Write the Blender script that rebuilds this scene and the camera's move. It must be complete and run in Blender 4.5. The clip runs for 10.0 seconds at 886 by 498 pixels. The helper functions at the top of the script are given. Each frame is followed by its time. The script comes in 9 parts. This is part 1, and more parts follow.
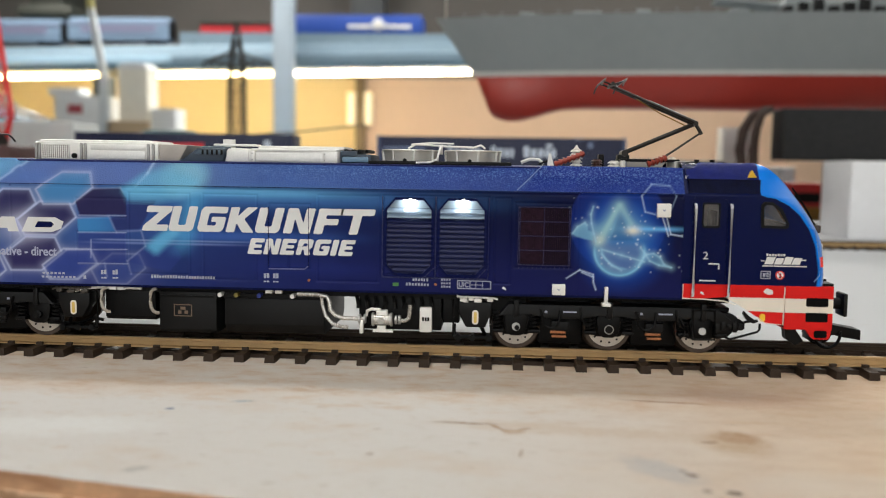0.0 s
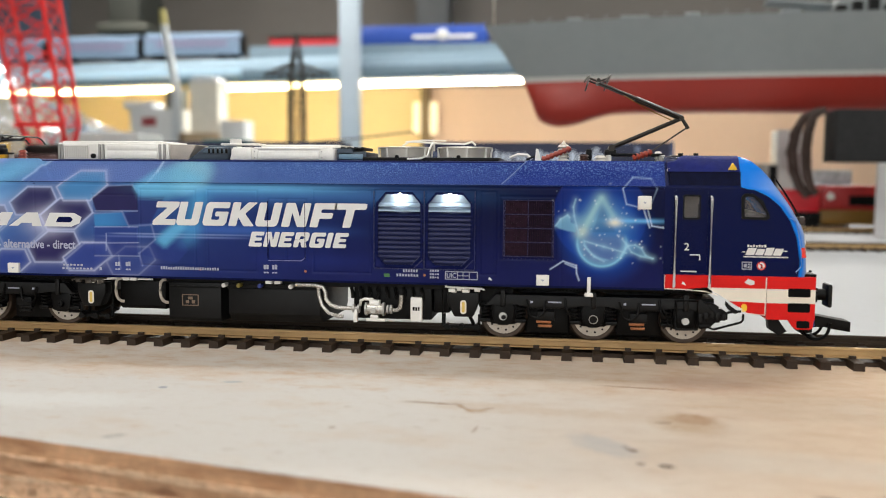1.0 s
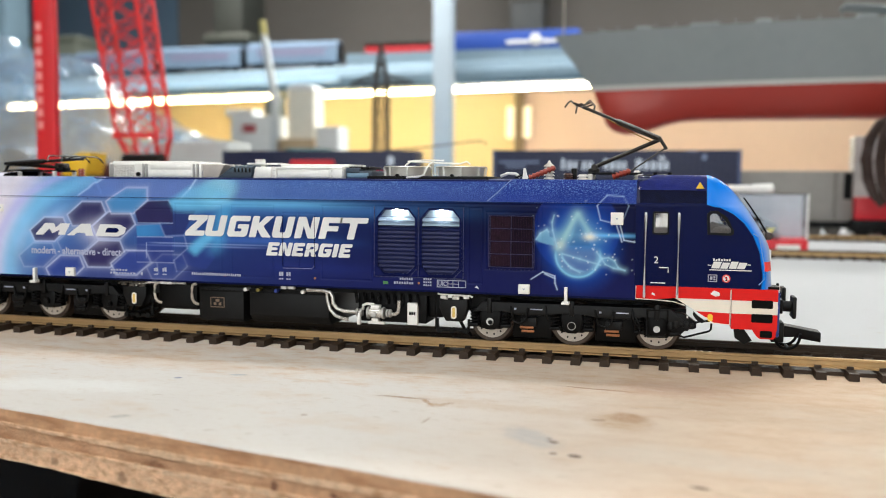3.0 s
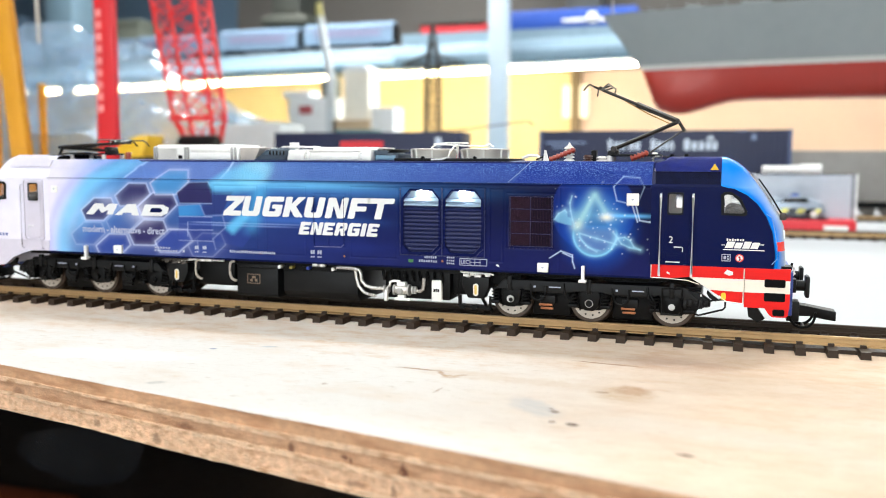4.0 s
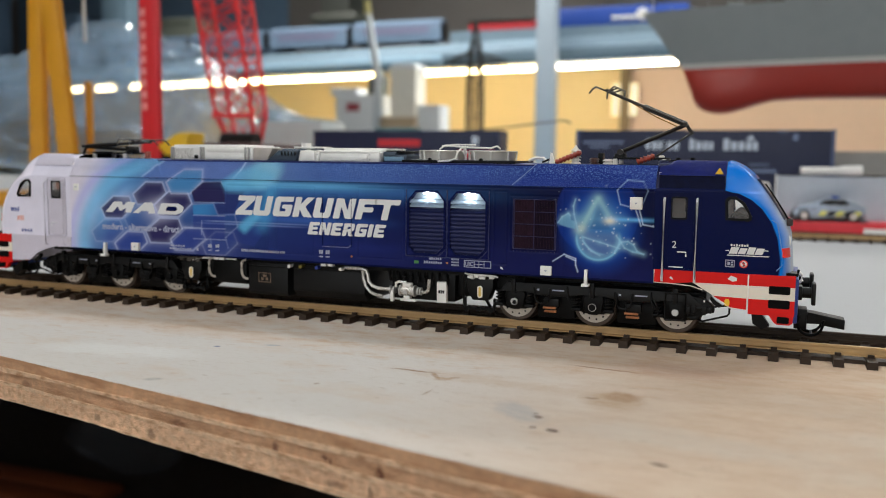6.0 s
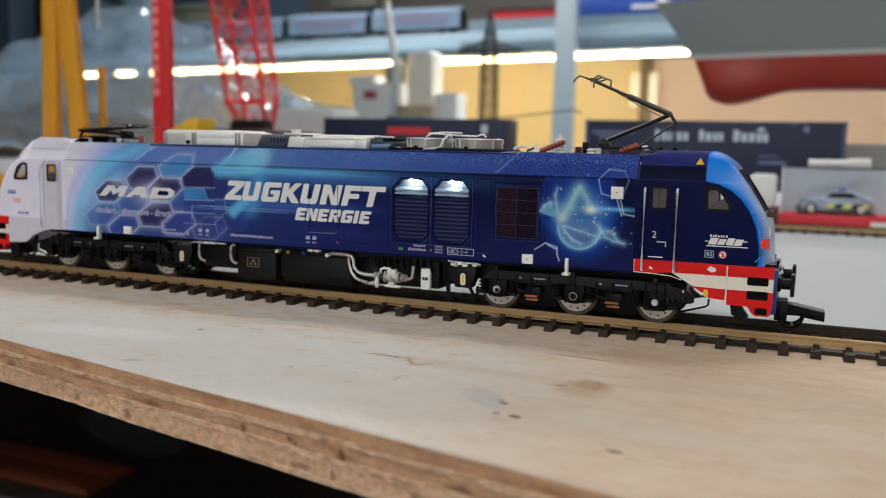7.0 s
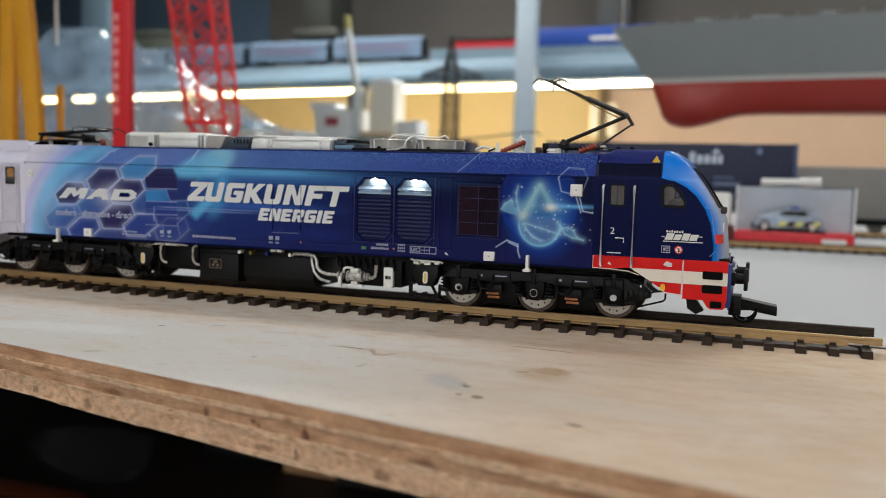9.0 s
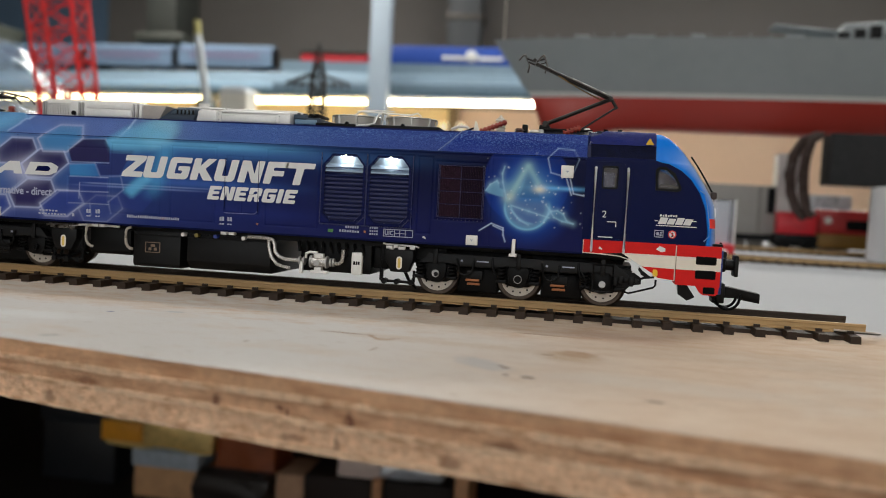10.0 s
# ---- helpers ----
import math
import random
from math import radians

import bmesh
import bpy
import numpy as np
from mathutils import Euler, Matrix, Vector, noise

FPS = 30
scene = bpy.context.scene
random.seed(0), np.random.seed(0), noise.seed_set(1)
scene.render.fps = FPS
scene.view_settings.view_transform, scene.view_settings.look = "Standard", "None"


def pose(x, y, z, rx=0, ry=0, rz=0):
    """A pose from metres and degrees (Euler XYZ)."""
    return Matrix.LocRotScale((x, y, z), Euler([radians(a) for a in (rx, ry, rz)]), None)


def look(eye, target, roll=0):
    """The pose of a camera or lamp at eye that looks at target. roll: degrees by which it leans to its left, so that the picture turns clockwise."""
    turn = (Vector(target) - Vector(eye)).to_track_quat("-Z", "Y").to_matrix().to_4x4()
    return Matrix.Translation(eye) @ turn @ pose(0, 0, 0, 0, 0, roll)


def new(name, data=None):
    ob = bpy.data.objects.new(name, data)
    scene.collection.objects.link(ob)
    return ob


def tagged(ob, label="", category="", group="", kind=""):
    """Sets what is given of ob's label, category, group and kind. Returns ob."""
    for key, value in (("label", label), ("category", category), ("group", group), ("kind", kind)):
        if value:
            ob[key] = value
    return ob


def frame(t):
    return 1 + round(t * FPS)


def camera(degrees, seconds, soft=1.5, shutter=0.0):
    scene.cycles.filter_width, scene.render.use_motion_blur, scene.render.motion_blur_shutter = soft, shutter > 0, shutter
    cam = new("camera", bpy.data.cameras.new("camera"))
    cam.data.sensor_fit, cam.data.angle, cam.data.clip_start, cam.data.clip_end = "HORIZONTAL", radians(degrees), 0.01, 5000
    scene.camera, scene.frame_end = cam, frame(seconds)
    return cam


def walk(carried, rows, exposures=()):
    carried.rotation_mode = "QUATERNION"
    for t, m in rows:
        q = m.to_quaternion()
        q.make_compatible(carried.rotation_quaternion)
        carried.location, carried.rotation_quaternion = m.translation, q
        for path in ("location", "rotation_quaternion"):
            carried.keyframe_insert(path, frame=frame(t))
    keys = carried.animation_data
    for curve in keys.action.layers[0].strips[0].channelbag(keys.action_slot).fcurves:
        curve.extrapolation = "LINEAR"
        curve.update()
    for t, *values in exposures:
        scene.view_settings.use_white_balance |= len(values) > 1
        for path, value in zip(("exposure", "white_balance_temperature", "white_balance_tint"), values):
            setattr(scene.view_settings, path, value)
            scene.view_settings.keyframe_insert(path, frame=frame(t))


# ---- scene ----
# camera: a phone held close to the model; the locomotive is at the model's true size, things behind it are placed and
# sized to fit the camera's view
cam = camera(53.61, 10.0, soft=1.0)
cam.data.dof.use_dof = True
cam.data.dof.focus_distance = 0.226
cam.data.dof.aperture_fstop = 17.0
# seconds, x, y, z, pitch, lean, yaw
ROWS = [
    (0.0, 0.05265, -0.21799, 0.04640, -5.129, -0.874, 3.523),
    (0.5, 0.06254, -0.22276, 0.04500, -4.842, -0.608, 6.011),
    (1.0, 0.07246, -0.22465, 0.04329, -4.583, -0.421, 7.994),
    (1.5, 0.08163, -0.22804, 0.04173, -4.598, -0.099, 10.017),
    (2.0, 0.08608, -0.22944, 0.04327, -4.456, -0.137, 11.993),
    (2.5, 0.09656, -0.23361, 0.04408, -4.307, 0.044, 13.844),
    (2.7, 0.09896, -0.23632, 0.04547, -4.234, -0.250, 13.786),
    (3.8, 0.11260, -0.24626, 0.04805, -5.523, -0.400, 17.529),
    (4.0, 0.11409, -0.24652, 0.04758, -5.696, -0.271, 18.089),
    (4.5, 0.11838, -0.24824, 0.04770, -5.562, -0.265, 18.912),
    (5.0, 0.11833, -0.24750, 0.04913, -5.589, -0.639, 20.154),
    (5.5, 0.12153, -0.24568, 0.04943, -5.566, -0.432, 20.715),
    (6.0, 0.12560, -0.24296, 0.04897, -5.904, -0.631, 21.290),
    (6.2, 0.12787, -0.24285, 0.04925, -6.504, -0.712, 21.360),
    (7.3, 0.13648, -0.23769, 0.04814, -6.505, -1.062, 23.009),
    (7.5, 0.13705, -0.23580, 0.04726, -6.293, -0.864, 23.162),
    (8.0, 0.13781, -0.23746, 0.04945, -6.334, -1.102, 23.459),
    (8.5, 0.13964, -0.24260, 0.04486, -5.779, -1.263, 22.915),
    (9.0, 0.13615, -0.24426, 0.04061, -4.694, -1.564, 20.011),
    (9.5, 0.11908, -0.24407, 0.03570, -4.029, -2.194, 14.623),
    (10.0, 0.09762, -0.23935, 0.02915, -3.140, -3.075, 9.773),
]
# seconds, stops, kelvin, tint
EXPOSURES = [(0.0, -0.17, 6640, 8), (0.5, -0.07, 6720, 8), (1.5, 0.03, 6680, 9), (2.5, 0.04, 6600, 8), (3.8, 0.60, 6260, 6), (4.0, 0.68, 6230, 6), (4.5, 0.72, 6200, 5), (5.0, 0.44, 6230, 5), (5.5, -0.03, 6400, 7), (6.0, -0.38, 6430, 8),
             (7.5, -0.47, 6400, 8), (9.0, -0.48, 6420, 8), (10.0, -0.57, 6550, 9)]
walk(cam, [(t, pose(x, y, z, 90 + pitch, lean, yaw)) for t, x, y, z, pitch, lean, yaw in ROWS], EXPOSURES)

# ---------------------------------------------------------------- world and light
world = bpy.data.worlds.new("room_air")
scene.world = world
world.use_nodes = True
world.node_tree.nodes["Background"].inputs[0].default_value = (0.75, 0.82, 1.0, 1)
world.node_tree.nodes["Background"].inputs[1].default_value = 0.05


def area_lamp(name, x, y, z, sx, sy, watts, colour, target=None):
    data = bpy.data.lights.new(name, "AREA")
    data.shape, data.size, data.size_y, data.energy, data.color = "RECTANGLE", sx, sy, watts, colour
    ob = new(name, data)
    ob.matrix_world = look((x, y, z), target if target else (x, y + 0.0001, z - 1))
    return ob


CEIL = 1.75
# unseen ceiling lamps; the two rear ones are added to brighten the background
LAMPS = [(0.0, -0.9, 1.5, 0.30, 12.8), (0.2, 0.80, 1.6, 0.30, 7.0), (-1.6, 3.0, 1.6, 0.30, 74.0), (0.9, 3.0, 1.6, 0.30, 64.0)]
for lx, ly, lsx, lsy, watts in LAMPS:
    area_lamp("ceiling_lamp_light", lx, ly, CEIL - 0.09, lsx, lsy, watts, (1.0, 0.96, 0.90))
# light of the tube lamps under the display shelf on the panel behind them
for lx, lsx, watts, col in ((-2.1, 2.6, 20.0, (1.0, 0.76, 0.40)), (0.3, 2.2, 7.0, (1.0, 0.84, 0.62))):
    area_lamp("tube_lamp_light", lx, 3.56, 0.44, lsx, 0.03, watts, col, (lx, 4.56, 0.20))
# daylight through the wide window behind the camera
area_lamp("window_light", 0.1, -2.62, 0.75, 3.2, 1.3, 12.0, (0.97, 0.98, 0.98), (0.1, 0.0, 0.75))


# ---------------------------------------------------------------- mesh helpers (millimetres)
MM = Matrix.Scale(0.001, 4)


def finish(bm, smooth=None):
    bmesh.ops.recalc_face_normals(bm, faces=bm.faces)
    me = bpy.data.meshes.new("mesh")
    bm.transform(MM)
    bm.to_mesh(me)
    bm.free()
    if smooth is not None:
        for p in me.polygons:
            p.use_smooth = True
        me.set_sharp_from_angle(angle=radians(smooth))
    return me


def part(name, bm, material, parent=None, label="", smooth=35):
    """One bmesh in millimetres as one mesh object under its parent."""
    me = finish(bm, smooth)
    ob = new(name, me)
    me.materials.append(material)
    if parent is not None:
        ob.parent = parent
    if label:
        ob["label"] = label
    return ob


def thing(name, label, category, group="", kind="", at=(0, 0, 0)):
    ob = new(name)
    ob.empty_display_size = 0.01
    ob.location = Vector(at) * 0.001
    return tagged(ob, label, category, group, kind)


def box(bm, x0, x1, y0, y1, z0, z1, bevel=0.0):
    r = bmesh.ops.create_cube(bm, size=1.0)
    vs = r["verts"]
    for v in vs:
        v.co = Vector((x0 + (v.co.x + 0.5) * (x1 - x0), y0 + (v.co.y + 0.5) * (y1 - y0), z0 + (v.co.z + 0.5) * (z1 - z0)))
    if bevel > 0:
        es = list({e for v in vs for e in v.link_edges})
        bmesh.ops.bevel(bm, geom=es, offset=bevel, segments=2, profile=0.5, affect="EDGES")
    return bm


def B(*a, bevel=0.0):
    return box(bmesh.new(), *a, bevel=bevel)


def cyl(bm, a, b, r, r2=None, n=16, caps=True):
    a, b = Vector(a), Vector(b)
    d = b - a
    m = Matrix.Translation((a + b) / 2) @ d.to_track_quat("Z", "Y").to_matrix().to_4x4()
    bmesh.ops.create_cone(bm, cap_ends=caps, segments=n, radius1=r, radius2=r if r2 is None else r2, depth=d.length, matrix=m)
    return bm


def C(*a, **k):
    return cyl(bmesh.new(), *a, **k)


def ball(bm, c, r, n=10):
    bmesh.ops.create_uvsphere(bm, u_segments=n + 2, v_segments=n, radius=r, matrix=Matrix.Translation(c))
    return bm


def tube(bm, pts, r, n=8):
    """A round bar along a polyline."""
    pts = [Vector(p) for p in pts]
    rings = []
    for i, p in enumerate(pts):
        d = (pts[min(i + 1, len(pts) - 1)] - pts[max(i - 1, 0)]).normalized()
        q = d.to_track_quat("Z", "Y")
        rings.append([bm.verts.new(p + q @ Vector((r * math.cos(6.2832 * k / n), r * math.sin(6.2832 * k / n), 0))) for k in range(n)])
    for u, v in zip(rings, rings[1:]):
        for k in range(n):
            bm.faces.new((u[k], u[(k + 1) % n], v[(k + 1) % n], v[k]))
    bm.faces.new(rings[0][::-1])
    bm.faces.new(rings[-1])
    return bm


def arc(c, r, a0, a1, n, plane="xz"):
    out = []
    for i in range(n + 1):
        a = radians(a0 + (a1 - a0) * i / n)
        u, v = r * math.cos(a), r * math.sin(a)
        out.append({"xz": (c[0] + u, c[1], c[2] + v), "xy": (c[0] + u, c[1] + v, c[2]), "yz": (c[0], c[1] + u, c[2] + v)}[plane])
    return out


def prism(bm, poly, y0, y1, bevel=0.0):
    """A polygon in x, z carried from y0 to y1."""
    a = [bm.verts.new((x, y0, z)) for x, z in poly]
    b = [bm.verts.new((x, y1, z)) for x, z in poly]
    fs = [bm.faces.new(a), bm.faces.new(b[::-1])]
    n = len(poly)
    for k in range(n):
        fs.append(bm.faces.new((a[k], b[k], b[(k + 1) % n], a[(k + 1) % n])))
    if bevel > 0:
        es = list({e for f in fs for e in f.edges})
        bmesh.ops.bevel(bm, geom=es, offset=bevel, segments=2, profile=0.5, affect="EDGES")
    return bm


def lathe(bm, profile, c, axis="z", n=24):
    """Profile of (radius, height) turned round an axis through c."""
    rings = []
    for r, h in profile:
        ring = []
        for k in range(n):
            a = 6.28318 * k / n
            u, v = r * math.cos(a), r * math.sin(a)
            p = (u, v, h) if axis == "z" else (u, h, v) if axis == "y" else (h, u, v)
            ring.append(bm.verts.new(Vector(c) + Vector(p)))
        rings.append(ring)
    for u, v in zip(rings, rings[1:]):
        for k in range(n):
            bm.faces.new((u[k], u[(k + 1) % n], v[(k + 1) % n], v[k]))
    bm.faces.new(rings[0][::-1])
    bm.faces.new(rings[-1])
    return bm


def mirror(bm):
    """The same piece for the other end."""
    bmesh.ops.scale(bm, vec=(-1, 1, 1), verts=bm.verts)
    bmesh.ops.reverse_faces(bm, faces=bm.faces)
    return bm


def far_side(bm):
    bmesh.ops.scale(bm, vec=(1, -1, 1), verts=bm.verts)
    bmesh.ops.reverse_faces(bm, faces=bm.faces)
    return bm


# ---------------------------------------------------------------- materials
def rgb(r, g, b):
    """Linear from 0..255 screen values."""
    f = lambda v: (v / 255 / 12.92) if v <= 10 else ((v / 255 + 0.055) / 1.055) ** 2.4
    return (f(r), f(g), f(b), 1.0)


def mat(name, colour, rough=0.5, spec=0.5, metal=0.0, vary=0.12, scale=0.4, bump=0.0, bscale=3.0, coat=0.0, glow=None, alpha=None):
    """A plain coat with variation at two scales; scale is per millimetre."""
    m = bpy.data.materials.new(name)
    m.use_nodes = True
    nt = m.node_tree
    N, L = nt.nodes, nt.links
    bs = N["Principled BSDF"]
    bs.inputs["Roughness"].default_value = rough
    bs.inputs["Metallic"].default_value = metal
    bs.inputs["Specular IOR Level"].default_value = spec
    bs.inputs["Coat Weight"].default_value = coat
    bs.inputs["Coat Roughness"].default_value = 0.12
    tc = N.new("ShaderNodeTexCoord")
    mp = N.new("ShaderNodeMapping")
    mp.inputs["Scale"].default_value = (1000, 1000, 1000)
    L.new(tc.outputs["Object"], mp.inputs["Vector"])
    n1 = N.new("ShaderNodeTexNoise")
    n1.inputs["Scale"].default_value = scale
    n1.inputs["Detail"].default_value = 4
    n2 = N.new("ShaderNodeTexNoise")
    n2.inputs["Scale"].default_value = scale * 9
    n2.inputs["Detail"].default_value = 3
    L.new(mp.outputs[0], n1.inputs["Vector"])
    L.new(mp.outputs[0], n2.inputs["Vector"])
    ad = N.new("ShaderNodeMath")
    ad.operation = "ADD"
    L.new(n1.outputs[0], ad.inputs[0])
    L.new(n2.outputs[0], ad.inputs[1])
    mr = N.new("ShaderNodeMapRange")
    mr.inputs["From Min"].default_value, mr.inputs["From Max"].default_value = 0.6, 1.4
    mr.inputs["To Min"].default_value, mr.inputs["To Max"].default_value = 1 - vary, 1 + vary
    L.new(ad.outputs[0], mr.inputs["Value"])
    mx = N.new("ShaderNodeVectorMath")
    mx.operation = "SCALE"
    mx.inputs[0].default_value = colour[:3]
    L.new(mr.outputs[0], mx.inputs["Scale"])
    L.new(mx.outputs[0], bs.inputs["Base Color"])
    rr = N.new("ShaderNodeMapRange")
    rr.inputs["From Min"].default_value, rr.inputs["From Max"].default_value = 0.3, 0.7
    rr.inputs["To Min"].default_value, rr.inputs["To Max"].default_value = max(0.02, rough - 0.08), min(1, rough + 0.08)
    L.new(n2.outputs[0], rr.inputs["Value"])
    L.new(rr.outputs[0], bs.inputs["Roughness"])
    if bump:
        n3 = N.new("ShaderNodeTexNoise")
        n3.inputs["Scale"].default_value = bscale
        n3.inputs["Detail"].default_value = 3
        L.new(mp.outputs[0], n3.inputs["Vector"])
        bu = N.new("ShaderNodeBump")
        bu.inputs["Strength"].default_value = bump
        bu.inputs["Distance"].default_value = 0.0003
        L.new(n3.outputs[0], bu.inputs["Height"])
        L.new(bu.outputs[0], bs.inputs["Normal"])
    if glow:
        bs.inputs["Emission Color"].default_value = glow[0]
        bs.inputs["Emission Strength"].default_value = glow[1]
    if alpha is not None:
        bs.inputs["Alpha"].default_value = alpha
    return m


def film(name, colour, body, rough):
    """Thin clear plastic film: see-through, with a milky share and a gloss."""
    m = bpy.data.materials.new(name)
    m.use_nodes = True
    N, L = m.node_tree.nodes, m.node_tree.links
    N.remove(N["Principled BSDF"])
    clear, milk, gloss = N.new("ShaderNodeBsdfTransparent"), N.new("ShaderNodeBsdfDiffuse"), N.new("ShaderNodeBsdfGlossy")
    milk.inputs["Color"].default_value = colour
    gloss.inputs["Roughness"].default_value = rough
    haze = N.new("ShaderNodeTexNoise")
    haze.inputs["Scale"].default_value = 20.0
    tc = N.new("ShaderNodeTexCoord")
    L.new(tc.outputs["Object"], haze.inputs["Vector"])
    share = N.new("ShaderNodeMapRange")
    share.inputs["From Min"].default_value, share.inputs["From Max"].default_value = 0.3, 0.7
    share.inputs["To Min"].default_value, share.inputs["To Max"].default_value = body * 0.35, body * 1.7
    L.new(haze.outputs[0], share.inputs["Value"])
    low, top, edge, fr = N.new("ShaderNodeMixShader"), N.new("ShaderNodeMixShader"), N.new("ShaderNodeLayerWeight"), N.new("ShaderNodeMapRange")
    fr.inputs["From Min"].default_value, fr.inputs["From Max"].default_value = 0.35, 1.0
    fr.inputs["To Min"].default_value, fr.inputs["To Max"].default_value = 0.04, 0.36
    L.new(edge.outputs["Facing"], fr.inputs["Value"])
    L.new(share.outputs[0], low.inputs[0])
    L.new(clear.outputs[0], low.inputs[1])
    L.new(milk.outputs[0], low.inputs[2])
    L.new(fr.outputs[0], top.inputs[0])
    L.new(low.outputs[0], top.inputs[1])
    L.new(gloss.outputs[0], top.inputs[2])
    L.new(top.outputs[0], N["Material Output"].inputs["Surface"])
    return m


def glass(name, colour=(1, 1, 1, 1), rough=0.03):
    m = bpy.data.materials.new(name)
    m.use_nodes = True
    bs = m.node_tree.nodes["Principled BSDF"]
    bs.inputs["Base Color"].default_value = colour
    bs.inputs["Roughness"].default_value = rough
    bs.inputs["Transmission Weight"].default_value = 1.0
    bs.inputs["IOR"].default_value = 1.2
    return m


def emitter(name, colour, strength):
    m = bpy.data.materials.new(name)
    m.use_nodes = True
    bs = m.node_tree.nodes["Principled BSDF"]
    bs.inputs["Base Color"].default_value = (0.8, 0.8, 0.8, 1)
    bs.inputs["Emission Color"].default_value = colour
    bs.inputs["Emission Strength"].default_value = strength
    return m


def livery(name, bump, grain, rough, coat, glints=0.0):
    """Lacquered print: the colours of the print are stored at the vertices."""
    m = bpy.data.materials.new(name)
    m.use_nodes = True
    nt = m.node_tree
    N, L = nt.nodes, nt.links
    bs = N["Principled BSDF"]
    at = N.new("ShaderNodeAttribute")
    at.attribute_name = "print"
    tc = N.new("ShaderNodeTexCoord")
    mp = N.new("ShaderNodeMapping")
    mp.inputs["Scale"].default_value = (1000, 1000, 1000)
    L.new(tc.outputs["Object"], mp.inputs["Vector"])
    n1 = N.new("ShaderNodeTexNoise")
    n1.inputs["Scale"].default_value = grain
    n1.inputs["Detail"].default_value = 2
    L.new(mp.outputs[0], n1.inputs["Vector"])
    n0 = N.new("ShaderNodeTexNoise")
    n0.inputs["Scale"].default_value = 0.15
    L.new(mp.outputs[0], n0.inputs["Vector"])
    ad = N.new("ShaderNodeMath")
    ad.operation = "ADD"
    L.new(n0.outputs[0], ad.inputs[0])
    L.new(n1.outputs[0], ad.inputs[1])
    mr = N.new("ShaderNodeMapRange")
    mr.inputs["From Min"].default_value, mr.inputs["From Max"].default_value = 0.6, 1.4
    mr.inputs["To Min"].default_value, mr.inputs["To Max"].default_value = 0.88, 1.06
    L.new(ad.outputs[0], mr.inputs["Value"])
    sc = N.new("ShaderNodeVectorMath")
    sc.operation = "SCALE"
    L.new(at.outputs["Color"], sc.inputs[0])
    L.new(mr.outputs[0], sc.inputs["Scale"])
    # painted glints of lamp light, stronger towards the roof edge and the right
    if glints:
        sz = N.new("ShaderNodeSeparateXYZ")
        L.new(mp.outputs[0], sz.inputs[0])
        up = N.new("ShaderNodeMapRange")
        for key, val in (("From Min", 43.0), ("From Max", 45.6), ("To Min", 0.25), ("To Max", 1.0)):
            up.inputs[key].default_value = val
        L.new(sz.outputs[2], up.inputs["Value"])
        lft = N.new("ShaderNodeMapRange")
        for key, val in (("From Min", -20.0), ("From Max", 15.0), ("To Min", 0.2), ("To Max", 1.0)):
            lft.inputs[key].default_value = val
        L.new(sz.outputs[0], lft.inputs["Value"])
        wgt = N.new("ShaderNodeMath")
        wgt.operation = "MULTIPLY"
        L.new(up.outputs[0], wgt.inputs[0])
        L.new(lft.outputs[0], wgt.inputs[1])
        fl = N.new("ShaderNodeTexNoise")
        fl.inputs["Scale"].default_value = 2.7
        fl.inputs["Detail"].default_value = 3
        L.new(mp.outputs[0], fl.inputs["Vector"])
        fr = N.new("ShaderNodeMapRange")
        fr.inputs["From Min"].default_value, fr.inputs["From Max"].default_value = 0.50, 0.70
        fr.inputs["To Max"].default_value = glints
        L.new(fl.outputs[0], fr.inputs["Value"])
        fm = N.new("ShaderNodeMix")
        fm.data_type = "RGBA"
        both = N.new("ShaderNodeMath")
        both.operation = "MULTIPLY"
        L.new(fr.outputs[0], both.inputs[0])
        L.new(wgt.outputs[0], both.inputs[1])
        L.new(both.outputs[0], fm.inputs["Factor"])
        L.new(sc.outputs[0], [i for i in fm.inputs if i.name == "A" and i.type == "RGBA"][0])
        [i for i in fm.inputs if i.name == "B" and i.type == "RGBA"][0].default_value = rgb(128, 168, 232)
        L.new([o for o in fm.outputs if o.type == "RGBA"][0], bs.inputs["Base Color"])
    else:
        L.new(sc.outputs[0], bs.inputs["Base Color"])
    bs.inputs["Roughness"].default_value = rough
    bs.inputs["Specular IOR Level"].default_value = 0.08
    bs.inputs["Coat Weight"].default_value = coat
    bs.inputs["Coat Roughness"].default_value = 0.25
    bu = N.new("ShaderNodeBump")
    bu.inputs["Strength"].default_value = bump
    bu.inputs["Distance"].default_value = 0.0004
    L.new(n1.outputs[0], bu.inputs["Height"])
    L.new(bu.outputs[0], bs.inputs["Normal"])
    return m


PRINT = livery("printed_blue_lacquer", 0.10, 6.0, 0.24, 0.0)
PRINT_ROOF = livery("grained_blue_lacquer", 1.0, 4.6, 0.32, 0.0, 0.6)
NAVY = mat("navy_lacquer", rgb(8, 17, 64), 0.25, spec=0.10, vary=0.1)
NAVY_BAND = mat("dark_navy_grained_lacquer", rgb(7, 13, 46), 0.4, spec=0.1, vary=0.5, scale=0.7, bump=0.4, bscale=4.0)
NAVY_DEEP = mat("dark_navy_lacquer", rgb(7, 15, 58), 0.25, spec=0.10)
LAVENDER = mat("lavender_lacquer", rgb(204, 198, 212), 0.3, spec=0.3, vary=0.05)
RED = mat("signal_red_lacquer", rgb(208, 20, 18), 0.45, spec=0.2, vary=0.08)
CREAM = mat("cream_white_lacquer", rgb(226, 218, 205), 0.45, vary=0.05)
WHITE_INK = mat("white_print", rgb(218, 218, 218), 0.5, vary=0.05)
GREY_INK = mat("grey_print", rgb(164, 168, 186), 0.5, vary=0.05)
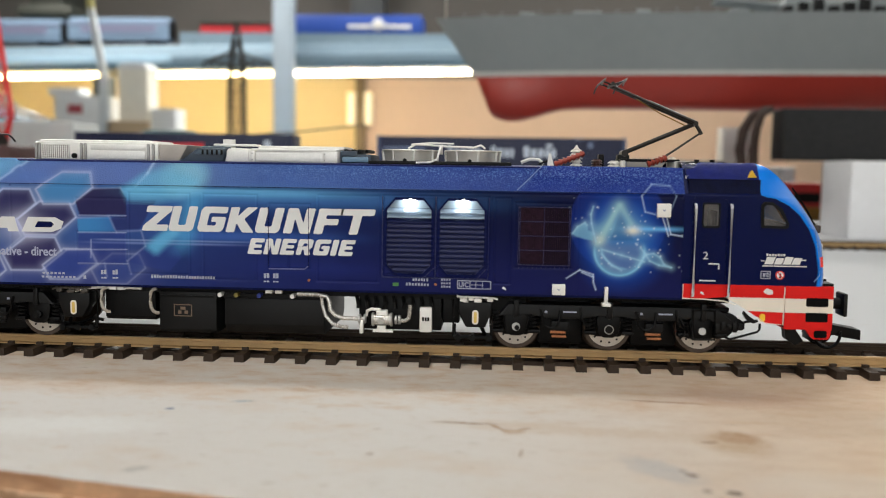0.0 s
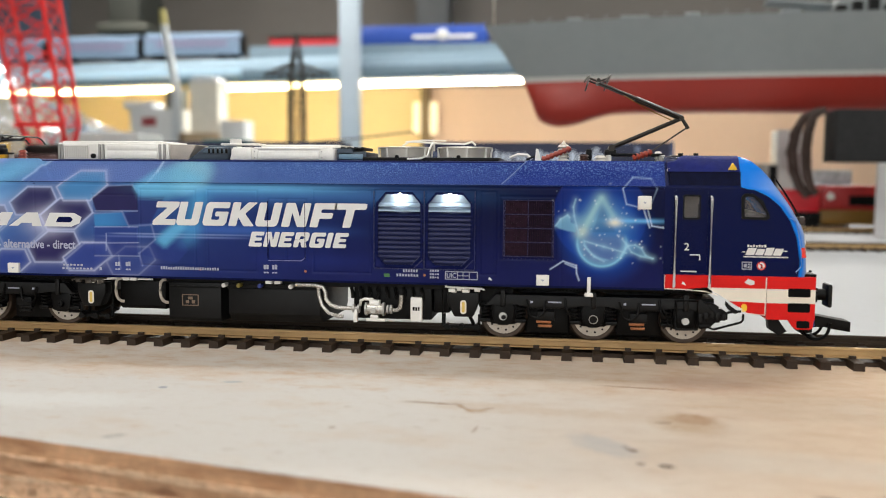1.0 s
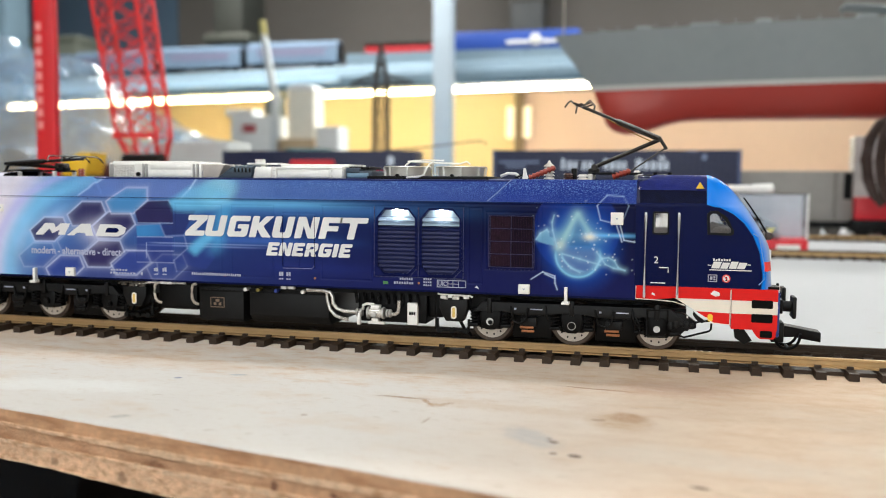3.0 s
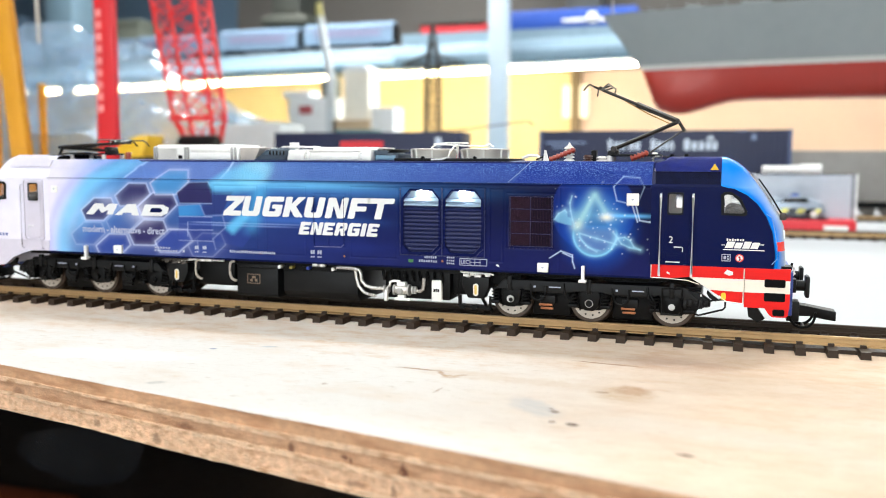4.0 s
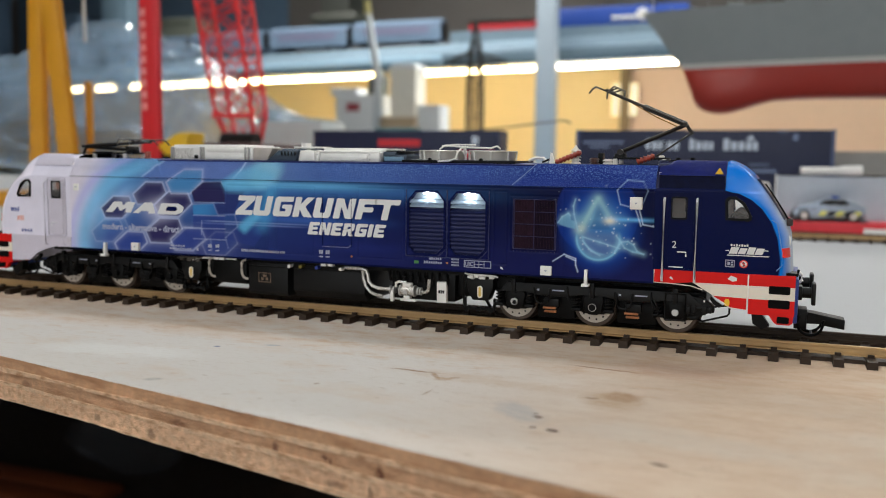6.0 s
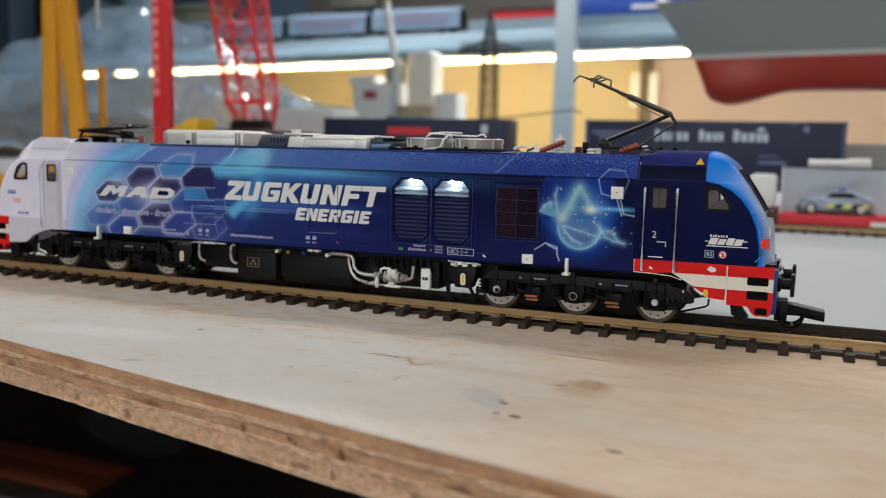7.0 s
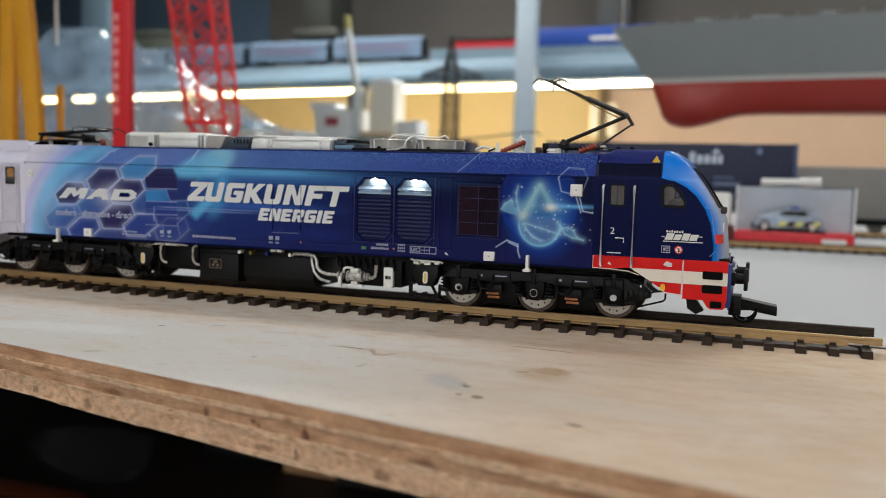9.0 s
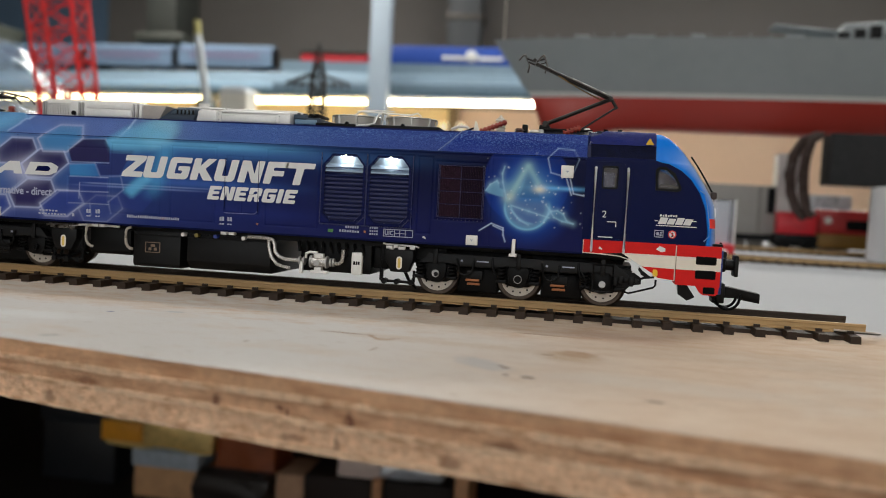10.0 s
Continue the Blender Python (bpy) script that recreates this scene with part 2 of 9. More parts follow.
YELLOW_INK = mat("yellow_print", rgb(235, 190, 40), 0.5, vary=0.05)
RED_INK = mat("red_print", rgb(215, 50, 45), 0.5)
GREEN_INK = mat("green_print", rgb(64, 120, 60), 0.5)
BLACK = mat("black_plastic", rgb(6, 6, 7), 0.45, spec=0.16, vary=0.3, scale=0.5, bump=0.15)
BLACK_SOFT = mat("dark_grey_plastic", rgb(14, 14, 15), 0.45, spec=0.2, vary=0.25, scale=0.5, bump=0.15)
INK_BLACK = mat("black_print", rgb(6, 6, 7), 0.6, spec=0.08)
SILVER = mat("silver_paint", rgb(238, 236, 232), 0.38, metal=0.12, vary=0.08, scale=0.3)
FAN_METAL = mat("brushed_silver_metal", rgb(228, 224, 219), 0.36, metal=0.5, vary=0.03, scale=0.05)
# darker copy of SILVER: shade on the metal is put into its colour
SILVER_DARK = mat("shaded_silver_paint", rgb(165, 163, 160), 0.4, metal=0.2)
STEEL = mat("turned_steel", rgb(190, 182, 172), 0.35, metal=0.25, vary=0.1)
PANTO = mat("pantograph_dark_metal", rgb(38, 33, 29), 0.45, metal=0.4, vary=0.15)
STEEL_DARK = mat("dark_steel", rgb(84, 79, 74), 0.4, metal=0.5, vary=0.2)
TYRE = mat("browned_steel_tyre", rgb(74, 62, 54), 0.4, metal=0.45, vary=0.2)
CHROME = mat("bright_metal_paint", rgb(192, 188, 182), 0.25, metal=0.55, vary=0.12)
WHITE_PLASTIC = mat("white_plastic", rgb(232, 230, 226), 0.45, vary=0.04)
HANDRAIL = mat("pale_grey_paint", rgb(226, 226, 230), 0.4, metal=0.2)
SLATE_LIGHT = mat("light_slate_plastic", rgb(66, 84, 100), 0.4, vary=0.15)
SLATE = mat("slate_blue_plastic", rgb(52, 66, 82), 0.5, vary=0.15)
RUST = mat("red_brown_insulator", rgb(150, 55, 38), 0.35, vary=0.15)
PORCELAIN = mat("white_porcelain", rgb(225, 220, 212), 0.4, vary=0.06)
BRASS = mat("brass_rod", rgb(150, 115, 60), 0.35, metal=0.8)
COPPER = mat("copper_brown", rgb(160, 100, 60), 0.45, metal=0.3)
GLASS_DARK = mat("dark_window", rgb(60, 58, 58), 0.08, vary=0.2, scale=0.1, coat=0.6)
WINDSCREEN = mat("black_windscreen", rgb(6, 7, 9), 0.2, spec=0.15, vary=0.1, alpha=0.3)
# thin pane whose milky share stands in for light inside the cab
PANE = mat("cab_lit_pane", rgb(168, 166, 168), 0.06, vary=0.3, scale=0.12, coat=0.4, alpha=0.10)
CAB_GREY = mat("grey_cab_lining", rgb(240, 233, 224), 0.6, vary=0.12, scale=0.5)
CAB_DARK = mat("dark_cab_fittings", rgb(86, 80, 76), 0.6, vary=0.2, scale=0.6)
NICKEL_RAIL = mat("nickel_silver_rail", rgb(176, 146, 104), 0.42, metal=0.5, vary=0.10, scale=0.05)
# dark copy of the rail metal, with the shade on far rails painted in
SHADED_RAIL = mat("shaded_rail", rgb(58, 45, 34), 0.4, metal=0.4, vary=0.2, scale=0.05)
SLEEPER = mat("dark_brown_plastic", rgb(50, 37, 27), 0.6, spec=0.3, vary=0.25, scale=0.4, bump=0.2)
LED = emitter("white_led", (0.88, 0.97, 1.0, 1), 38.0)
LED_GLARE = emitter("greenish_glare", (0.95, 1.0, 0.66, 1), 7.0)
TAIL = mat("red_tail_lens", rgb(214, 52, 46), 0.2, glow=(rgb(255, 84, 80), 0.15))

# ---------------------------------------------------------------- workbench board of plywood
EDGE0, EDGE_SLOPE = -96.4, -0.208      # front edge: y = EDGE0 + EDGE_SLOPE * x


def whitewashed_top():
    m = bpy.data.materials.new("whitewashed_plywood")
    m.use_nodes = True
    nt = m.node_tree
    N, L = nt.nodes, nt.links
    bs = N["Principled BSDF"]
    bs.inputs["Roughness"].default_value = 0.8
    bs.inputs["Specular IOR Level"].default_value = 0.15
    tc = N.new("ShaderNodeTexCoord")

    def mapped(sx, sy, turn=0.0):
        mp = N.new("ShaderNodeMapping")
        mp.inputs["Scale"].default_value = (sx * 1000, sy * 1000, 1000)
        mp.inputs["Rotation"].default_value = (0, 0, radians(turn))
        L.new(tc.outputs["Object"], mp.inputs["Vector"])
        return mp.outputs[0]

    def noise_at(vec, scale, detail=4, rough=0.55):
        n = N.new("ShaderNodeTexNoise")
        n.inputs["Scale"].default_value, n.inputs["Detail"].default_value, n.inputs["Roughness"].default_value = scale, detail, rough
        L.new(vec, n.inputs["Vector"])
        return n.outputs[0]

    def ramp(v, a, b, lo=0.0, hi=1.0):
        r = N.new("ShaderNodeMapRange")
        r.interpolation_type = "SMOOTHSTEP"
        for key, val in (("From Min", a), ("From Max", b), ("To Min", lo), ("To Max", hi)):
            r.inputs[key].default_value = val
        L.new(v, r.inputs["Value"])
        return r.outputs[0]

    def mixc(fac, a, b):
        x = N.new("ShaderNodeMix")
        x.data_type = "RGBA"
        L.new(fac, x.inputs["Factor"])
        for sock, val in (("A", a), ("B", b)):
            s = [i for i in x.inputs if i.name == sock and i.type == "RGBA"][0]
            if isinstance(val, tuple):
                s.default_value = val
            else:
                L.new(val, s)
        return [o for o in x.outputs if o.type == "RGBA"][0]

    def math_(op, a, b):
        x = N.new("ShaderNodeMath")
        x.operation = op
        x.use_clamp = op == "MULTIPLY"
        for i, val in enumerate((a, b)):
            if isinstance(val, float):
                x.inputs[i].default_value = val
            else:
                L.new(val, x.inputs[i])
        return x.outputs[0]

    grain = noise_at(mapped(0.10, 0.20, 8), 1.0, 8, 0.72)
    fine = noise_at(mapped(0.38, 0.80, 8), 1.0, 6, 0.75)
    mottle = noise_at(mapped(0.035, 0.06, 8), 1.0, 6, 0.65)
    broad = noise_at(mapped(0.006, 0.016, 8), 1.0, 3)
    flecks = noise_at(mapped(0.18, 0.55, 8), 1.0, 2)
    wood = mixc(ramp(grain, 0.35, 0.65), rgb(202, 173, 146), rgb(212, 188, 163))
    wood = mixc(ramp(fine, 0.58, 0.80, 0.0, 0.8), wood, rgb(182, 152, 124))
    wood = mixc(ramp(mottle, 0.52, 0.66, 0.0, 0.6), wood, rgb(214, 198, 180))
    wash = math_("MULTIPLY", ramp(broad, 0.35, 0.70, 0.15, 0.85), ramp(grain, 0.25, 0.6))
    sep = N.new("ShaderNodeSeparateXYZ")
    L.new(tc.outputs["Object"], sep.inputs[0])
    front = ramp(math_("ADD", sep.outputs[1], math_("MULTIPLY", broad, 0.05)), -0.009, -0.036)
    wash = math_("MULTIPLY", math_("ADD", wash, front), ramp(grain, 0.22, 0.5, 0.35, 1.0))
    wash = math_("MULTIPLY", wash, ramp(sep.outputs[0], 0.125, 0.035, 0.12, 1.0))
    wash = math_("MULTIPLY", wash, ramp(mottle, 0.30, 0.50, 0.66, 1.0))
    colour = mixc(wash, wood, rgb(215, 209, 203))
    colour = mixc(ramp(fine, 0.52, 0.74, 0.0, 0.4), colour, rgb(186, 164, 142))
    colour = mixc(ramp(noise_at(mapped(0.12, 0.75, 8), 1.0, 5, 0.7), 0.54, 0.75, 0.0, 0.26), colour, rgb(172, 148, 124))
    # a more neutral, greyish white behind the track
    back = ramp(math_("ADD", sep.outputs[1], math_("MULTIPLY", broad, 0.03)), 0.004, 0.030)
    colour = mixc(back, colour, rgb(190, 191, 193))
    colour = mixc(ramp(flecks, 0.66, 0.76, 0.0, 0.45), colour, rgb(164, 142, 120))
    warp = N.new("ShaderNodeTexNoise")
    warp.inputs["Scale"].default_value = 220
    warp.inputs["Detail"].default_value = 9
    warp.inputs["Roughness"].default_value = 0.75
    L.new(tc.outputs["Object"], warp.inputs["Vector"])
    # stains: centre x, y, half lengths, turn, colour, depth, raggedness (millimetres)
    for cx, cy, rx, ry, turn, col, depth, rag in (
        (94.8, -66.3, 6.6, 7.6, 10, rgb(178, 142, 104), 0.62, 2.0), (96.2, -63.5, 4.6, 4.2, 14, rgb(150, 108, 70), 0.45, 2.4), (90.5, -66.5, 1.3, 0.9, 20, rgb(110, 74, 46), 0.6, 1.2), (70, -62, 30, 3.5, -6, rgb(196, 168, 138), 0.35, 6),
        (47.5, -59.6, 6.5, 0.7, -2, rgb(140, 104, 70), 0.85, 1.2), (53.8, -62.0, 3.2, 0.8, -50, rgb(160, 120, 82), 0.75, 1.0), (56.4, -64.2, 2.6, 1.5, 10, rgb(176, 138, 98), 0.7, 1.8), (58.6, -62.2, 1.6, 0.8, 40, rgb(160, 120, 84), 0.6, 0.9),
        (57.6, -76, 2.6, 0.4, 80, rgb(150, 115, 82), 0.6, 0.8), (88, -40.2, 10, 0.5, -6, rgb(130, 84, 62), 0.8, 0.6),
        (79.5, -82.0, 8.8, 4.2, -48, rgb(172, 173, 176), 0.55, 3.0), (83.9, -83.8, 1.3, 1.0, -20, rgb(104, 78, 66), 0.85, 1.4), (82.8, -82.0, 0.8, 0.6, 0, rgb(110, 86, 74), 0.8, 0.8),
        (88.3, -91.0, 1.5, 1.1, -20, rgb(84, 62, 52), 0.95, 1.2), (84.6, -90.6, 0.8, 1.0, 0, rgb(120, 92, 78), 0.8, 0.9),
        (108.8, -101.9, 1.9, 0.9, -15, rgb(110, 86, 70), 0.85, 0.9), (113, -104.4, 2.6, 0.5, -15, rgb(180, 155, 130), 0.7, 0.7),
        (-9.3, -56.3, 1.2, 0.9, 0, rgb(84, 100, 134), 0.75, 0.9), (3.0, -49.4, 2.4, 1.0, 10, rgb(140, 154, 168), 0.6, 1.2),
        (-1.8, -90, 2.4, 1.2, 25, rgb(160, 158, 156), 0.6, 1.0), (32.8, -78.9, 0.8, 0.8, 0, rgb(150, 120, 95), 0.7, 0.5),
        (104, -36, 16, 9, -6, rgb(190, 156, 136), 0.55, 5), (128, -52, 34, 13, -8, rgb(186, 166, 146), 0.4, 5), (70, -17.5, 9, 2.0, 0, rgb(210, 180, 158), 0.5, 2.0),
        (-30, -70, 26, 7, 8, rgb(230, 229, 226), 0.6, 6), (112, -88, 26, 7, -8, rgb(206, 198, 188), 0.4, 6),
    ):
        mp = N.new("ShaderNodeMapping")
        mp.vector_type = "TEXTURE"
        mp.inputs["Location"].default_value = (cx / 1000, cy / 1000, 0)
        mp.inputs["Rotation"].default_value = (0, 0, radians(turn))
        mp.inputs["Scale"].default_value = (rx / 1000, ry / 1000, 1000)
        wv = N.new("ShaderNodeVectorMath")
        wv.operation = "MULTIPLY_ADD"
        wv.inputs[1].default_value = (rag / 400, rag / 400, 0)
        L.new(warp.outputs["Color"], wv.inputs[0])
        shift = N.new("ShaderNodeVectorMath")
        shift.operation = "ADD"
        shift.inputs[1].default_value = (-rag / 800, -rag / 800, 0)
        L.new(tc.outputs["Object"], shift.inputs[0])
        L.new(shift.outputs[0], wv.inputs[2])
        L.new(wv.outputs[0], mp.inputs["Vector"])
        ln = N.new("ShaderNodeVectorMath")
        ln.operation = "LENGTH"
        L.new(mp.outputs[0], ln.inputs[0])
        colour = mixc(math_("MULTIPLY", ramp(ln.outputs["Value"], 0.45, 1.2, depth, 0.0), ramp(fine, 0.25, 0.6, 0.35, 1.0)), colour, col)
    L.new(colour, bs.inputs["Base Color"])
    bu = N.new("ShaderNodeBump")
    bu.inputs["Strength"].default_value = 0.8
    bu.inputs["Distance"].default_value = 0.0004
    L.new(math_("ADD", fine, grain), bu.inputs["Height"])
    L.new(bu.outputs[0], bs.inputs["Normal"])
    return m


# knots in the veneer edges: x, z, half width, half height, depth (millimetres)
KNOTS = ((39.2, -5.3, 0.8, 1.5, 0.8), (51.2, -4.7, 0.9, 0.6, 0.9), (52.6, -5.2, 0.5, 0.5, 0.9), (55.8, -6.3, 1.9, 0.7, 0.85), (63.4, -5.2, 0.9, 1.5, 0.9), (12.5, -5.1, 2.6, 0.9, 0.6), (-40, -5.2, 2.0, 0.9, 0.5), (88, -5.5, 3.0, 1.2, 0.6))
END_KNOTS = ((4.4, -9.0, 1.2, 1.1, 0.6), (-13.5, -8.6, 1.2, 0.8, 0.5), (53.4, -9.2, 2.4, 0.8, 0.6), (61.3, -9.0, 0.5, 1.5, 0.6), (80, -9, 2.0, 1.2, 0.6))


def ply_wood(name, a, b, sx, sz, bump, knots=()):
    """Sawn veneer: fibres or end grain along the edge."""
    m = mat(name, a, 0.65, vary=0.24, scale=0.07, bump=bump, bscale=2.2)
    nt = m.node_tree
    N, L = nt.nodes, nt.links
    bs = N["Principled BSDF"]
    old = bs.inputs["Base Color"].links[0].from_socket
    tc = N.new("ShaderNodeTexCoord")
    mp = N.new("ShaderNodeMapping")
    mp.inputs["Scale"].default_value = (sx * 1000, sx * 1000, sz * 1000)
    L.new(tc.outputs["Object"], mp.inputs["Vector"])
    n = N.new("ShaderNodeTexNoise")
    n.inputs["Scale"].default_value, n.inputs["Detail"].default_value = 1.0, 5
    L.new(mp.outputs[0], n.inputs["Vector"])
    r = N.new("ShaderNodeMapRange")
    r.inputs["From Min"].default_value, r.inputs["From Max"].default_value = 0.46, 0.68
    L.new(n.outputs[0], r.inputs["Value"])
    x = N.new("ShaderNodeMix")
    x.data_type = "RGBA"
    L.new(r.outputs[0], x.inputs["Factor"])
    L.new(old, [i for i in x.inputs if i.name == "A" and i.type == "RGBA"][0])
    [i for i in x.inputs if i.name == "B" and i.type == "RGBA"][0].default_value = b
    colour = [o for o in x.outputs if o.type == "RGBA"][0]
    for kx, kz, rx, rz, depth in knots:
        sep = N.new("ShaderNodeMapping")
        sep.vector_type = "TEXTURE"
        sep.inputs["Location"].default_value = (kx / 1000, -0.1, kz / 1000)
        sep.inputs["Scale"].default_value = (rx / 1000, 1000, rz / 1000)
        wob = N.new("ShaderNodeVectorMath")
        wob.operation = "MULTIPLY_ADD"
        wob.inputs[1].default_value = (0.002, 0, 0.0012)
        nz = N.new("ShaderNodeTexNoise")
        nz.inputs["Scale"].default_value = 900
        L.new(tc.outputs["Object"], nz.inputs["Vector"])
        L.new(nz.outputs["Color"], wob.inputs[0])
        L.new(tc.outputs["Object"], wob.inputs[2])
        L.new(wob.outputs[0], sep.inputs["Vector"])
        ln = N.new("ShaderNodeVectorMath")
        ln.operation = "LENGTH"
        L.new(sep.outputs[0], ln.inputs[0])
        mr = N.new("ShaderNodeMapRange")
        mr.interpolation_type = "SMOOTHSTEP"
        for key, val in (("From Min", 0.4), ("From Max", 1.3), ("To Min", depth), ("To Max", 0.0)):
            mr.inputs[key].default_value = val
        L.new(ln.outputs["Value"], mr.inputs["Value"])
        mx = N.new("ShaderNodeMix")
        mx.data_type = "RGBA"
        L.new(mr.outputs[0], mx.inputs["Factor"])
        L.new(colour, [i for i in mx.inputs if i.name == "A" and i.type == "RGBA"][0])
        [i for i in mx.inputs if i.name == "B" and i.type == "RGBA"][0].default_value = rgb(104, 58, 38)
        colour = [o for o in mx.outputs if o.type == "RGBA"][0]
    L.new(colour, bs.inputs["Base Color"])
    return m


TOP = whitewashed_top()
PLY_DARK = ply_wood("brown_veneer_edge", rgb(206, 160, 123), rgb(174, 125, 90), 0.10, 0.5, 0.8)
PLY_MID = ply_wood("tan_veneer_edge", rgb(210, 164, 128), rgb(178, 130, 95), 0.14, 0.6, 1.5, KNOTS)
PLY_LIGHT = ply_wood("pale_veneer_edge", rgb(236, 200, 165), rgb(192, 144, 106), 0.30, 0.9, 1.5)
PLY_END = ply_wood("end_grain_veneer", rgb(236, 194, 158), rgb(208, 160, 123), 0.6, 0.8, 1.1, END_KNOTS)


def ply_sheet(z0, z1, out, wave, seed, top=False):
    """One veneer of the board; its sawn front edge is a little ragged."""
    bm = bmesh.new()
    n = 1100
    lo, hi = [], []
    for i in range(n + 1):
        x = -420 + 1320 * (i / n)
        w = wave * (noise.noise(Vector((x * 0.05, seed, 0))) + 0.5 * noise.noise(Vector((x * 0.3, seed, 7))))
        amp, amp_up = (0.06 if seed == 1 else 0.7), (0.06 if seed == 2 else 0.7)
        wz = amp * noise.noise(Vector((x * 0.03, seed * 3.1, 3.3))) + 0.3 * amp * noise.noise(Vector((x * 0.25, seed * 3.1, 9.0)))
        k = 0.0 if top else amp_up * noise.noise(Vector((x * 0.03, (seed - 1) * 3.1, 3.3))) + 0.3 * amp_up * noise.noise(Vector((x * 0.25, (seed - 1) * 3.1, 9.0)))
        y = EDGE0 + EDGE_SLOPE * x - out + w
        lo.append(bm.verts.new((x, y, z0 + wz)))
        # the worn upper arris of the face veneer leans back
        hi.append(bm.verts.new((x, y + (0.5 + 0.5 * noise.noise(Vector((x * 0.4, 5.0, seed)))) * top, z1 + k)))
    back_lo = [bm.verts.new((900, 1300, z0)), bm.verts.new((-1500, 1300, z0)), bm.verts.new((-1500, EDGE0 + 220, z0)), bm.verts.new((-420, EDGE0 + 62, z0))]
    back_hi = [bm.verts.new((v.co.x, v.co.y, z1)) for v in back_lo]
    back_lo, back_hi = back_lo[:3], back_hi[:3]
    bmesh.ops.delete(bm, geom=[v for v in bm.verts if not v.link_faces and v not in set(lo + hi + back_lo + back_hi)], context="VERTS")
    loop_lo, loop_hi = lo + back_lo, hi + back_hi
    m = len(loop_lo)
    for i in range(m):
        bm.faces.new((loop_lo[i], loop_lo[(i + 1) % m], loop_hi[(i + 1) % m], loop_hi[i]))
    bm.faces.new(loop_hi)
    bm.faces.new(loop_lo[::-1])
    bmesh.ops.triangulate(bm, faces=[f for f in bm.faces if len(f.verts) > 4])
    return bm


board = thing("plywood_board", "whitewashed birch plywood board with sawn layered edge", "board", kind="structure")
for z1, z0, m, out, wave, seed, nm in (
    (0.0, -0.3, TOP, 0.1, 0.30, 1, "face_veneer"), (-0.302, -3.1, PLY_DARK, 0.0, 0.35, 2, "veneer"), (-3.1, -4.0, PLY_LIGHT, 0.25, 0.25, 3, "veneer"),
    (-4.0, -6.4, PLY_MID, 0.0, 0.40, 4, "veneer"), (-6.4, -7.4, PLY_LIGHT, 0.25, 0.25, 5, "veneer"), (-7.4, -10.5, PLY_END, 0.05, 0.40, 6, "veneer"),
    (-10.5, -11.3, PLY_LIGHT, 0.15, 0.25, 7, "veneer"),
):
    part(nm, ply_sheet(z0, z1, out, wave, seed, seed == 1), m, board, smooth=None)

# ---------------------------------------------------------------- model track under the locomotive
RAIL_TOP = 4.25


def rail_bm(y, x0, x1):
    """Flat-bottomed rail: head, web and foot."""
    prof = [(-0.95, 1.85), (0.95, 1.85), (0.95, 2.15), (0.28, 2.4), (0.28, 3.45), (0.5, 3.6), (0.5, 4.15), (0.4, RAIL_TOP), (-0.4, RAIL_TOP), (-0.5, 4.15), (-0.5, 3.6), (-0.28, 3.45), (-0.28, 2.4), (-0.95, 2.15)]
    bm = bmesh.new()
    a = [bm.verts.new((x0, y + u, z)) for u, z in prof]
    b = [bm.verts.new((x1, y + u, z)) for u, z in prof]
    n = len(prof)
    for k in range(n):
        bm.faces.new((a[k], a[(k + 1) % n], b[(k + 1) % n], b[k]))
    bm.faces.new(a[::-1])
    bm.faces.new(b)
    return bm


def sleeper_bm(half=15.5, w=1.25):
    bm = bmesh.new()
    box(bm, -w, w, -half, half, 0.0, 1.85)
    for s in (-1, 1):
        for q in (-1, 1):
            box(bm, -0.75, 0.75, s * 8.75 + q * 1.35 - 0.45, s * 8.75 + q * 1.35 + 0.45, 1.8, 2.55)
    for v in bm.verts:
        if v.co.z > 1.0 and abs(v.co.x) > 1.0:
            v.co.x *= 0.9
    return bm


def model_track(name, label, x0, x1, pitch, last, rails=(-8.75, 8.75)):
    tr = thing(name, label, "model track")
    for y in rails:
        part("rail", rail_bm(y, x0, x1), NICKEL_RAIL if y < 0 else SHADED_RAIL, tr, smooth=None)
    me = finish(sleeper_bm())
    me.materials.append(SLEEPER)
    x = last
    while x > x0:
        ob = new("sleeper", me)
        ob.parent = tr
        ob.location = (x / 1000, random.uniform(-0.2, 0.2) / 1000, 0)
        x -= pitch
    # webs below the rails; middle plate and taller far web stand in for shade
    web = bmesh.new()
    for y in rails:
        box(web, x0, last, y - 1.0, y + 1.0, 0.0, 1.0 if y < 0 else 1.82)
    if abs(rails[0]) == 8.75:
        box(web, x0, last, -7.6, 7.6, 0.0, 0.7)
    part("web_and_shade_plate", web, SLEEPER, tr, smooth=None)
    return tr


track = model_track("model_track", "nickel rails on dark brown plastic sleepers on plywood", -420.0, 165.6, 7.38, 161.8)
joiner = bmesh.new()
prism(joiner, [(158.0, 1.9), (168.8, 1.9), (168.8, 2.2), (158.0, 2.3)], -9.95, -7.55)
prism(joiner, [(158.0, 1.9), (168.5, 1.9), (169.2, 2.3), (158.0, 2.7)], -9.95, -9.6)
prism(joiner, [(158.0, 1.9), (168.5, 1.9), (169.2, 2.3), (158.0, 2.7)], -7.9, -7.55)
part("rail_joiner", joiner, STEEL, track, "bright metal rail joiner")

# ---------------------------------------------------------------- the locomotive
loco = thing("model_locomotive", "blue printed six-axle model locomotive with white and red ends on track", "model train")
SIDE = -16.5
ZB, ZF, ZR = 18.2, 41.9, 47.5
Y_ROOF = -12.6
X_END = 95.4


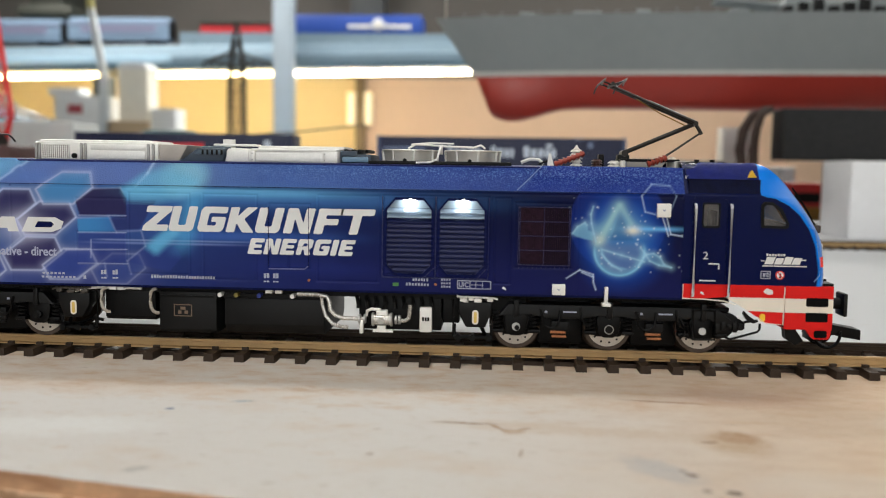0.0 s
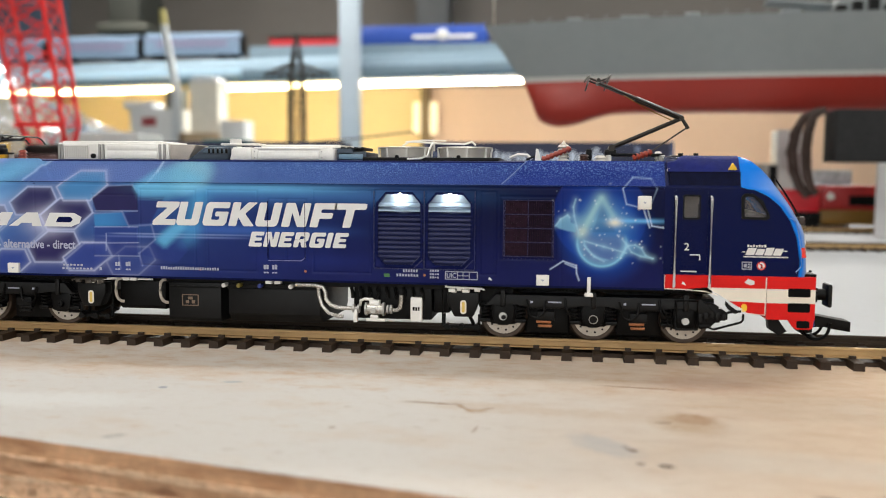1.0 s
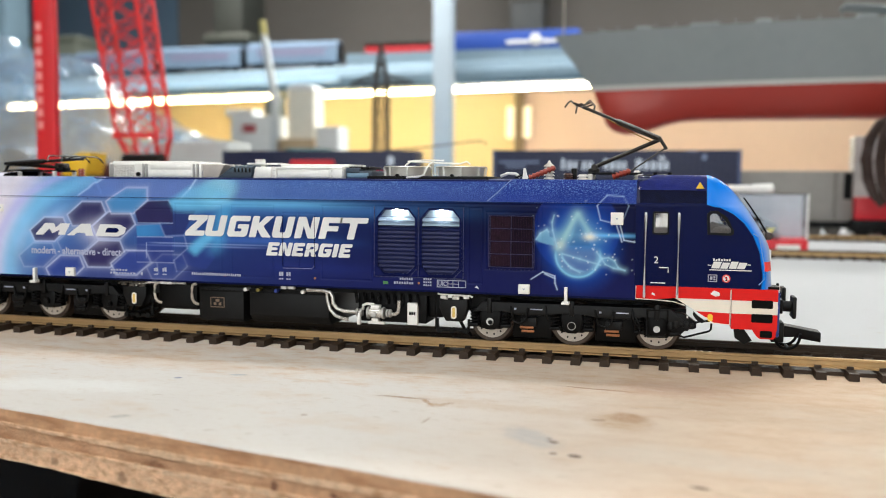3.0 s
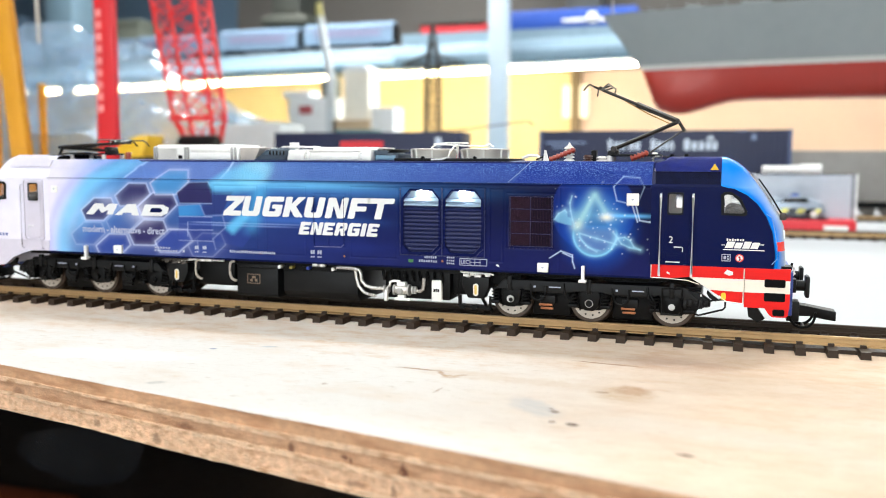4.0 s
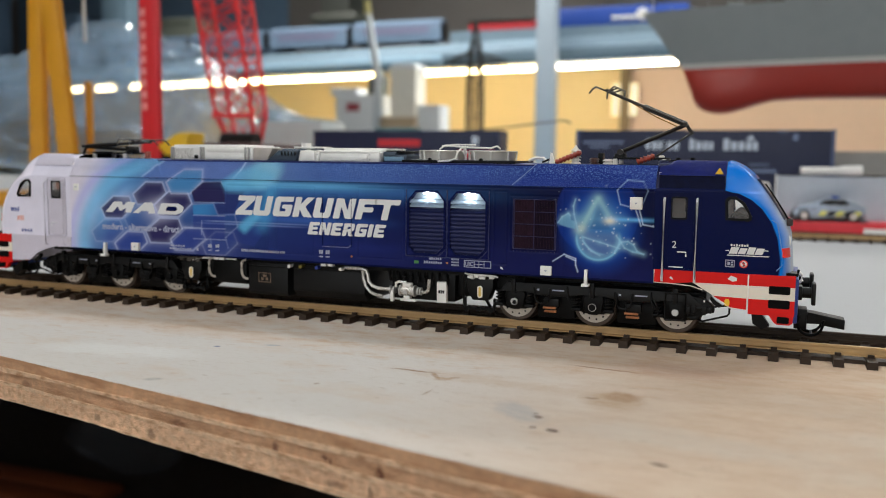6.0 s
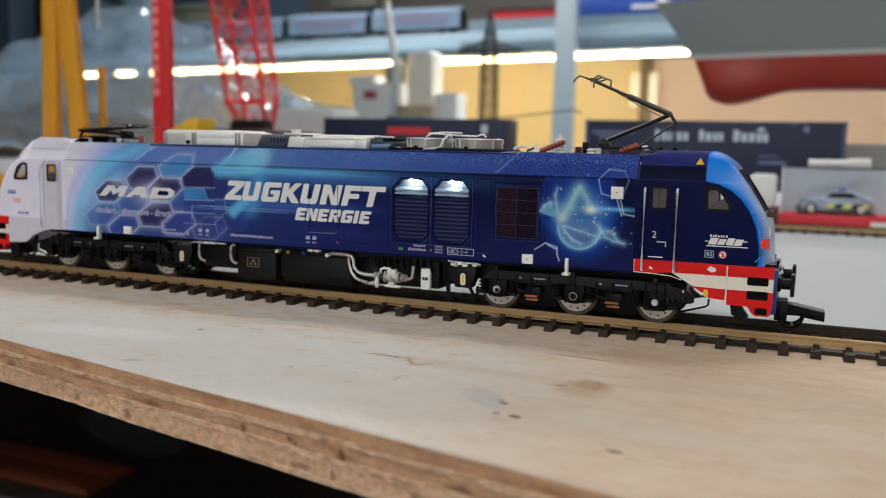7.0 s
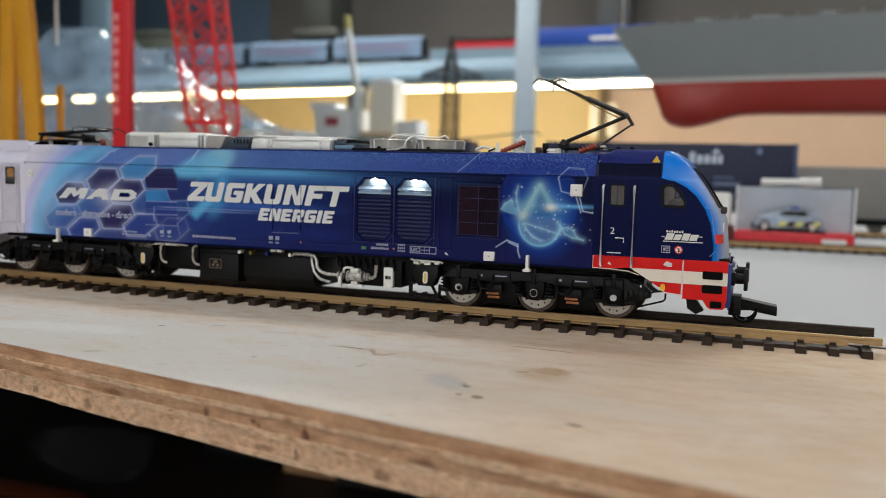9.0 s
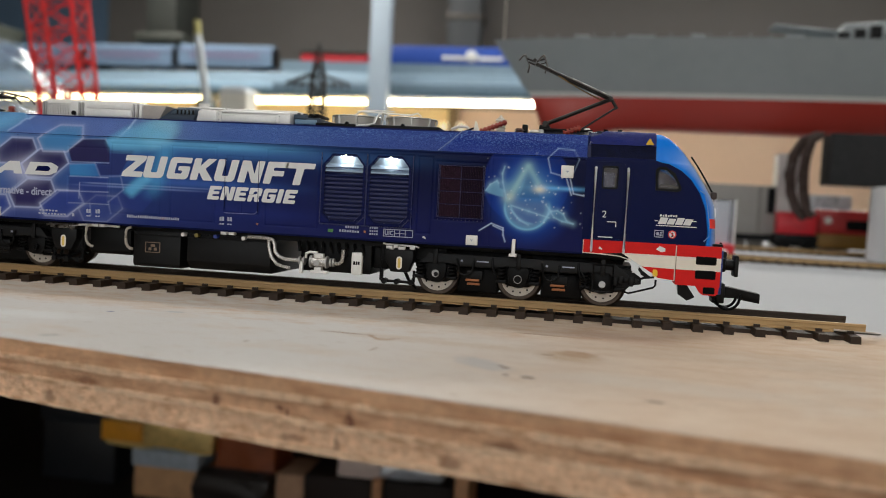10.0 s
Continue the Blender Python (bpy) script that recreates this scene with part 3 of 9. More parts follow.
def seg(px, pz, x0, z0, x1, z1):
    """Distance of points to a line piece."""
    dx, dz = x1 - x0, z1 - z0
    t = np.clip(((px - x0) * dx + (pz - z0) * dz) / (dx * dx + dz * dz + 1e-9), 0, 1)
    return np.hypot(px - x0 - t * dx, pz - z0 - t * dz)


def inside(px, pz, poly):
    hit = np.zeros(px.shape, bool)
    n = len(poly)
    for i in range(n):
        (x0, z0), (x1, z1) = poly[i], poly[(i + 1) % n]
        cond = (z0 > pz) != (z1 > pz)
        xi = x0 + (pz - z0) * (x1 - x0) / ((z1 - z0) + 1e-12)
        hit ^= cond & (px < xi)
    return hit


def smooth(a, b, v):
    t = np.clip((v - a) / (b - a), 0, 1)
    return t * t * (3 - 2 * t)


HEX = [(-6.6, -0.4), (-1.4, 3.6), (5.1, 3.6), (6.6, 0.3), (2.0, -3.6), (-4.9, -3.7)]
HEXES = [(-62.8, 36.9, 0, 1.0), (-75.9, 32.1, 0, 1.0), (-53.8, 33.7, 0, 1.1), (-57.4, 25.2, 0, 1.1), (-70.6, 20.8, 1, 1.0), (-48.4, 22.9, 1, 1.0),
         (-49.3, 40.9, 2, 1.05), (-66.5, 28.9, 3, 0.98), (-80.0, 24.3, 3, 1.0), (-36.5, 22.0, 3, 1.0)]


def soft_inside(px, pz, poly, r=0.13):
    """Cover of a printed shape with a slightly soft edge."""
    steps = [r * k for k in ((-1, 0, 1) if r < 0.2 else (-1, -0.5, 0, 0.5, 1))]
    return sum(inside(px + a, pz + b, poly).astype(float) for a in steps for b in steps) / len(steps) ** 2


def livery_colour(px, pz):
    """The print on the sides, as colour over length and height in millimetres."""
    S = px.shape
    lin = lambda r, g, b: np.array(rgb(r, g, b)[:3])
    out = np.empty(S + (3,))
    stops = [(-130, (228, 222, 234)), (-95, (226, 220, 236)), (-89, (196, 198, 232)), (-83, (126, 168, 218)), (-77, (84, 132, 196)), (-66, (72, 108, 166)), (-40, (54, 86, 148)), (-10, (38, 56, 114)), (20, (20, 32, 82)), (45, (9, 16, 58)), (140, (7, 12, 48))]
    xs = [s[0] for s in stops]
    for c in range(3):
        out[..., c] = np.interp(px - 0.35 * (pz - 30), xs, [lin(*s[1])[c] for s in stops])

    def over(mask, col):
        m = np.clip(mask, 0, 1)[..., None]
        out[:] = out * (1 - m) + lin(*col) * m

    over(0.6 * smooth(35, 20, pz) * smooth(-80, -40, px), (30, 34, 92))
    # print tones of the roof slope, lightened for the light falling on it
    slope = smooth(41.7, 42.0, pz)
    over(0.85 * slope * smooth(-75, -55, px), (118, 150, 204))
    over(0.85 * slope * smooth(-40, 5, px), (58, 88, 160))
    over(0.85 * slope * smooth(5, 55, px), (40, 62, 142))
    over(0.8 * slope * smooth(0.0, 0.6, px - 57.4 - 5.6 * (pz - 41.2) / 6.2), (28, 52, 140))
    # wide cyan ring with its swirl
    r = np.hypot((px + 57.0) / 33.0, (pz - 20.0) / 26.5)
    over(0.75 * np.exp(-((r - 1.0) / 0.10) ** 2) * smooth(-56, -70, px), (122, 196, 240))
    over(0.45 * np.exp(-((r - 0.80) / 0.06) ** 2) * smooth(-62, -74, px), (120, 184, 234))
    over(0.55 * np.exp(-((r - 1.16) / 0.05) ** 2) * smooth(-66, -74, px), (176, 176, 236))
    over(0.6 * smooth(41, 44, pz) * smooth(0.97, 0.85, r), (84, 148, 216))
    over(0.6 * smooth(31, 21, pz) * smooth(-94, -82, px) * smooth(-20, -40, px), (74, 86, 146))
    over(0.5 * smooth(27, 19, pz) * smooth(-90, -70, px) * smooth(-20, -40, px), (52, 58, 116))
    # blue oblong along the roof edge
    over(0.6 * soft_inside(px, pz, [(-65.5, 42.4), (-59.5, 47.6), (-29.0, 47.6), (-30.0, 44.6), (-32.0, 41.6), (-65.0, 41.6)]), (82, 100, 176))
    over(0.75 * np.exp(-(seg(px, pz, -29.0, 47.6, -30.0, 44.6) / 0.35) ** 2) + 0.6 * np.exp(-(seg(px, pz, -30.0, 44.6, -32.0, 41.6) / 0.35) ** 2), (190, 214, 240))
    over(0.7 * np.exp(-(seg(px, pz, -65.5, 42.4, -59.5, 47.6) / 0.35) ** 2), (170, 196, 236))
    # long light streaks
    over(0.9 * np.exp(-((pz - 40.3) / 1.1) ** 2) * smooth(-44, -30, px) * smooth(32, -6, px), (112, 190, 232))
    over(0.55 * np.exp(-((pz - 39.0) / 2.2) ** 2) * smooth(-44, -28, px) * smooth(72, 4, px), (72, 128, 194))
    over(0.5 * np.exp(-((pz - 30.2) / 1.3) ** 2) * smooth(-34, -20, px) * smooth(30, -8, px), (70, 116, 200))
    over(0.45 * np.exp(-((pz - 28.2) / 0.25) ** 2) * smooth(-48, -40, px) * smooth(0, -20, px), (150, 170, 230))
    over(0.45 * np.exp(-((pz - 23.0) / 1.6) ** 2) * smooth(-12, 0, px) * smooth(30, 14, px), (34, 46, 116))
    # honeycomb
    cols = {0: (46, 38, 84), 1: (50, 70, 144), 2: (76, 140, 196), 3: (56, 80, 150)}
    power = {0: 0.92, 1: 0.8, 2: 0.8, 3: 0.35}
    for cx, cz, kind, k in HEXES:
        poly = [(cx + k * a, cz + k * b) for a, b in HEX]
        d = np.min([seg(px, pz, *poly[i], *poly[(i + 1) % 6]) for i in range(6)], axis=0)
        ins = soft_inside(px, pz, poly)
        over(ins * power[kind] * smooth(0.0, 0.5, d), cols[kind])
        over((0.48 * np.exp(-(d / 0.24) ** 2) + 0.14 * np.exp(-(d / 1.1) ** 2)) * (1.0 if kind < 3 else 0.35), (196, 204, 236))
    over(0.55 * np.exp(-(((px + 60) / 5) ** 2 + ((pz - 31.5) / 3.5) ** 2)), (214, 214, 240))
    over(0.35 * np.exp(-(((px + 72) / 4) ** 2 + ((pz - 35) / 3) ** 2)), (190, 200, 236))
    # dark oblongs beside the honeycomb, with a teal one below
    over(0.9 * soft_inside(px, pz, [(-46.7, 37.7), (-42.2, 40.9), (-35.7, 41.1), (-34.3, 38.6), (-34.4, 34.8), (-45.6, 34.5)]), (44, 34, 74))
    over(0.75 * soft_inside(px, pz, [(-34.3, 38.2), (-27.1, 38.3), (-29.1, 35.2), (-31.1, 31.5), (-36.9, 31.1), (-38.1, 34.1), (-34.4, 34.6)]), (42, 44, 98))
    teal = soft_inside(px, pz, [(-46.2, 33.6), (-38.7, 34.3), (-37.1, 30.7), (-46.0, 30.5)])
    over(0.8 * teal * smooth(-34, -44, px), (74, 156, 208))
    over(0.5 * teal, (54, 112, 184))
    over(0.5 * soft_inside(px, pz, [(-46.1, 30.4), (-34.6, 30.6), (-34.7, 23.4), (-41.9, 23.2), (-43.2, 26.5), (-46.2, 26.5)]), (42, 52, 126))
    over(0.6 * soft_inside(px, pz, [(-54.1, 22.1), (-49.0, 26.2), (-43.2, 26.5), (-41.5, 23.1), (-46.8, 19.5), (-52.3, 19.3)]), (54, 70, 140))
    over(0.5 * soft_inside(px, pz, [(-30.9, 22.9), (-34.3, 23.9), (-29.8, 27.5), (-22.7, 27.6), (-21.1, 25.1), (-24.1, 21.7)]), (46, 62, 134))
    for edge in ((-46.7, 37.7, -42.2, 40.9), (-42.2, 40.9, -35.7, 41.2), (-35.7, 41.2, -35.0, 40.2), (-46.1, 33.9, -38.6, 34.4), (-38.6, 34.4, -36.8, 30.6), (-49.0, 26.2, -43.2, 26.5), (-43.2, 26.5, -41.5, 23.1), (-41.5, 23.1, -46.8, 19.5), (-39.8, 23.3, -39.3, 20.0), (-36.8, 30.8, -30.8, 31.2), (-30.8, 31.2, -29.8, 27.5), (-29.8, 27.5, -34.3, 23.9), (-34.3, 23.9, -33.4, 20.8), (-54.1, 22.1, -49.0, 26.2)):
        over(0.24 * np.exp(-(seg(px, pz, *edge) / 0.24) ** 2), (176, 186, 226))
    for line in ((-45.9, 34.5, -34.4, 34.6), (-46.1, 30.5, -34.5, 30.6), (-49.4, 26.3, -34.3, 26.6), (-46.3, 23.1, -34.2, 23.2), (-43.0, 28.8, -43.1, 24.5)):
        over(0.55 * np.exp(-(seg(px, pz, *line) / 0.13) ** 2), (176, 186, 222))
    over(0.5 * np.exp(-((pz - 28.9) / 0.16) ** 2) * smooth(-44, -38, px) * smooth(8, -22, px), (170, 190, 236))
    # cyan cloud that sinks behind the lettering
    over(0.7 * smooth(6.4, 2.4, np.hypot((px - -20.9) / 1.2, pz - 44.1)), (150, 214, 238))
    over(0.65 * soft_inside(px, pz, [(-35.3, 41.0), (-30.8, 44.8), (-25.1, 45.9), (-16.8, 43.4), (-18.5, 40.7), (-21.5, 39.1), (-27.1, 38.2), (-33.9, 38.3)], 0.9), (112, 190, 230))
    over(0.55 * np.exp(-((px - -18.8 - 0.28 * (pz - 35.8) ) / 2.6) ** 2) * smooth(24, 30, pz) * smooth(42.5, 38, pz), (84, 170, 224))
    over(0.85 * soft_inside(px, pz, [(-30.0, 27.4), (-27.3, 25.5), (-21.0, 31.1), (-23.2, 31.9), (-25.3, 31.3)], 0.7), (100, 180, 226))
    # glowing drop on the last bay: faint disc, blue glow, smear of light
    r2 = np.hypot(px - 80.3, pz - 35.1)
    over(0.6 * smooth(11.2, 10.6, r2), (22, 46, 130))
    glow = np.hypot((px - 81.3) / 8.6, (pz - 31.2) / 9.6)
    over(0.8 * smooth(1.5, 0.45, glow), (24, 76, 178))
    over(0.8 * smooth(1.1, 0.25, glow), (64, 126, 186))
    over(0.45 * np.exp(-((pz - 33.6) / 1.5) ** 2) * smooth(71, 76, px) * smooth(91, 84, px), (126, 180, 204))
    over(0.9 * np.exp(-((pz - 33.8) / 0.5) ** 2) * smooth(78, 84, px) * smooth(99, 90, px), (104, 178, 236))
    # lens below: grey inside, bright rims
    ring = np.hypot(px - 80.9, pz - 28.7)
    over(0.55 * smooth(5.6, 5.0, ring) * smooth(31.4, 29.2, pz), (98, 116, 160))
    over((0.55 * np.exp(-((ring - 5.65) / 0.3) ** 2) + 0.35 * np.exp(-((ring - 5.3) / 0.9) ** 2)) * smooth(31.2, 27.7, pz), (132, 196, 226))
    ring2 = np.hypot((px - 82.9) / 1.18, pz - 29.8)
    over(0.6 * np.exp(-((ring2 - 5.3) / 0.24) ** 2) * smooth(83.4, 81.5, px) * smooth(29.8, 28.5, pz), (132, 190, 220))
    # the slanted sides of the drop
    tri = [(80.7, 37.5), (78.7, 31.0), (84.1, 31.1)]
    over(0.5 * soft_inside(px, pz, tri), (48, 92, 146))
    for a, w, k in (((80.5, 39.0, 76.4, 30.7), 0.65, 0.36), ((80.8, 39.0, 83.3, 35.0), 0.75, 0.36), ((79.8, 38.0, 75.7, 30.2), 0.5, 0.28)):
        d = seg(px, pz, *a)
        over(k * np.exp(-(d / w) ** 2) + 0.22 * np.exp(-(d / 1.6) ** 2), (158, 204, 208))
    over(0.9 * np.exp(-(((px - 83.8) / 1.5) ** 2 + ((pz - 33.4) / 0.9) ** 2)), (232, 226, 206))
    over(0.55 * np.exp(-(((px - 76.2) / 1.5) ** 2 + ((pz - 31.2) / 1.2) ** 2)), (206, 214, 196))
    # fin, threads and the curling tail
    over(0.7 * soft_inside(px, pz, [(70.1, 32.4), (71.2, 34.0), (72.9, 35.0), (73.4, 34.5), (73.7, 33.2), (74.7, 32.9), (75.0, 30.9), (73.1, 31.2), (70.9, 31.8)]), (120, 176, 208))
    for a in ((70.1, 32.4, 71.2, 34.0), (71.2, 34.0, 72.9, 35.0), (72.9, 35.0, 73.4, 34.4), (74.7, 38.7, 74.2, 36.9), (74.2, 36.9, 74.4, 34.8), (74.4, 34.8, 75.0, 32.5), (75.0, 32.5, 75.5, 30.7), (77.0, 28.9, 81.4, 27.7), (81.4, 27.7, 86.6, 26.3), (76.8, 27.9, 79.2, 25.3), (79.2, 25.3, 81.5, 24.2),
              (85.3, 25.5, 86.4, 27.3), (86.4, 27.3, 87.0, 28.0), (87.0, 28.0, 88.6, 28.2), (88.6, 28.2, 90.1, 27.4), (90.1, 27.4, 91.0, 25.8), (91.0, 25.8, 92.7, 25.1), (87.0, 27.8, 85.7, 29.4), (87.0, 27.7, 87.8, 26.5), (87.8, 26.5, 89.9, 25.6), (89.9, 25.6, 92.7, 25.1)):
        d = seg(px, pz, *a)
        over(0.48 * np.exp(-(d / 0.2) ** 2) + 0.16 * np.exp(-(d / 0.8) ** 2), (160, 206, 228))
    over(0.28 * soft_inside(px, pz, [(87.0, 27.8), (88.6, 28.2), (90.1, 27.4), (91.0, 25.8), (92.4, 25.2), (89.1, 25.7)]), (120, 180, 216))
    rnd = random.Random(4)
    for _ in range(70):
        a, b = rnd.gauss(82.5, 6.5), rnd.gauss(31.9, 5.0)
        over(rnd.uniform(0.2, 0.8) * np.exp(-((px - a) ** 2 + (pz - b) ** 2) / rnd.uniform(0.01, 0.05)), (214, 232, 240))
    # drawn molecules
    for a in ((87.8, 43.9, 85.5, 41.3), (85.5, 41.3, 86.4, 37.7), (86.4, 37.7, 89.3, 37.0), (87.8, 43.9, 91.9, 43.7), (91.9, 43.7, 93.3, 41.3), (93.3, 41.3, 91.9, 37.5)):
        over((0.65 if a[0] < 89 else 0.3) * np.exp(-(seg(px, pz, *a) / 0.15) ** 2), (176, 204, 240))
    for a in ((90.4, 36.4, 91.8, 32.3), (91.3, 36.4, 92.3, 32.7), (92.3, 32.7, 96.2, 32.1), (96.2, 32.1, 96.8, 31.3), (69.0, 22.1, 72.0, 24.1), (72.0, 24.1, 75.1, 23.1), (75.1, 23.1, 75.2, 21.3), (75.2, 21.3, 75.8, 19.6), (72.5, 23.6, 75.2, 22.5)):
        over(0.8 * np.exp(-(seg(px, pz, *a) / 0.15) ** 2), (196, 216, 244))
    return out


SEAMS = [(-46.6, 22.9, -34.5, 30.6), (-46.6, 34.1, -34.6, 38.6), (-33.8, 21.0, -19.2, 40.0), (-0.3, 22.9, 4.3, 38.0), (4.3, 22.9, 9.4, 38.0), (11.2, 20.2, 25.6, 40.2),
         (26.6, 21.6, 38.6, 40.4), (39.0, 21.6, 51.0, 40.4), (57.0, 24.4, 70.2, 39.2), (-16.0, 20.0, -3.2, 40.0), (52.4, 20.5, 56.0, 40.2)]
LOUVRES = [(27.3, 37.9), (39.6, 50.1)]


def louvre_poly(x0, x1, grow=0.0):
    return [(x0 - grow, 37.2), (x0 + 2.0, 39.6 + grow), (x1 - 2.0, 39.6 + grow), (x1 + grow, 37.2), (x1 + grow, 24.4), (x1 - 2.0, 22.3 - grow), (x0 + 2.0, 22.3 - grow), (x0 - grow, 24.4)]


def printed_grid(name, xs, zs, to_xyz, material, parent, keep=None, gain=1.0):
    """A finely meshed panel whose vertices carry the print."""
    gx, gz = np.meshgrid(xs, zs, indexing="ij")
    X, Y, Z = to_xyz(gx, gz)
    nx, nz = gx.shape
    idx = np.arange(nx * nz).reshape(nx, nz)
    quads = np.stack([idx[:-1, :-1], idx[1:, :-1], idx[1:, 1:], idx[:-1, 1:]], -1).reshape(-1, 4)
    if keep is not None:
        cx, cz = (gx[:-1, :-1] + gx[1:, 1:]) / 2, (gz[:-1, :-1] + gz[1:, 1:]) / 2
        quads = quads[keep(cx, cz).reshape(-1)]
    me = bpy.data.meshes.new(name)
    co = np.stack([X, Y, Z], -1).reshape(-1, 3) * 0.001
    me.from_pydata(co.tolist(), [], quads.tolist())
    col = np.minimum(livery_colour(gx, gz).reshape(-1, 3) * (np.interp(gx.ravel(), [-60, 0], [1.0, gain])[:, None]), 0.9)
    at = me.attributes.new("print", "FLOAT_COLOR", "POINT")
    at.data.foreach_set("color", np.concatenate([col, np.ones((len(col), 1))], 1).astype(np.float32).ravel())
    me.materials.append(material)
    for p in me.polygons:
        p.use_smooth = True
    ob = new(name, me)
    ob.parent = parent
    return ob


def side_xyz(gx, gz):
    y = np.full(gx.shape, SIDE)
    for x0, z0, x1, z1 in SEAMS:
        d = np.abs(np.maximum(np.abs(gx - (x0 + x1) / 2) - (x1 - x0) / 2, np.abs(gz - (z0 + z1) / 2) - (z1 - z0) / 2))
        y = y + 0.17 * np.exp(-(d / 0.18) ** 2)
    for x in (-95.0, 95.0, -62.5, 71.5):
        y = y + 0.10 * np.exp(-((gx - x) / 0.2) ** 2)
    y = y + 0.14 * np.exp(-((gz - 41.2) / 0.2) ** 2)
    return gx, y, gz


def not_louvre(cx, cz):
    k = np.ones(cx.shape, bool)
    for x0, x1 in LOUVRES:
        k &= ~inside(cx, cz, louvre_poly(x0, x1))
    return k


def roof_xyz(gx, gz):
    """The sloped edge of the roof; end panels stand a little proud."""
    t = (gz - ZF) / (ZR - ZF)
    edge = 57.4 + 5.6 * t
    proud = 0.45 * (smooth(edge - 0.15, edge + 0.15, gx) + smooth(-edge + 0.15, -edge - 0.15, gx))
    y = SIDE + 0.35 + t * (Y_ROOF - SIDE) - 0.8 * proud
    for x in (12.0, -24.5):
        y = y + 0.1 * np.exp(-((gx - x) / 0.2) ** 2)
    return gx, y, gz + 0.6 * proud * (t > 0.5)


body = printed_grid("side_panel", np.arange(-X_END, X_END + 0.01, 0.2), np.arange(ZB, ZF + 0.01, 0.2), side_xyz, PRINT, loco, not_louvre)
body["label"] = "side wall printed with honeycomb, streaks and a glowing drop"
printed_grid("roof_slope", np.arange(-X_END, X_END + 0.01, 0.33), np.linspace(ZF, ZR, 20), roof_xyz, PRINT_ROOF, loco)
core = bmesh.new()
prism(core, [(-X_END, 17.6), (X_END, 17.6), (X_END, 40.9), (-X_END, 40.9)], -13.6, 16.4)
part("body_core", core, NAVY_DEEP, loco, smooth=None)
rb = bmesh.new()
box(rb, -X_END, X_END, SIDE + 0.1, 16.4, ZF - 0.6, ZF - 0.05)
prof = [(-12.5, ZR), (-8, 47.75), (0, 47.95), (8, 47.75), (12.5, ZR), (16.2, ZF), (-12.3, ZF)]
a = [rb.verts.new((-X_END, y, z)) for y, z in prof]
b = [rb.verts.new((X_END, y, z)) for y, z in prof]
for k in range(len(prof)):
    rb.faces.new((a[k], a[(k + 1) % len(prof)], b[(k + 1) % len(prof)], b[k]))
rb.faces.new(a[::-1])
rb.faces.new(b)
part("roof", rb, mat("roof_blue_lacquer", rgb(22, 30, 92), 0.6, spec=0.2, vary=0.12), loco)
part("roof_edge_line", tube(bmesh.new(), [(57.3, SIDE + 0.25, ZF + 0.25), (60.0, -14.5 - 0.1, (ZF + ZR) / 2), (62.9, Y_ROOF - 0.35, ZR + 0.15)], 0.12, 5), mat("pale_blue_edge", rgb(120, 140, 190), 0.4), loco)
part("roof_joint", B(-X_END, X_END, SIDE - 0.04, SIDE + 0.2, ZF - 0.14, ZF - 0.02), NAVY_DEEP, loco, smooth=None)
# joints of the hatch cut through the lettering
for x in (-0.4, 9.1):
    part("hatch_joint", B(x - 0.08, x + 0.08, SIDE - 0.14, SIDE + 0.1, 23.4, 37.4), NAVY, loco, smooth=None)
part("hatch_edge", tube(bmesh.new(), [(-0.3, SIDE - 0.05, 22.8), (8.2, SIDE - 0.05, 22.9), (9.0, SIDE - 0.05, 23.6)], 0.11, 5), mat("pale_blue_edge_low", rgb(110, 116, 160), 0.4), loco)
sill = bmesh.new()
box(sill, -X_END, X_END, SIDE + 0.05, -13.0, ZB - 0.5, ZB + 0.02)
part("sill", sill, NAVY_DEEP, loco, smooth=None)

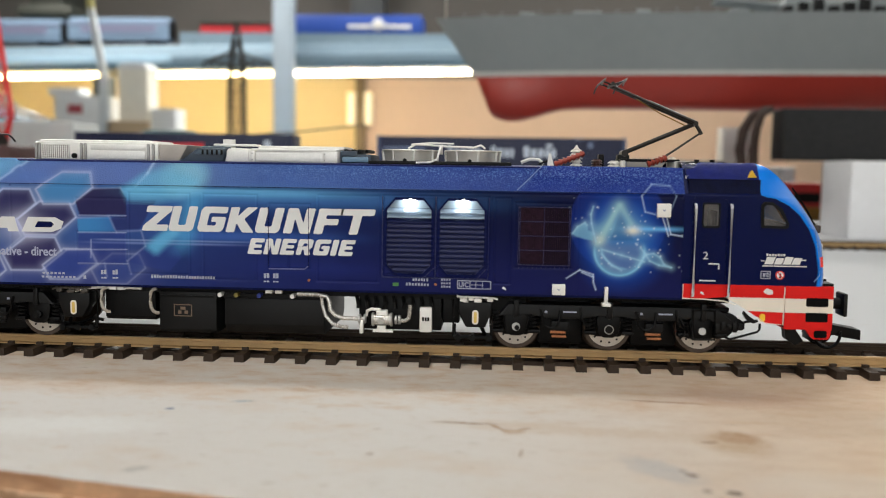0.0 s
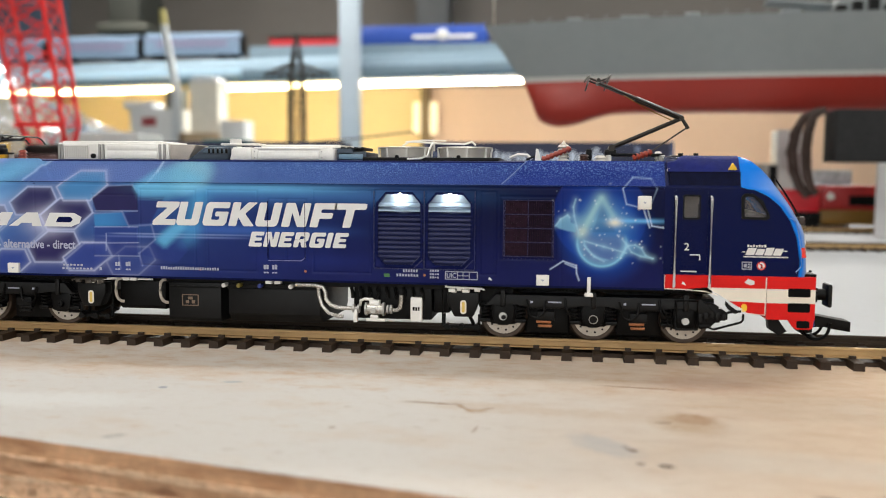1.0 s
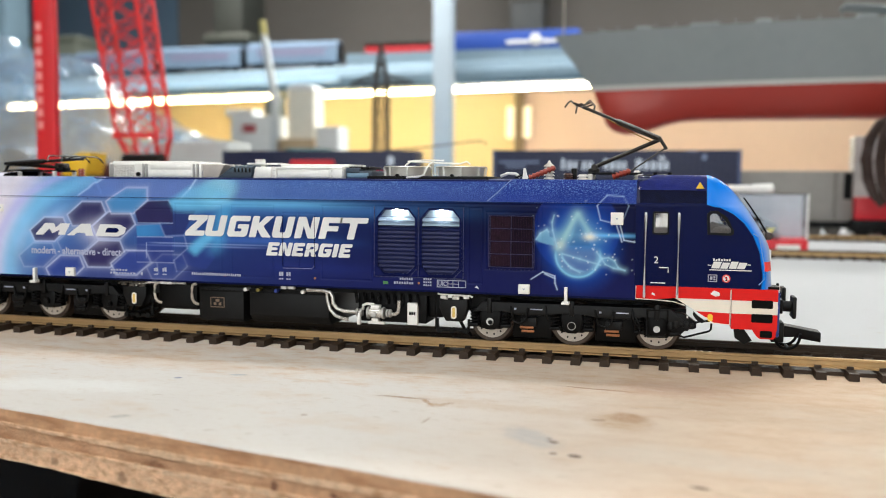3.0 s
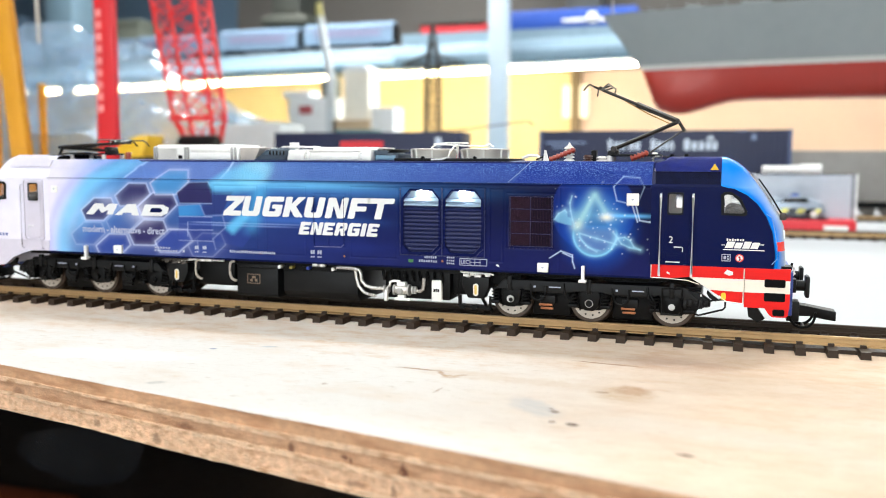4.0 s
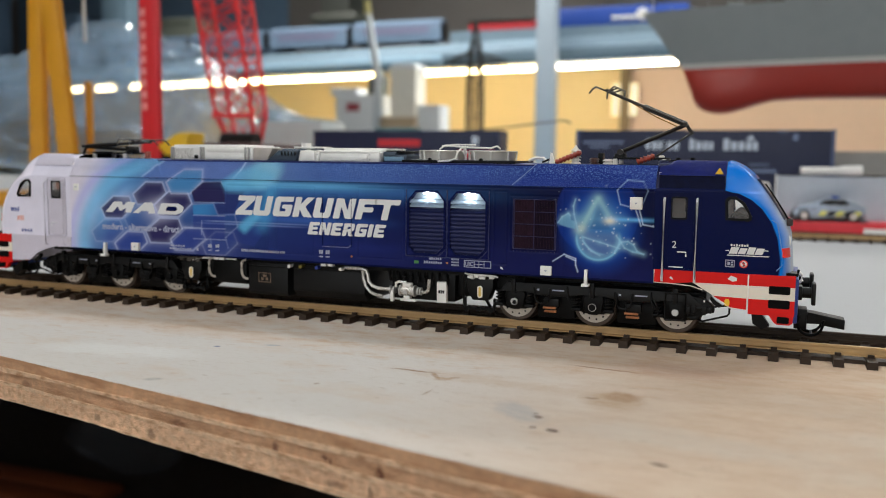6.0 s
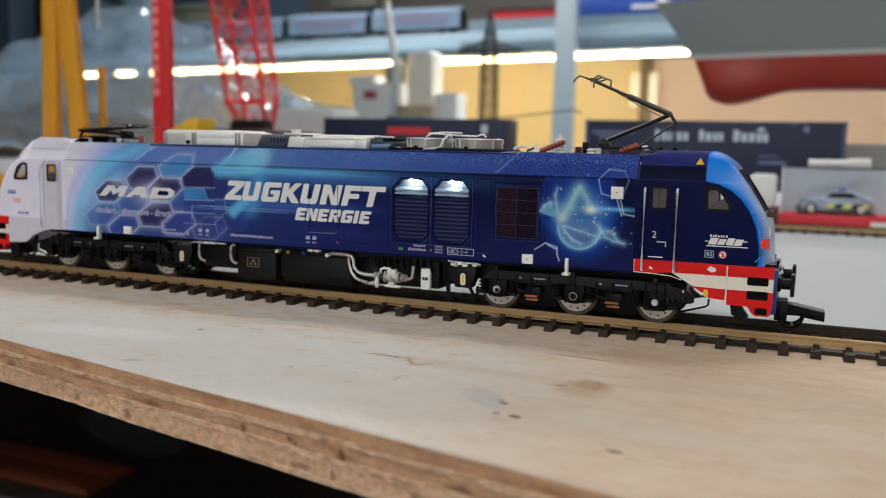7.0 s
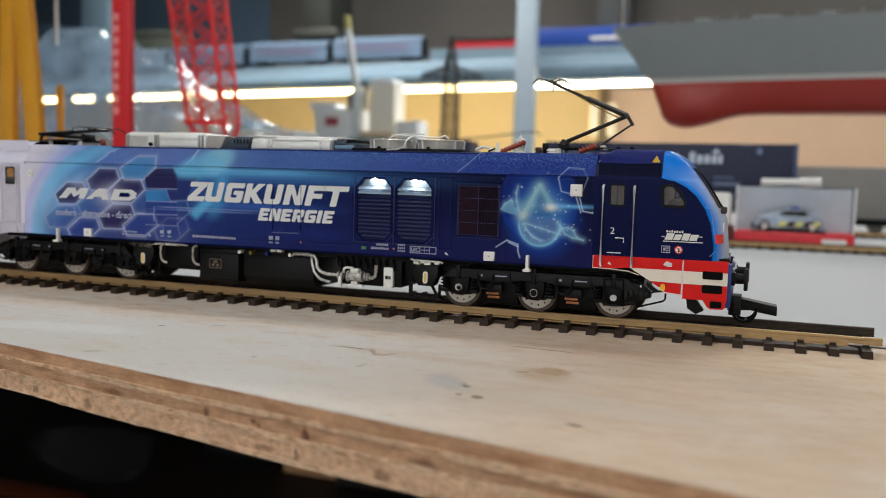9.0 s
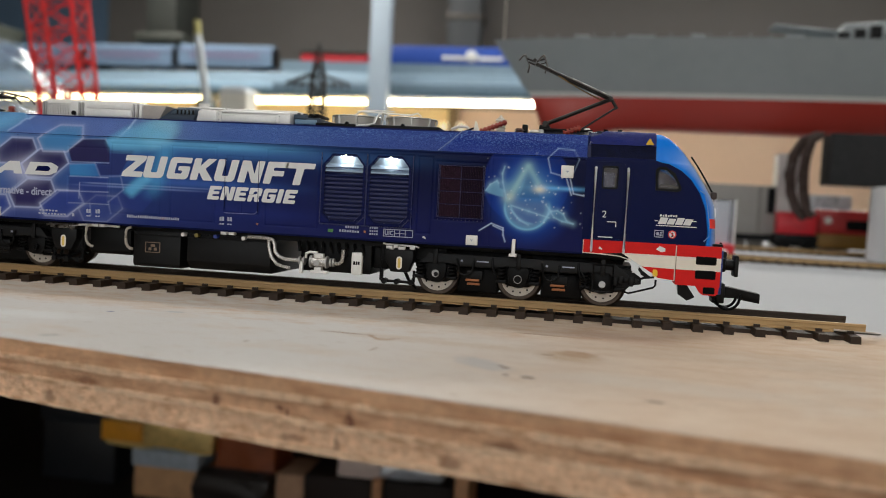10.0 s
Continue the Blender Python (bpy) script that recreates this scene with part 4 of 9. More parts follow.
# lit louvres
SLAT = mat("louvre_slat_blue", rgb(20, 27, 70), 0.45, spec=0.2, vary=0.08)
# top slats are paler: the lamp's light is put into their colour
SLAT_LIT = mat("lit_slat_lacquer", rgb(150, 170, 190), 0.35, vary=0.08)
for x0, x1 in LOUVRES:
    lv = part("louvre_frame", bmesh.new(), NAVY, loco)
    bm = bmesh.new()
    outer, inner = louvre_poly(x0, x1, 0.45), louvre_poly(x0, x1, -0.15)
    n = len(outer)
    vo = [bm.verts.new((x, SIDE - 0.22, z)) for x, z in outer]
    vi = [bm.verts.new((x, SIDE - 0.22, z)) for x, z in inner]
    wo = [bm.verts.new((x, SIDE + 0.3, z)) for x, z in outer]
    wi = [bm.verts.new((x, SIDE + 1.6, z)) for x, z in inner]
    for k in range(n):
        j = (k + 1) % n
        bm.faces.new((vo[k], vo[j], vi[j], vi[k]))
        bm.faces.new((vo[k], wo[k], wo[j], vo[j]))
        bm.faces.new((vi[k], vi[j], wi[j], wi[k]))
    old = lv.data
    lv.data = finish(bm, 35)
    lv.data.materials.append(NAVY)
    bpy.data.meshes.remove(old)
    for k in range(13):
        z = 22.9 + k * 1.13
        cut = max(0.0, z - 37.0) * 0.85 + max(0.0, 24.4 - z) * 0.9
        s = bmesh.new()
        prism(s, [(x0 + 0.1 + cut, z), (x1 - 0.1 - cut, z), (x1 - 0.1 - cut, z + 0.26), (x0 + 0.1 + cut, z + 0.26)], SIDE + 0.05, SIDE + (0.5 if k < 10 else 1.3))
        for v in s.verts:
            if v.co.y > SIDE + 0.3:
                v.co.z += 0.75
        part("slat", s, SLAT if k < 11 else SLAT_LIT, lv, smooth=None)
    riv = bmesh.new()
    for k in range(9):
        for x in (x0 - 0.85, x1 + 0.85):
            ball(riv, (x, SIDE, 23.0 + 1.95 * k), 0.16, 4)
    part("rivets", riv, NAVY, lv)
    # upper wall coloured pale for the lamp light that falls on it
    part("inner_wall", B(x0 - 0.3, x1 + 0.3, SIDE + 2.55, SIDE + 2.75, 37.5, 40.0), mat("lit_inner_wall", rgb(150, 164, 178), 0.6), lv, smooth=None)
    part("inner_wall", B(x0 - 0.3, x1 + 0.3, SIDE + 0.55, SIDE + 0.7, 22.0, 34.0), SLAT, lv, smooth=None)
    part("inner_wall", B(x0 - 0.3, x1 + 0.3, SIDE + 2.55, SIDE + 2.75, 33.9, 37.5), SLAT, lv, smooth=None)
    # raised corner ribs of the bay
    rb_ = bmesh.new()
    for p, q in (((x0 - 0.9, 21.5), (x0 - 0.9, 40.3)), ((x1 + 0.9, 21.5), (x1 + 0.9, 40.3)), ((x1 - 2.4, 22.2), (x1 - 0.2, 24.4)), ((x1 - 1.6, 21.7), (x1 + 0.5, 23.8)), ((x0 - 0.9, 21.5), (x1 + 0.9, 21.5))):
        tube(rb_, [(p[0], SIDE - 0.05, p[1]), (q[0], SIDE - 0.05, q[1])], 0.13, 5)
    # lighter navy: light catching the ribs is put into the colour
    part("bay_rib", rb_, mat("lit_navy_rib", rgb(26, 34, 82), 0.3), lv)
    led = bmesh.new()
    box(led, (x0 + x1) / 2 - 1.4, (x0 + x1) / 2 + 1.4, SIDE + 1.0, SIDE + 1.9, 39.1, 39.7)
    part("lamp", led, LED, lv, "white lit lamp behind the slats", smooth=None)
    # glowing ball before the frame, added as the glare of the lamp
    part("lamp_glare", ball(bmesh.new(), ((x0 + x1) / 2 + 0.2, SIDE + 0.15, 39.35), 0.62, 8), LED_GLARE, lv, "greenish white glare spot of the lamp")

# air grille
gr = part("air_grille", B(57.9, 69.6, SIDE - 0.04, SIDE + 0.2, 25.0, 38.4), mat("navy_grille_back", rgb(12, 14, 40), 0.6, spec=0.08, vary=0.3, scale=0.8), loco, "dark brown mesh grille in a riveted frame")
CORE = mat("red_brown_cooler_mesh", rgb(40, 24, 37), 0.6, spec=0.06, vary=1.0, scale=0.9, bump=1.0, bscale=5)
CORE_DARK = mat("dark_brown_cooler_mesh", rgb(24, 15, 31), 0.6, spec=0.06, vary=1.0, scale=0.9, bump=1.0, bscale=5)
SHEEN = mat("brown_wire_mesh", rgb(46, 28, 40), 0.5, spec=0.1, vary=0.5, scale=1.2)
for r in range(4):
    z0 = 25.3 + 3.3 * r
    for x0, x1, m_ in ((58.3, 63.5, CORE), (63.8, 69.2, CORE_DARK)):
        part("cooler_mesh", B(x0, x1, SIDE - 0.10, SIDE + 0.1, z0, z0 + 2.9), m_, gr, smooth=None)
wires = bmesh.new()
for k in range(27):
    x = 58.4 + k * 0.42
    box(wires, x - 0.04, x + 0.04, SIDE - 0.14, SIDE - 0.06, 25.2, 38.2)
part("wire_mesh", wires, SHEEN, gr, smooth=None)
fr = bmesh.new()
for z in (25.0, 28.4, 31.7, 35.0, 38.3):
    box(fr, 57.7, 69.8, SIDE - 0.3, SIDE, z - 0.07, z + 0.07)
    for x in (58.2, 60.0, 61.8, 63.6, 65.4, 67.2, 69.2):
        ball(fr, (x, SIDE - 0.28, z), 0.13, 4)
for x in (57.8, 58.15, 69.35, 69.7):
    box(fr, x - 0.06, x + 0.06, SIDE - 0.3, SIDE, 25.0, 38.4)
box(fr, 63.6, 63.72, SIDE - 0.2, SIDE, 25.0, 38.4)
for k in range(12):
    for x in (57.98, 69.52):
        ball(fr, (x, SIDE - 0.2, 25.2 + k * 1.18), 0.13, 4)
    ball(fr, (58.0 + k * 1.04, SIDE, 24.4), 0.15, 4)
# frame navy is lightened, with the light on its edges painted in
part("grille_frame", fr, mat("lit_navy_edge", rgb(52, 50, 88), 0.35, spec=0.2), gr)


# ---- lettering and small marks on the sides
def lettering(text, size, shear, bold, spacing=1.0):
    cu = bpy.data.curves.new("lettering", "FONT")
    cu.body, cu.size, cu.shear, cu.offset, cu.space_character = text, size, shear, bold, spacing
    cu.extrude = 0.04
    cu.resolution_u = 3
    ob = bpy.data.objects.new("lettering", cu)
    scene.collection.objects.link(ob)
    me = bpy.data.meshes.new_from_object(ob.evaluated_get(bpy.context.evaluated_depsgraph_get()))
    bpy.data.objects.remove(ob)
    bpy.data.curves.remove(cu)
    bm = bmesh.new()
    bm.from_mesh(me)
    bpy.data.meshes.remove(me)
    return bm


def put_text(name, text, x0, x1, z0, z1, y, material, parent, shear=0.0, bold=0.0, spacing=1.0, label=""):
    """Writing fitted between two corners on a wall that faces the front."""
    bm = lettering(text, 1.0, shear, bold, spacing)
    us, vs = [v.co.x for v in bm.verts], [v.co.y for v in bm.verts]
    u0, u1, v0, v1 = min(us), max(us), min(vs), max(vs)
    for v in bm.verts:
        u, w, d = v.co
        v.co = ((u - u0) / (u1 - u0) * (x1 - x0) + x0, y - 0.05 - d * 0.6, (w - v0) / (v1 - v0) * (z1 - z0) + z0)
    return part(name, bm, material, parent, label, smooth=None)


# outlines of the squared slanted capitals, in units of their width and height; v, t: thickness of uprights and bars
def capital(ch, v, t):
    return {
        "Z": [(0, 0), (1, 0), (1, t), (0.50, t), (1, 1 - 0.8 * t), (1, 1), (0, 1), (0, 1 - t), (0.52, 1 - t), (0, 0.8 * t)],
        "U": [(0, 1), (0, 0.12), (0.1, 0), (0.9, 0), (1, 0.12), (1, 1), (1 - v, 1), (1 - v, t), (v, t), (v, 1)],
        "G": [(1, 1), (0.1, 1), (0, 0.88), (0, 0.12), (0.1, 0), (0.9, 0), (1, 0.12), (1, 0.60), (0.46, 0.60), (0.46, 0.40), (1 - v, 0.40), (1 - v, t), (v, t), (v, 1 - t), (1, 1 - t)],
        "K": [(0, 0), (v, 0), (v, 0.38), (1 - 1.15 * v, 0), (1.06, 0), (0.58, 0.53), (1.0, 1), (1 - 1.2 * v, 1), (v, 0.64), (v, 1), (0, 1)],
        "N": [(0, 0), (v, 0), (v, 0.60), (1 - 1.1 * v, 0), (1, 0), (1, 1), (1 - v, 1), (1 - v, 0.40), (1.1 * v, 1), (0, 1)],
        "F": [(0, 0), (v, 0), (v, 0.36), (0.92, 0.36), (0.92, 0.60), (v, 0.60), (v, 1 - t), (1.02, 1 - t), (1.02, 1), (0, 1)],
        "T": [(0.5 - v / 2, 0), (0.5 + v / 2, 0), (0.5 + v / 2, 1 - t), (1.08, 1 - t), (1.08, 1), (-0.12, 1), (-0.12, 1 - t), (0.5 - v / 2, 1 - t)],
        "E": [(0, 0), (1, 0), (1, t), (v, t), (v, 0.40), (0.9, 0.40), (0.9, 0.61), (v, 0.61), (v, 1 - t), (1, 1 - t), (1, 1), (0, 1)],
        "R": [(0, 0), (v, 0), (v, 0.34), (0.48, 0.34), (1 - 1.15 * v, 0), (1, 0), (0.80, 0.36), (1, 0.46), (1, 0.88), (0.9, 1), (0, 1), (0, 0.51), (v, 0.51), (v, 1 - t), (1 - v, 1 - t), (1 - v, 0.55), (v + 0.02, 0.55), (v + 0.02, 0.50), (0, 0.50)],
        "I": [(0, 0), (1, 0), (1, 1), (0, 1)],
    }[ch]


def capitals(text, x_at, widths, z0, z1, slant, v_mm, t_mm, label):
    """A slanted word on the side wall, each letter a raised outline with blunt corners."""
    bm = bmesh.new()
    h = z1 - z0
    for ch, x, w in zip(text, x_at, widths):
        poly = [(x + w * a + slant * h * b, z0 + h * b) for a, b in capital(ch, v_mm / w, t_mm / h)]
        blunt = []
        for k, p in enumerate(poly):
            for q in (poly[k - 1], poly[(k + 1) % len(poly)]):
                d = math.hypot(q[0] - p[0], q[1] - p[1])
                c = min(0.22, d * 0.25)
                blunt.append((p[0] + (q[0] - p[0]) / d * c, p[1] + (q[1] - p[1]) / d * c))
        prism(bm, blunt, SIDE - 0.10, SIDE - 0.01)
    bm.normal_update()
    bmesh.ops.triangulate(bm, faces=[f for f in bm.faces if len(f.verts) > 4])
    return part("slogan_lettering", bm, WHITE_INK, loco, label, smooth=None)


capitals("ZUGKUNFT", (-30.6, -24.4, -17.5, -10.6, -3.8, 3.0, 10.2, 16.2), (6.0, 5.9, 6.2, 6.3, 5.8, 6.3, 5.6, 6.6), 31.2, 37.1, 0.26, 2.05, 1.5, "large white slanted lettering reading ZUGKUNFT")
capitals("ENERGIE", (-5.4, -1.7, 2.2, 6.0, 10.0, 14.1, 16.0), (3.3, 3.5, 3.3, 3.5, 3.6, 1.35, 3.3), 26.2, 29.9, 0.26, 1.25, 0.95, "white slanted lettering reading ENERGIE")
put_text("motto_lettering", "modern - alternative - direct", -82.0, -51.4, 24.7, 26.9, SIDE, mat("dull_grey_print", rgb(164, 168, 192), 0.5, vary=0.05), loco, bold=0.02, label="thin grey lettering below the emblem")
put_text("door_number", "2", 99.7, 100.8, 27.2, 28.9, SIDE - 0.16, WHITE_INK, loco)
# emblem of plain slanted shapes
for poly in ([(-80.6, 30.4), (-77.0, 33.9), (-73.9, 33.9), (-73.4, 32.6), (-71.6, 33.9), (-68.4, 33.9), (-70.4, 30.5), (-72.6, 30.5), (-72.0, 32.0), (-74.6, 30.9), (-75.6, 32.3), (-77.8, 30.4)],
             [(-69.6, 30.4), (-64.6, 33.9), (-61.6, 33.9), (-60.6, 30.4), (-63.2, 30.4), (-63.3, 31.2), (-66.2, 31.2), (-67.2, 30.4)],
             [(-59.9, 30.4), (-58.2, 33.9), (-51.6, 33.9), (-49.6, 32.9), (-50.2, 31.3), (-52.4, 30.4)]):
    part("emblem_shape", prism(bmesh.new(), poly, SIDE - 0.1, SIDE + 0.05), WHITE_INK, loco, "white slanted emblem shape", smooth=None)
part("emblem_counter", prism(bmesh.new(), [(-56.6, 31.5), (-55.8, 32.9), (-52.6, 32.9), (-51.9, 32.2), (-52.6, 31.5)], SIDE - 0.16, SIDE - 0.05), NAVY, loco, smooth=None)


def bars(name, x0, x1, z0, z1, n, material, y=SIDE, gap=0.38):
    """A line of small unreadable print as plain bars."""
    bm = bmesh.new()
    w = (x1 - x0) / n
    rnd = random.Random(int(x0 * 10 + z0 * 7))
    for k in range(n):
        h = rnd.uniform(0.75, 1.0)
        box(bm, x0 + k * w, x0 + (k + 1 - gap) * w, y - 0.07, y + 0.03, z0, z0 + (z1 - z0) * h)
    return part(name, bm, material, loco, smooth=None)


for spec in ((-28.5, -13.0, 20.0, 20.8, 24), (33.6, 37.4, 20.7, 21.4, 6), (32.0, 37.6, 19.6, 20.3, 8), (40.2, 42.6, 20.9, 21.6, 4), (40.2, 42.6, 20.1, 20.6, 4), (40.2, 42.6, 19.3, 19.8, 4),
             (-55.0, -49.2, 20.4, 20.9, 6), (-55.2, -46.6, 19.5, 20.0, 9), (-45.0, -44.0, 19.4, 20.4, 1)):
    bars("small_print", *spec, GREY_INK)
for x in (-40.0, -37.2, -0.8, 1.4):
    bars("service_mark", x - 0.7, x + 0.7, 20.6, 21.8, 2, GREY_INK, gap=0.2)
    bars("service_mark", x - 0.7, x + 0.7, 19.6, 20.0, 2, GREY_INK, gap=0.2)
frm = bmesh.new()
for x0, x1, z0, z1 in ((43.9, 51.8, 20.9, 21.1), (43.9, 51.8, 19.1, 19.3), (43.9, 44.1, 19.1, 21.1), (51.6, 51.8, 19.1, 21.1), (46.8, 47.0, 19.1, 21.1), (48.2, 48.35, 19.1, 21.1), (49.7, 49.85, 19.1, 21.1), (46.8, 50, 20.0, 20.15)):
    box(frm, x0, x1, SIDE - 0.07, SIDE + 0.03, z0, z1)
part("data_panel", frm, GREY_INK, loco, smooth=None)
put_text("panel_lettering", "UIC", 44.3, 46.6, 19.5, 20.7, SIDE, GREY_INK, loco, bold=0.02)
part("green_mark", prism(bmesh.new(), [(28.9, 19.4), (30.3, 19.4), (30.3, 20.2), (28.9, 20.2)], SIDE - 0.06, SIDE), GREEN_INK, loco, smooth=None)
for x, z, m in ((9.2, 20.3, COPPER), (-18.0, 20.2, COPPER), (38.9, 20.0, COPPER)):
    part("coloured_dot", C((x, SIDE - 0.06, z), (x, SIDE + 0.05, z), 0.32, n=12), m, loco)
for x in (54.8, 99.8):
    part("lifting_mark", prism(bmesh.new(), [(x - 0.5, 19.4), (x + 0.5, 19.0), (x + 0.3, 19.5), (x - 0.2, 19.9)], SIDE - 0.1, SIDE), WHITE_INK, loco, smooth=None)

# white signal plate, small boxes and steps on the side
def white_box(x, z, w, h, d=0.9):
    p = part("mounted_box", B(x - w, x + w, SIDE - d, SIDE + 0.1, z - h, z + h, bevel=0.15), WHITE_PLASTIC, loco, "small white plastic box")
    part("printed_arrow", prism(bmesh.new(), [(x - 0.4, z + 0.2), (x + 0.4, z + 0.2), (x, z - 0.3)], SIDE - d - 0.05, SIDE - d + 0.05), GREY_INK, p, smooth=None)


white_box(90.5, 38.1, 1.55, 1.55)
white_box(67.3, 19.5, 1.5, 1.25)
white_box(-68.4, 19.6, 1.5, 1.25)
white_box(-92.6, 38.2, 1.1, 1.1, 0.3)
for x in (78.1, -80.6):
    s = bmesh.new()
    box(s, x - 0.42, x + 0.42, SIDE - 1.2, SIDE + 0.1, 16.6, 20.4, bevel=0.12)
    box(s, x - 1.0, x + 1.0, SIDE - 2.0, SIDE + 0.1, 16.0, 16.75, bevel=0.15)
    part("side_step", s, WHITE_PLASTIC, loco, "small white step bracket")


# ---- cabs
def cab_side_x(z):
    return np.interp(z, [20, 22.3, 25, 30.5, 34.3, 37.5, 39.7, 41.2, 41.6, 50], [125.2, 125.5, 125.7, 124.8, 123.2, 120.9, 118.3, 115.2, 112.0, 112.0])


def cab_front_x(z):
    return np.interp(z, [20, 22.3, 31.3, 33, 37, 40.8, 44, 46.2, 47.8, 48.8, 49.2], [128.2, 128.1, 127.3, 126.6, 124.3, 121.8, 119.4, 117.4, 115.4, 113.4, 112.3])


def cab_half(z):
    return np.interp(z, [20, ZF, 45.2, 47.4, 48.5, 49.0, 49.2], [16.5, 16.5, 14.6, 13.0, 11.4, 9.0, 5.0])


SIDE_WINDOW = [(112.7, 34.9), (112.5, 39.4), (113.2, 40.0), (114.7, 39.9), (116.4, 38.4), (118.0, 35.9), (118.1, 35.1), (117.4, 34.8)]


def cab_shell(sign, side_col, band, pale):
    """The cab as one skin from the body's end round the nose, near side to far side."""
    zs = np.concatenate([np.linspace(21.4, 33.4, 16), np.linspace(33.6, 41.4, 40), np.linspace(41.9, 49.2, 22)])
    plain = [X_END - 0.3, 97.2, 99.2, 99.5, 102.8, 103.1, 105.0, 108.0, 111.0]
    n_side, n_curve, n_front = len(plain) + 34, 18, 10
    rows, cols = [], []
    for z in zs:
        xs, xf, hw = float(cab_side_x(z)), float(cab_front_x(z)), float(cab_half(z))
        inner = min(hw - 0.5, 10.0)
        line, colour = [], []
        for x in plain + [111.0 + (xs - 111.0) * k / 34 for k in range(1, 35)]:
            line.append((x, -hw))
            colour.append(0.0)
        line.pop()
        colour.pop()
        for k in range(n_curve + 1):
            a = math.pi / 2 * k / n_curve
            line.append((xs + (xf - xs) * math.sin(a), -inner - (hw - inner) * math.cos(a)))
            colour.append(1.0 + k / n_curve)
        for k in range(1, n_front + 1):
            line.append((xf + 0.5 * math.sin(math.pi / 2 * k / n_front), -inner * (1 - k / n_front)))
            colour.append(2.2)
        far = [(x, -y) for x, y in line[:-1]][::-1]
        rows.append([(sign * x, y, z) for x, y in line + far])
        cols.append([(c, z) for c in colour + colour[:-1][::-1]])
    nz, ns = len(rows), len(rows[0])
    me = bpy.data.meshes.new("cab_shell")
    co = np.array(rows).reshape(-1, 3) * 0.001
    def open_at(i, j):
        """Whether a cell of the skin lies in one of the side windows."""
        px = np.array([abs(rows[a][b][0]) for a, b in ((i, j), (i + 1, j), (i, j + 1), (i + 1, j + 1))])
        pz, py = np.array([zs[i], zs[i + 1], zs[i], zs[i + 1]]), abs(rows[i][j][1])
        front = abs(rows[i][j][1]) < 9.6 and 34.4 < zs[i] < 44.6
        return front or py > 16.4 and (inside(px, pz, SIDE_WINDOW).all() or inside(px, pz, [(99.25, 34.5), (103.05, 34.5), (103.05, 39.9), (99.25, 39.9)]).all())

    faces = [(i * ns + j, i * ns + j + 1, (i + 1) * ns + j + 1, (i + 1) * ns + j) for i in range(nz - 1) for j in range(ns - 1) if not (33.5 < zs[i] < 45 and open_at(i, j))]
    faces.append(tuple((nz - 1) * ns + j for j in range(ns)))
    if sign < 0:
        faces = [f[::-1] for f in faces]
    me.from_pydata(co.tolist(), [], faces)
    lin = lambda c: np.array(rgb(*c)[:3])
    out = []
    for row in cols:
        for c, z in row:
            if c < 1.0:
                q = lin(side_col)
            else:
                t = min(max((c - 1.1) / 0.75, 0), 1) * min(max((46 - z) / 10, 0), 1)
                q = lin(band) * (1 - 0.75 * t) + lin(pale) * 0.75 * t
            out.append((*q, 1.0))
    at = me.attributes.new("print", "FLOAT_COLOR", "POINT")
    at.data.foreach_set("color", np.array(out, np.float32).ravel())
    me.materials.append(PRINT)
    for p in me.polygons:
        p.use_smooth = True
    me.set_sharp_from_angle(angle=radians(40))
    ob = new("cab_shell", me)
    ob.parent = loco
    return ob


def ring_frame(bm, poly, grow, y0, y1):
    """A rounded frame round a polygon in x, z."""
    cx, cz = sum(p[0] for p in poly) / len(poly), sum(p[1] for p in poly) / len(poly)
    out = []
    for x, z in poly:
        d = math.hypot(x - cx, z - cz)
        out.append((x + (x - cx) / d * grow, z + (z - cz) / d * grow))
    n = len(poly)
    a = [bm.verts.new((x, y0, z)) for x, z in poly]
    b = [bm.verts.new((x, y0, z)) for x, z in out]
    c = [bm.verts.new((x, y1, z)) for x, z in poly]
    d = [bm.verts.new((x, y1, z)) for x, z in out]
    for k in range(n):
        j = (k + 1) % n
        bm.faces.new((a[k], a[j], b[j], b[k]))
        bm.faces.new((b[k], b[j], d[j], d[k]))
        bm.faces.new((a[k], c[k], c[j], a[j]))
    return bm


def rounded(x0, x1, z0, z1, r, n=4):
    pts = []
    for cx, cz, a0 in ((x1 - r, z1 - r, 0), (x0 + r, z1 - r, 90), (x0 + r, z0 + r, 180), (x1 - r, z0 + r, 270)):
        for k in range(n + 1):
            a = radians(a0 + 90 * k / n)
            pts.append((cx + r * math.cos(a), cz + r * math.sin(a)))
    return pts


